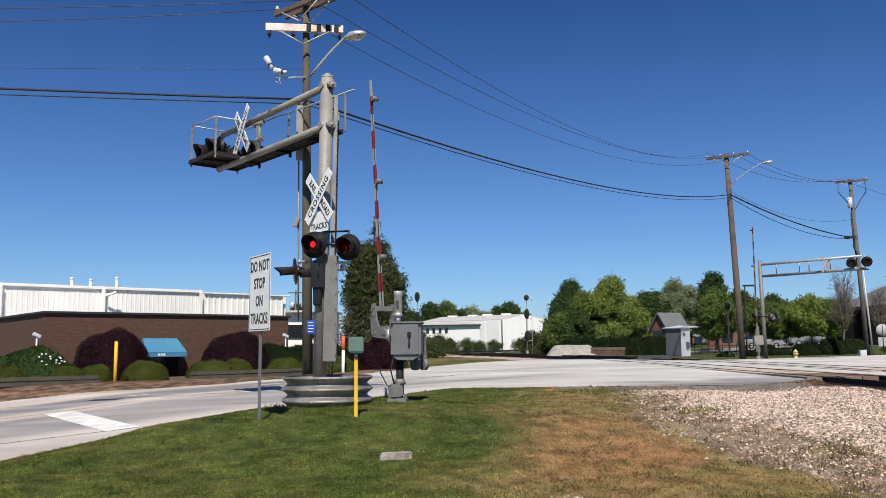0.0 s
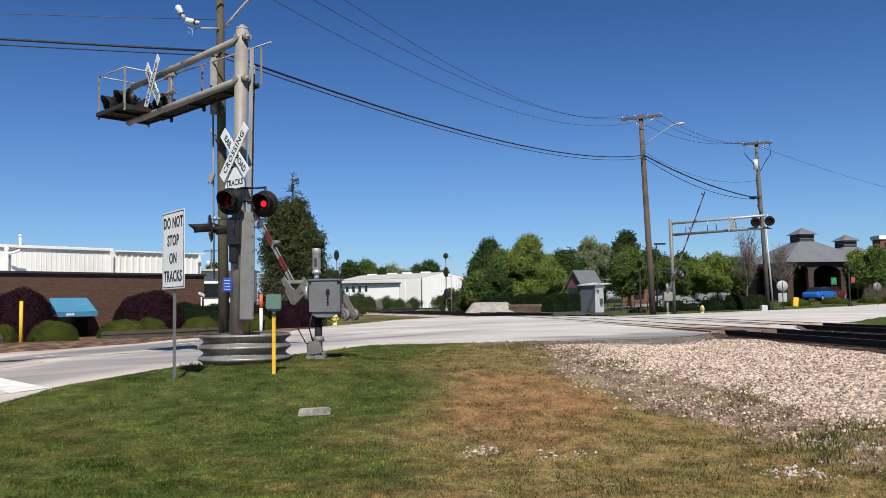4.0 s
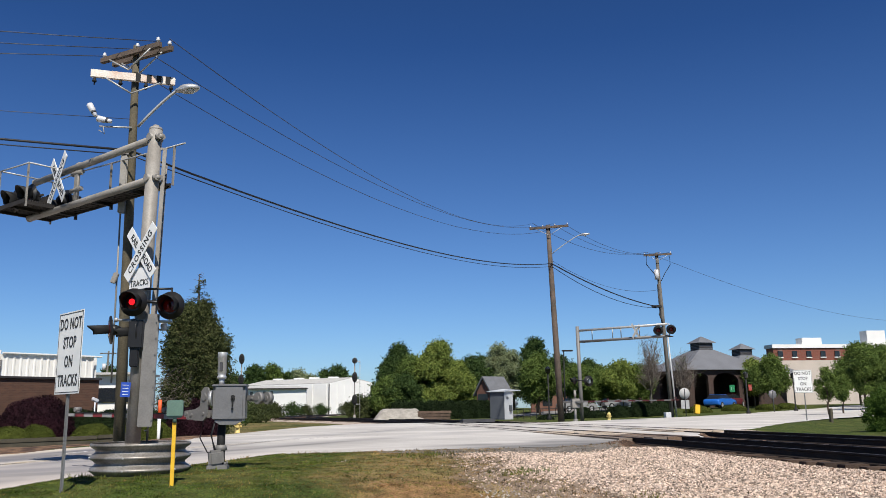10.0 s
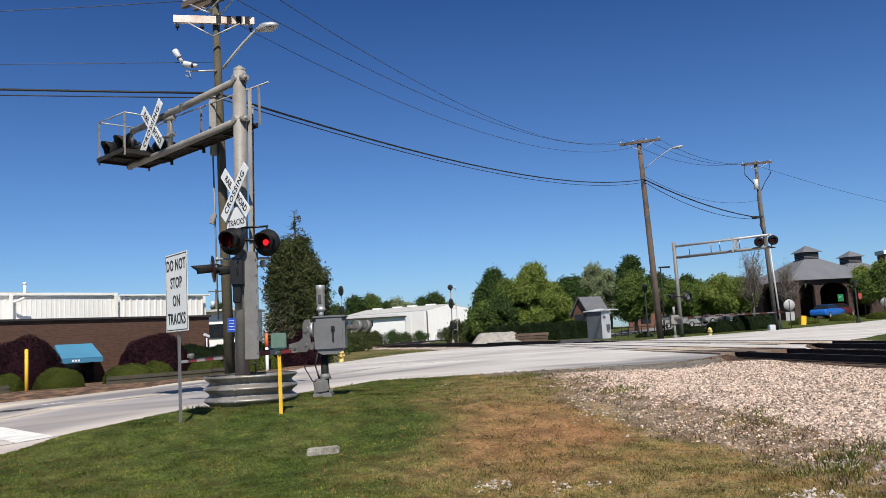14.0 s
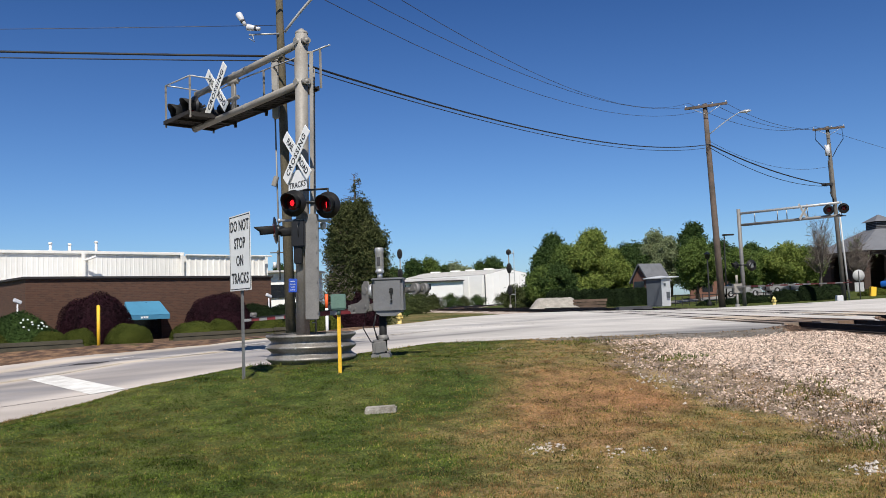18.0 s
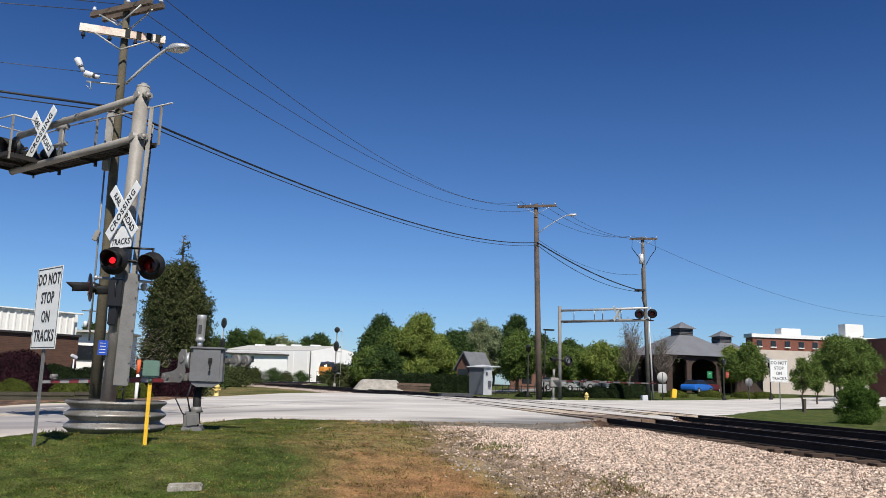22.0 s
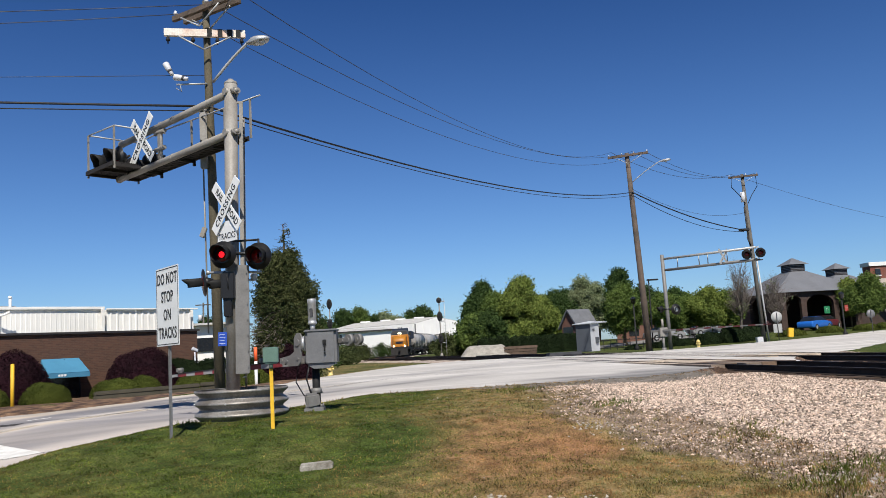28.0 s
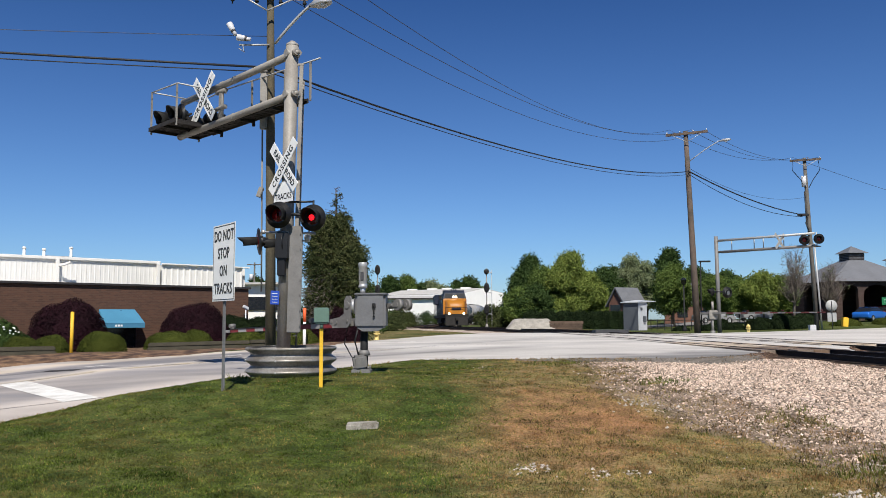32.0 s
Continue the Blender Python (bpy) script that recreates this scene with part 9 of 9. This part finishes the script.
# ---- what moves ----
_arc = np.concatenate([[0], np.cumsum(np.hypot(np.diff(LINE_B[:, 0]), np.diff(LINE_B[:, 1])))])


def on_track(arc):
    """The pose of a vehicle on the far track, facing down the line."""
    x, y = np.interp(arc, _arc, LINE_B[:, 0]), np.interp(arc, _arc, LINE_B[:, 1])
    x0, y0 = np.interp(arc - 6, _arc, LINE_B[:, 0]), np.interp(arc - 6, _arc, LINE_B[:, 1])
    x1, y1 = np.interp(arc + 6, _arc, LINE_B[:, 0]), np.interp(arc + 6, _arc, LINE_B[:, 1])
    return pose(float(x), float(y), RAIL_TOP, 0, 0, math.degrees(math.atan2(y0 - y1, x0 - x1)))


def turn_rows(ob, axis, rows):
    """Rows of a part that turns about its own origin by degrees round an axis."""
    at = Matrix.Translation(ob.location.copy())
    return [(t, at @ Matrix.Rotation(radians(a), 4, axis)) for t, a in rows]


GATE = [(0, 85.3), (0.5, 84), (1, 80.5), (1.5, 76), (2, 71), (2.5, 66), (3, 60.5), (3.5, 55), (4, 49), (4.5, 42), (5, 35.5), (5.5, 29), (6, 23), (6.5, 17.3), (7, 12.5), (7.5, 8.3), (8, 6.4), (8.5, 4.8), (9, 3.3), (9.5, 2.0), (10.5, -0.2), (11.5, -1.7), (12.2, -2.0), (32, -2.0)]
FAR_GATE = [(0, 89.5), (1, 87), (2, 83), (3, 76), (3.5, 71), (4, 66), (4.5, 61), (5.5, 52), (6.5, 43), (7, 38), (7.5, 33), (8, 27), (8.5, 14), (9, 3), (9.4, 0), (32, 0)]
SWING = [(0, -8), (0.5, -6), (1, -1.5), (1.5, -1), (2, -1.5), (2.5, -5), (3, -9), (4, -9.5), (7, -9), (9, -9.5), (12.5, -9), (13, -7), (13.5, -2.5), (14, 0), (20, 0.5), (32, 0)]
FLASH, START = 0.5585, 28.07      # half a beat; a moment at which the right lamp lights


def flash_rows(first_on):
    """The added glowing disc faces out for half of each beat and stands edge-on for the other half."""
    k = math.floor((0 - START) / FLASH)
    rows, state = [], None
    rows.append((0.0, 0.0 if (k % 2 == 0) == first_on else -73.0))
    while True:
        k += 1
        t = START + k * FLASH
        if t >= 31.9:
            break
        on = (k % 2 == 0) == first_on
        if t > 0.15:
            rows += [(t - 0.034, -73.0 if on else 0.0), (t + 0.034, 0.0 if on else -73.0)]
    rows.append((32.0, rows[-1][1]))
    return rows


def motions():
    for ob, back in TRAIN:
        start = float(np.interp(107.0, LINE_B[:, 1], _arc))
        rows = [(t, on_track(start + (32 - t) * 9.0 + back)) for t in np.arange(0, 32.5, 1.0).tolist()]
        walk(ob, rows)
    walk(gate_arm, turn_rows(gate_arm, R3, GATE))
    walk(far_arm, turn_rows(far_arm, D3.cross(UP), FAR_GATE))
    walk(arm_buck, turn_rows(arm_buck, UP, SWING))
    walk(GLOW_LEFT, turn_rows(GLOW_LEFT, UP, flash_rows(False)))
    walk(GLOW_RIGHT, turn_rows(GLOW_RIGHT, UP, flash_rows(True)))


motions()
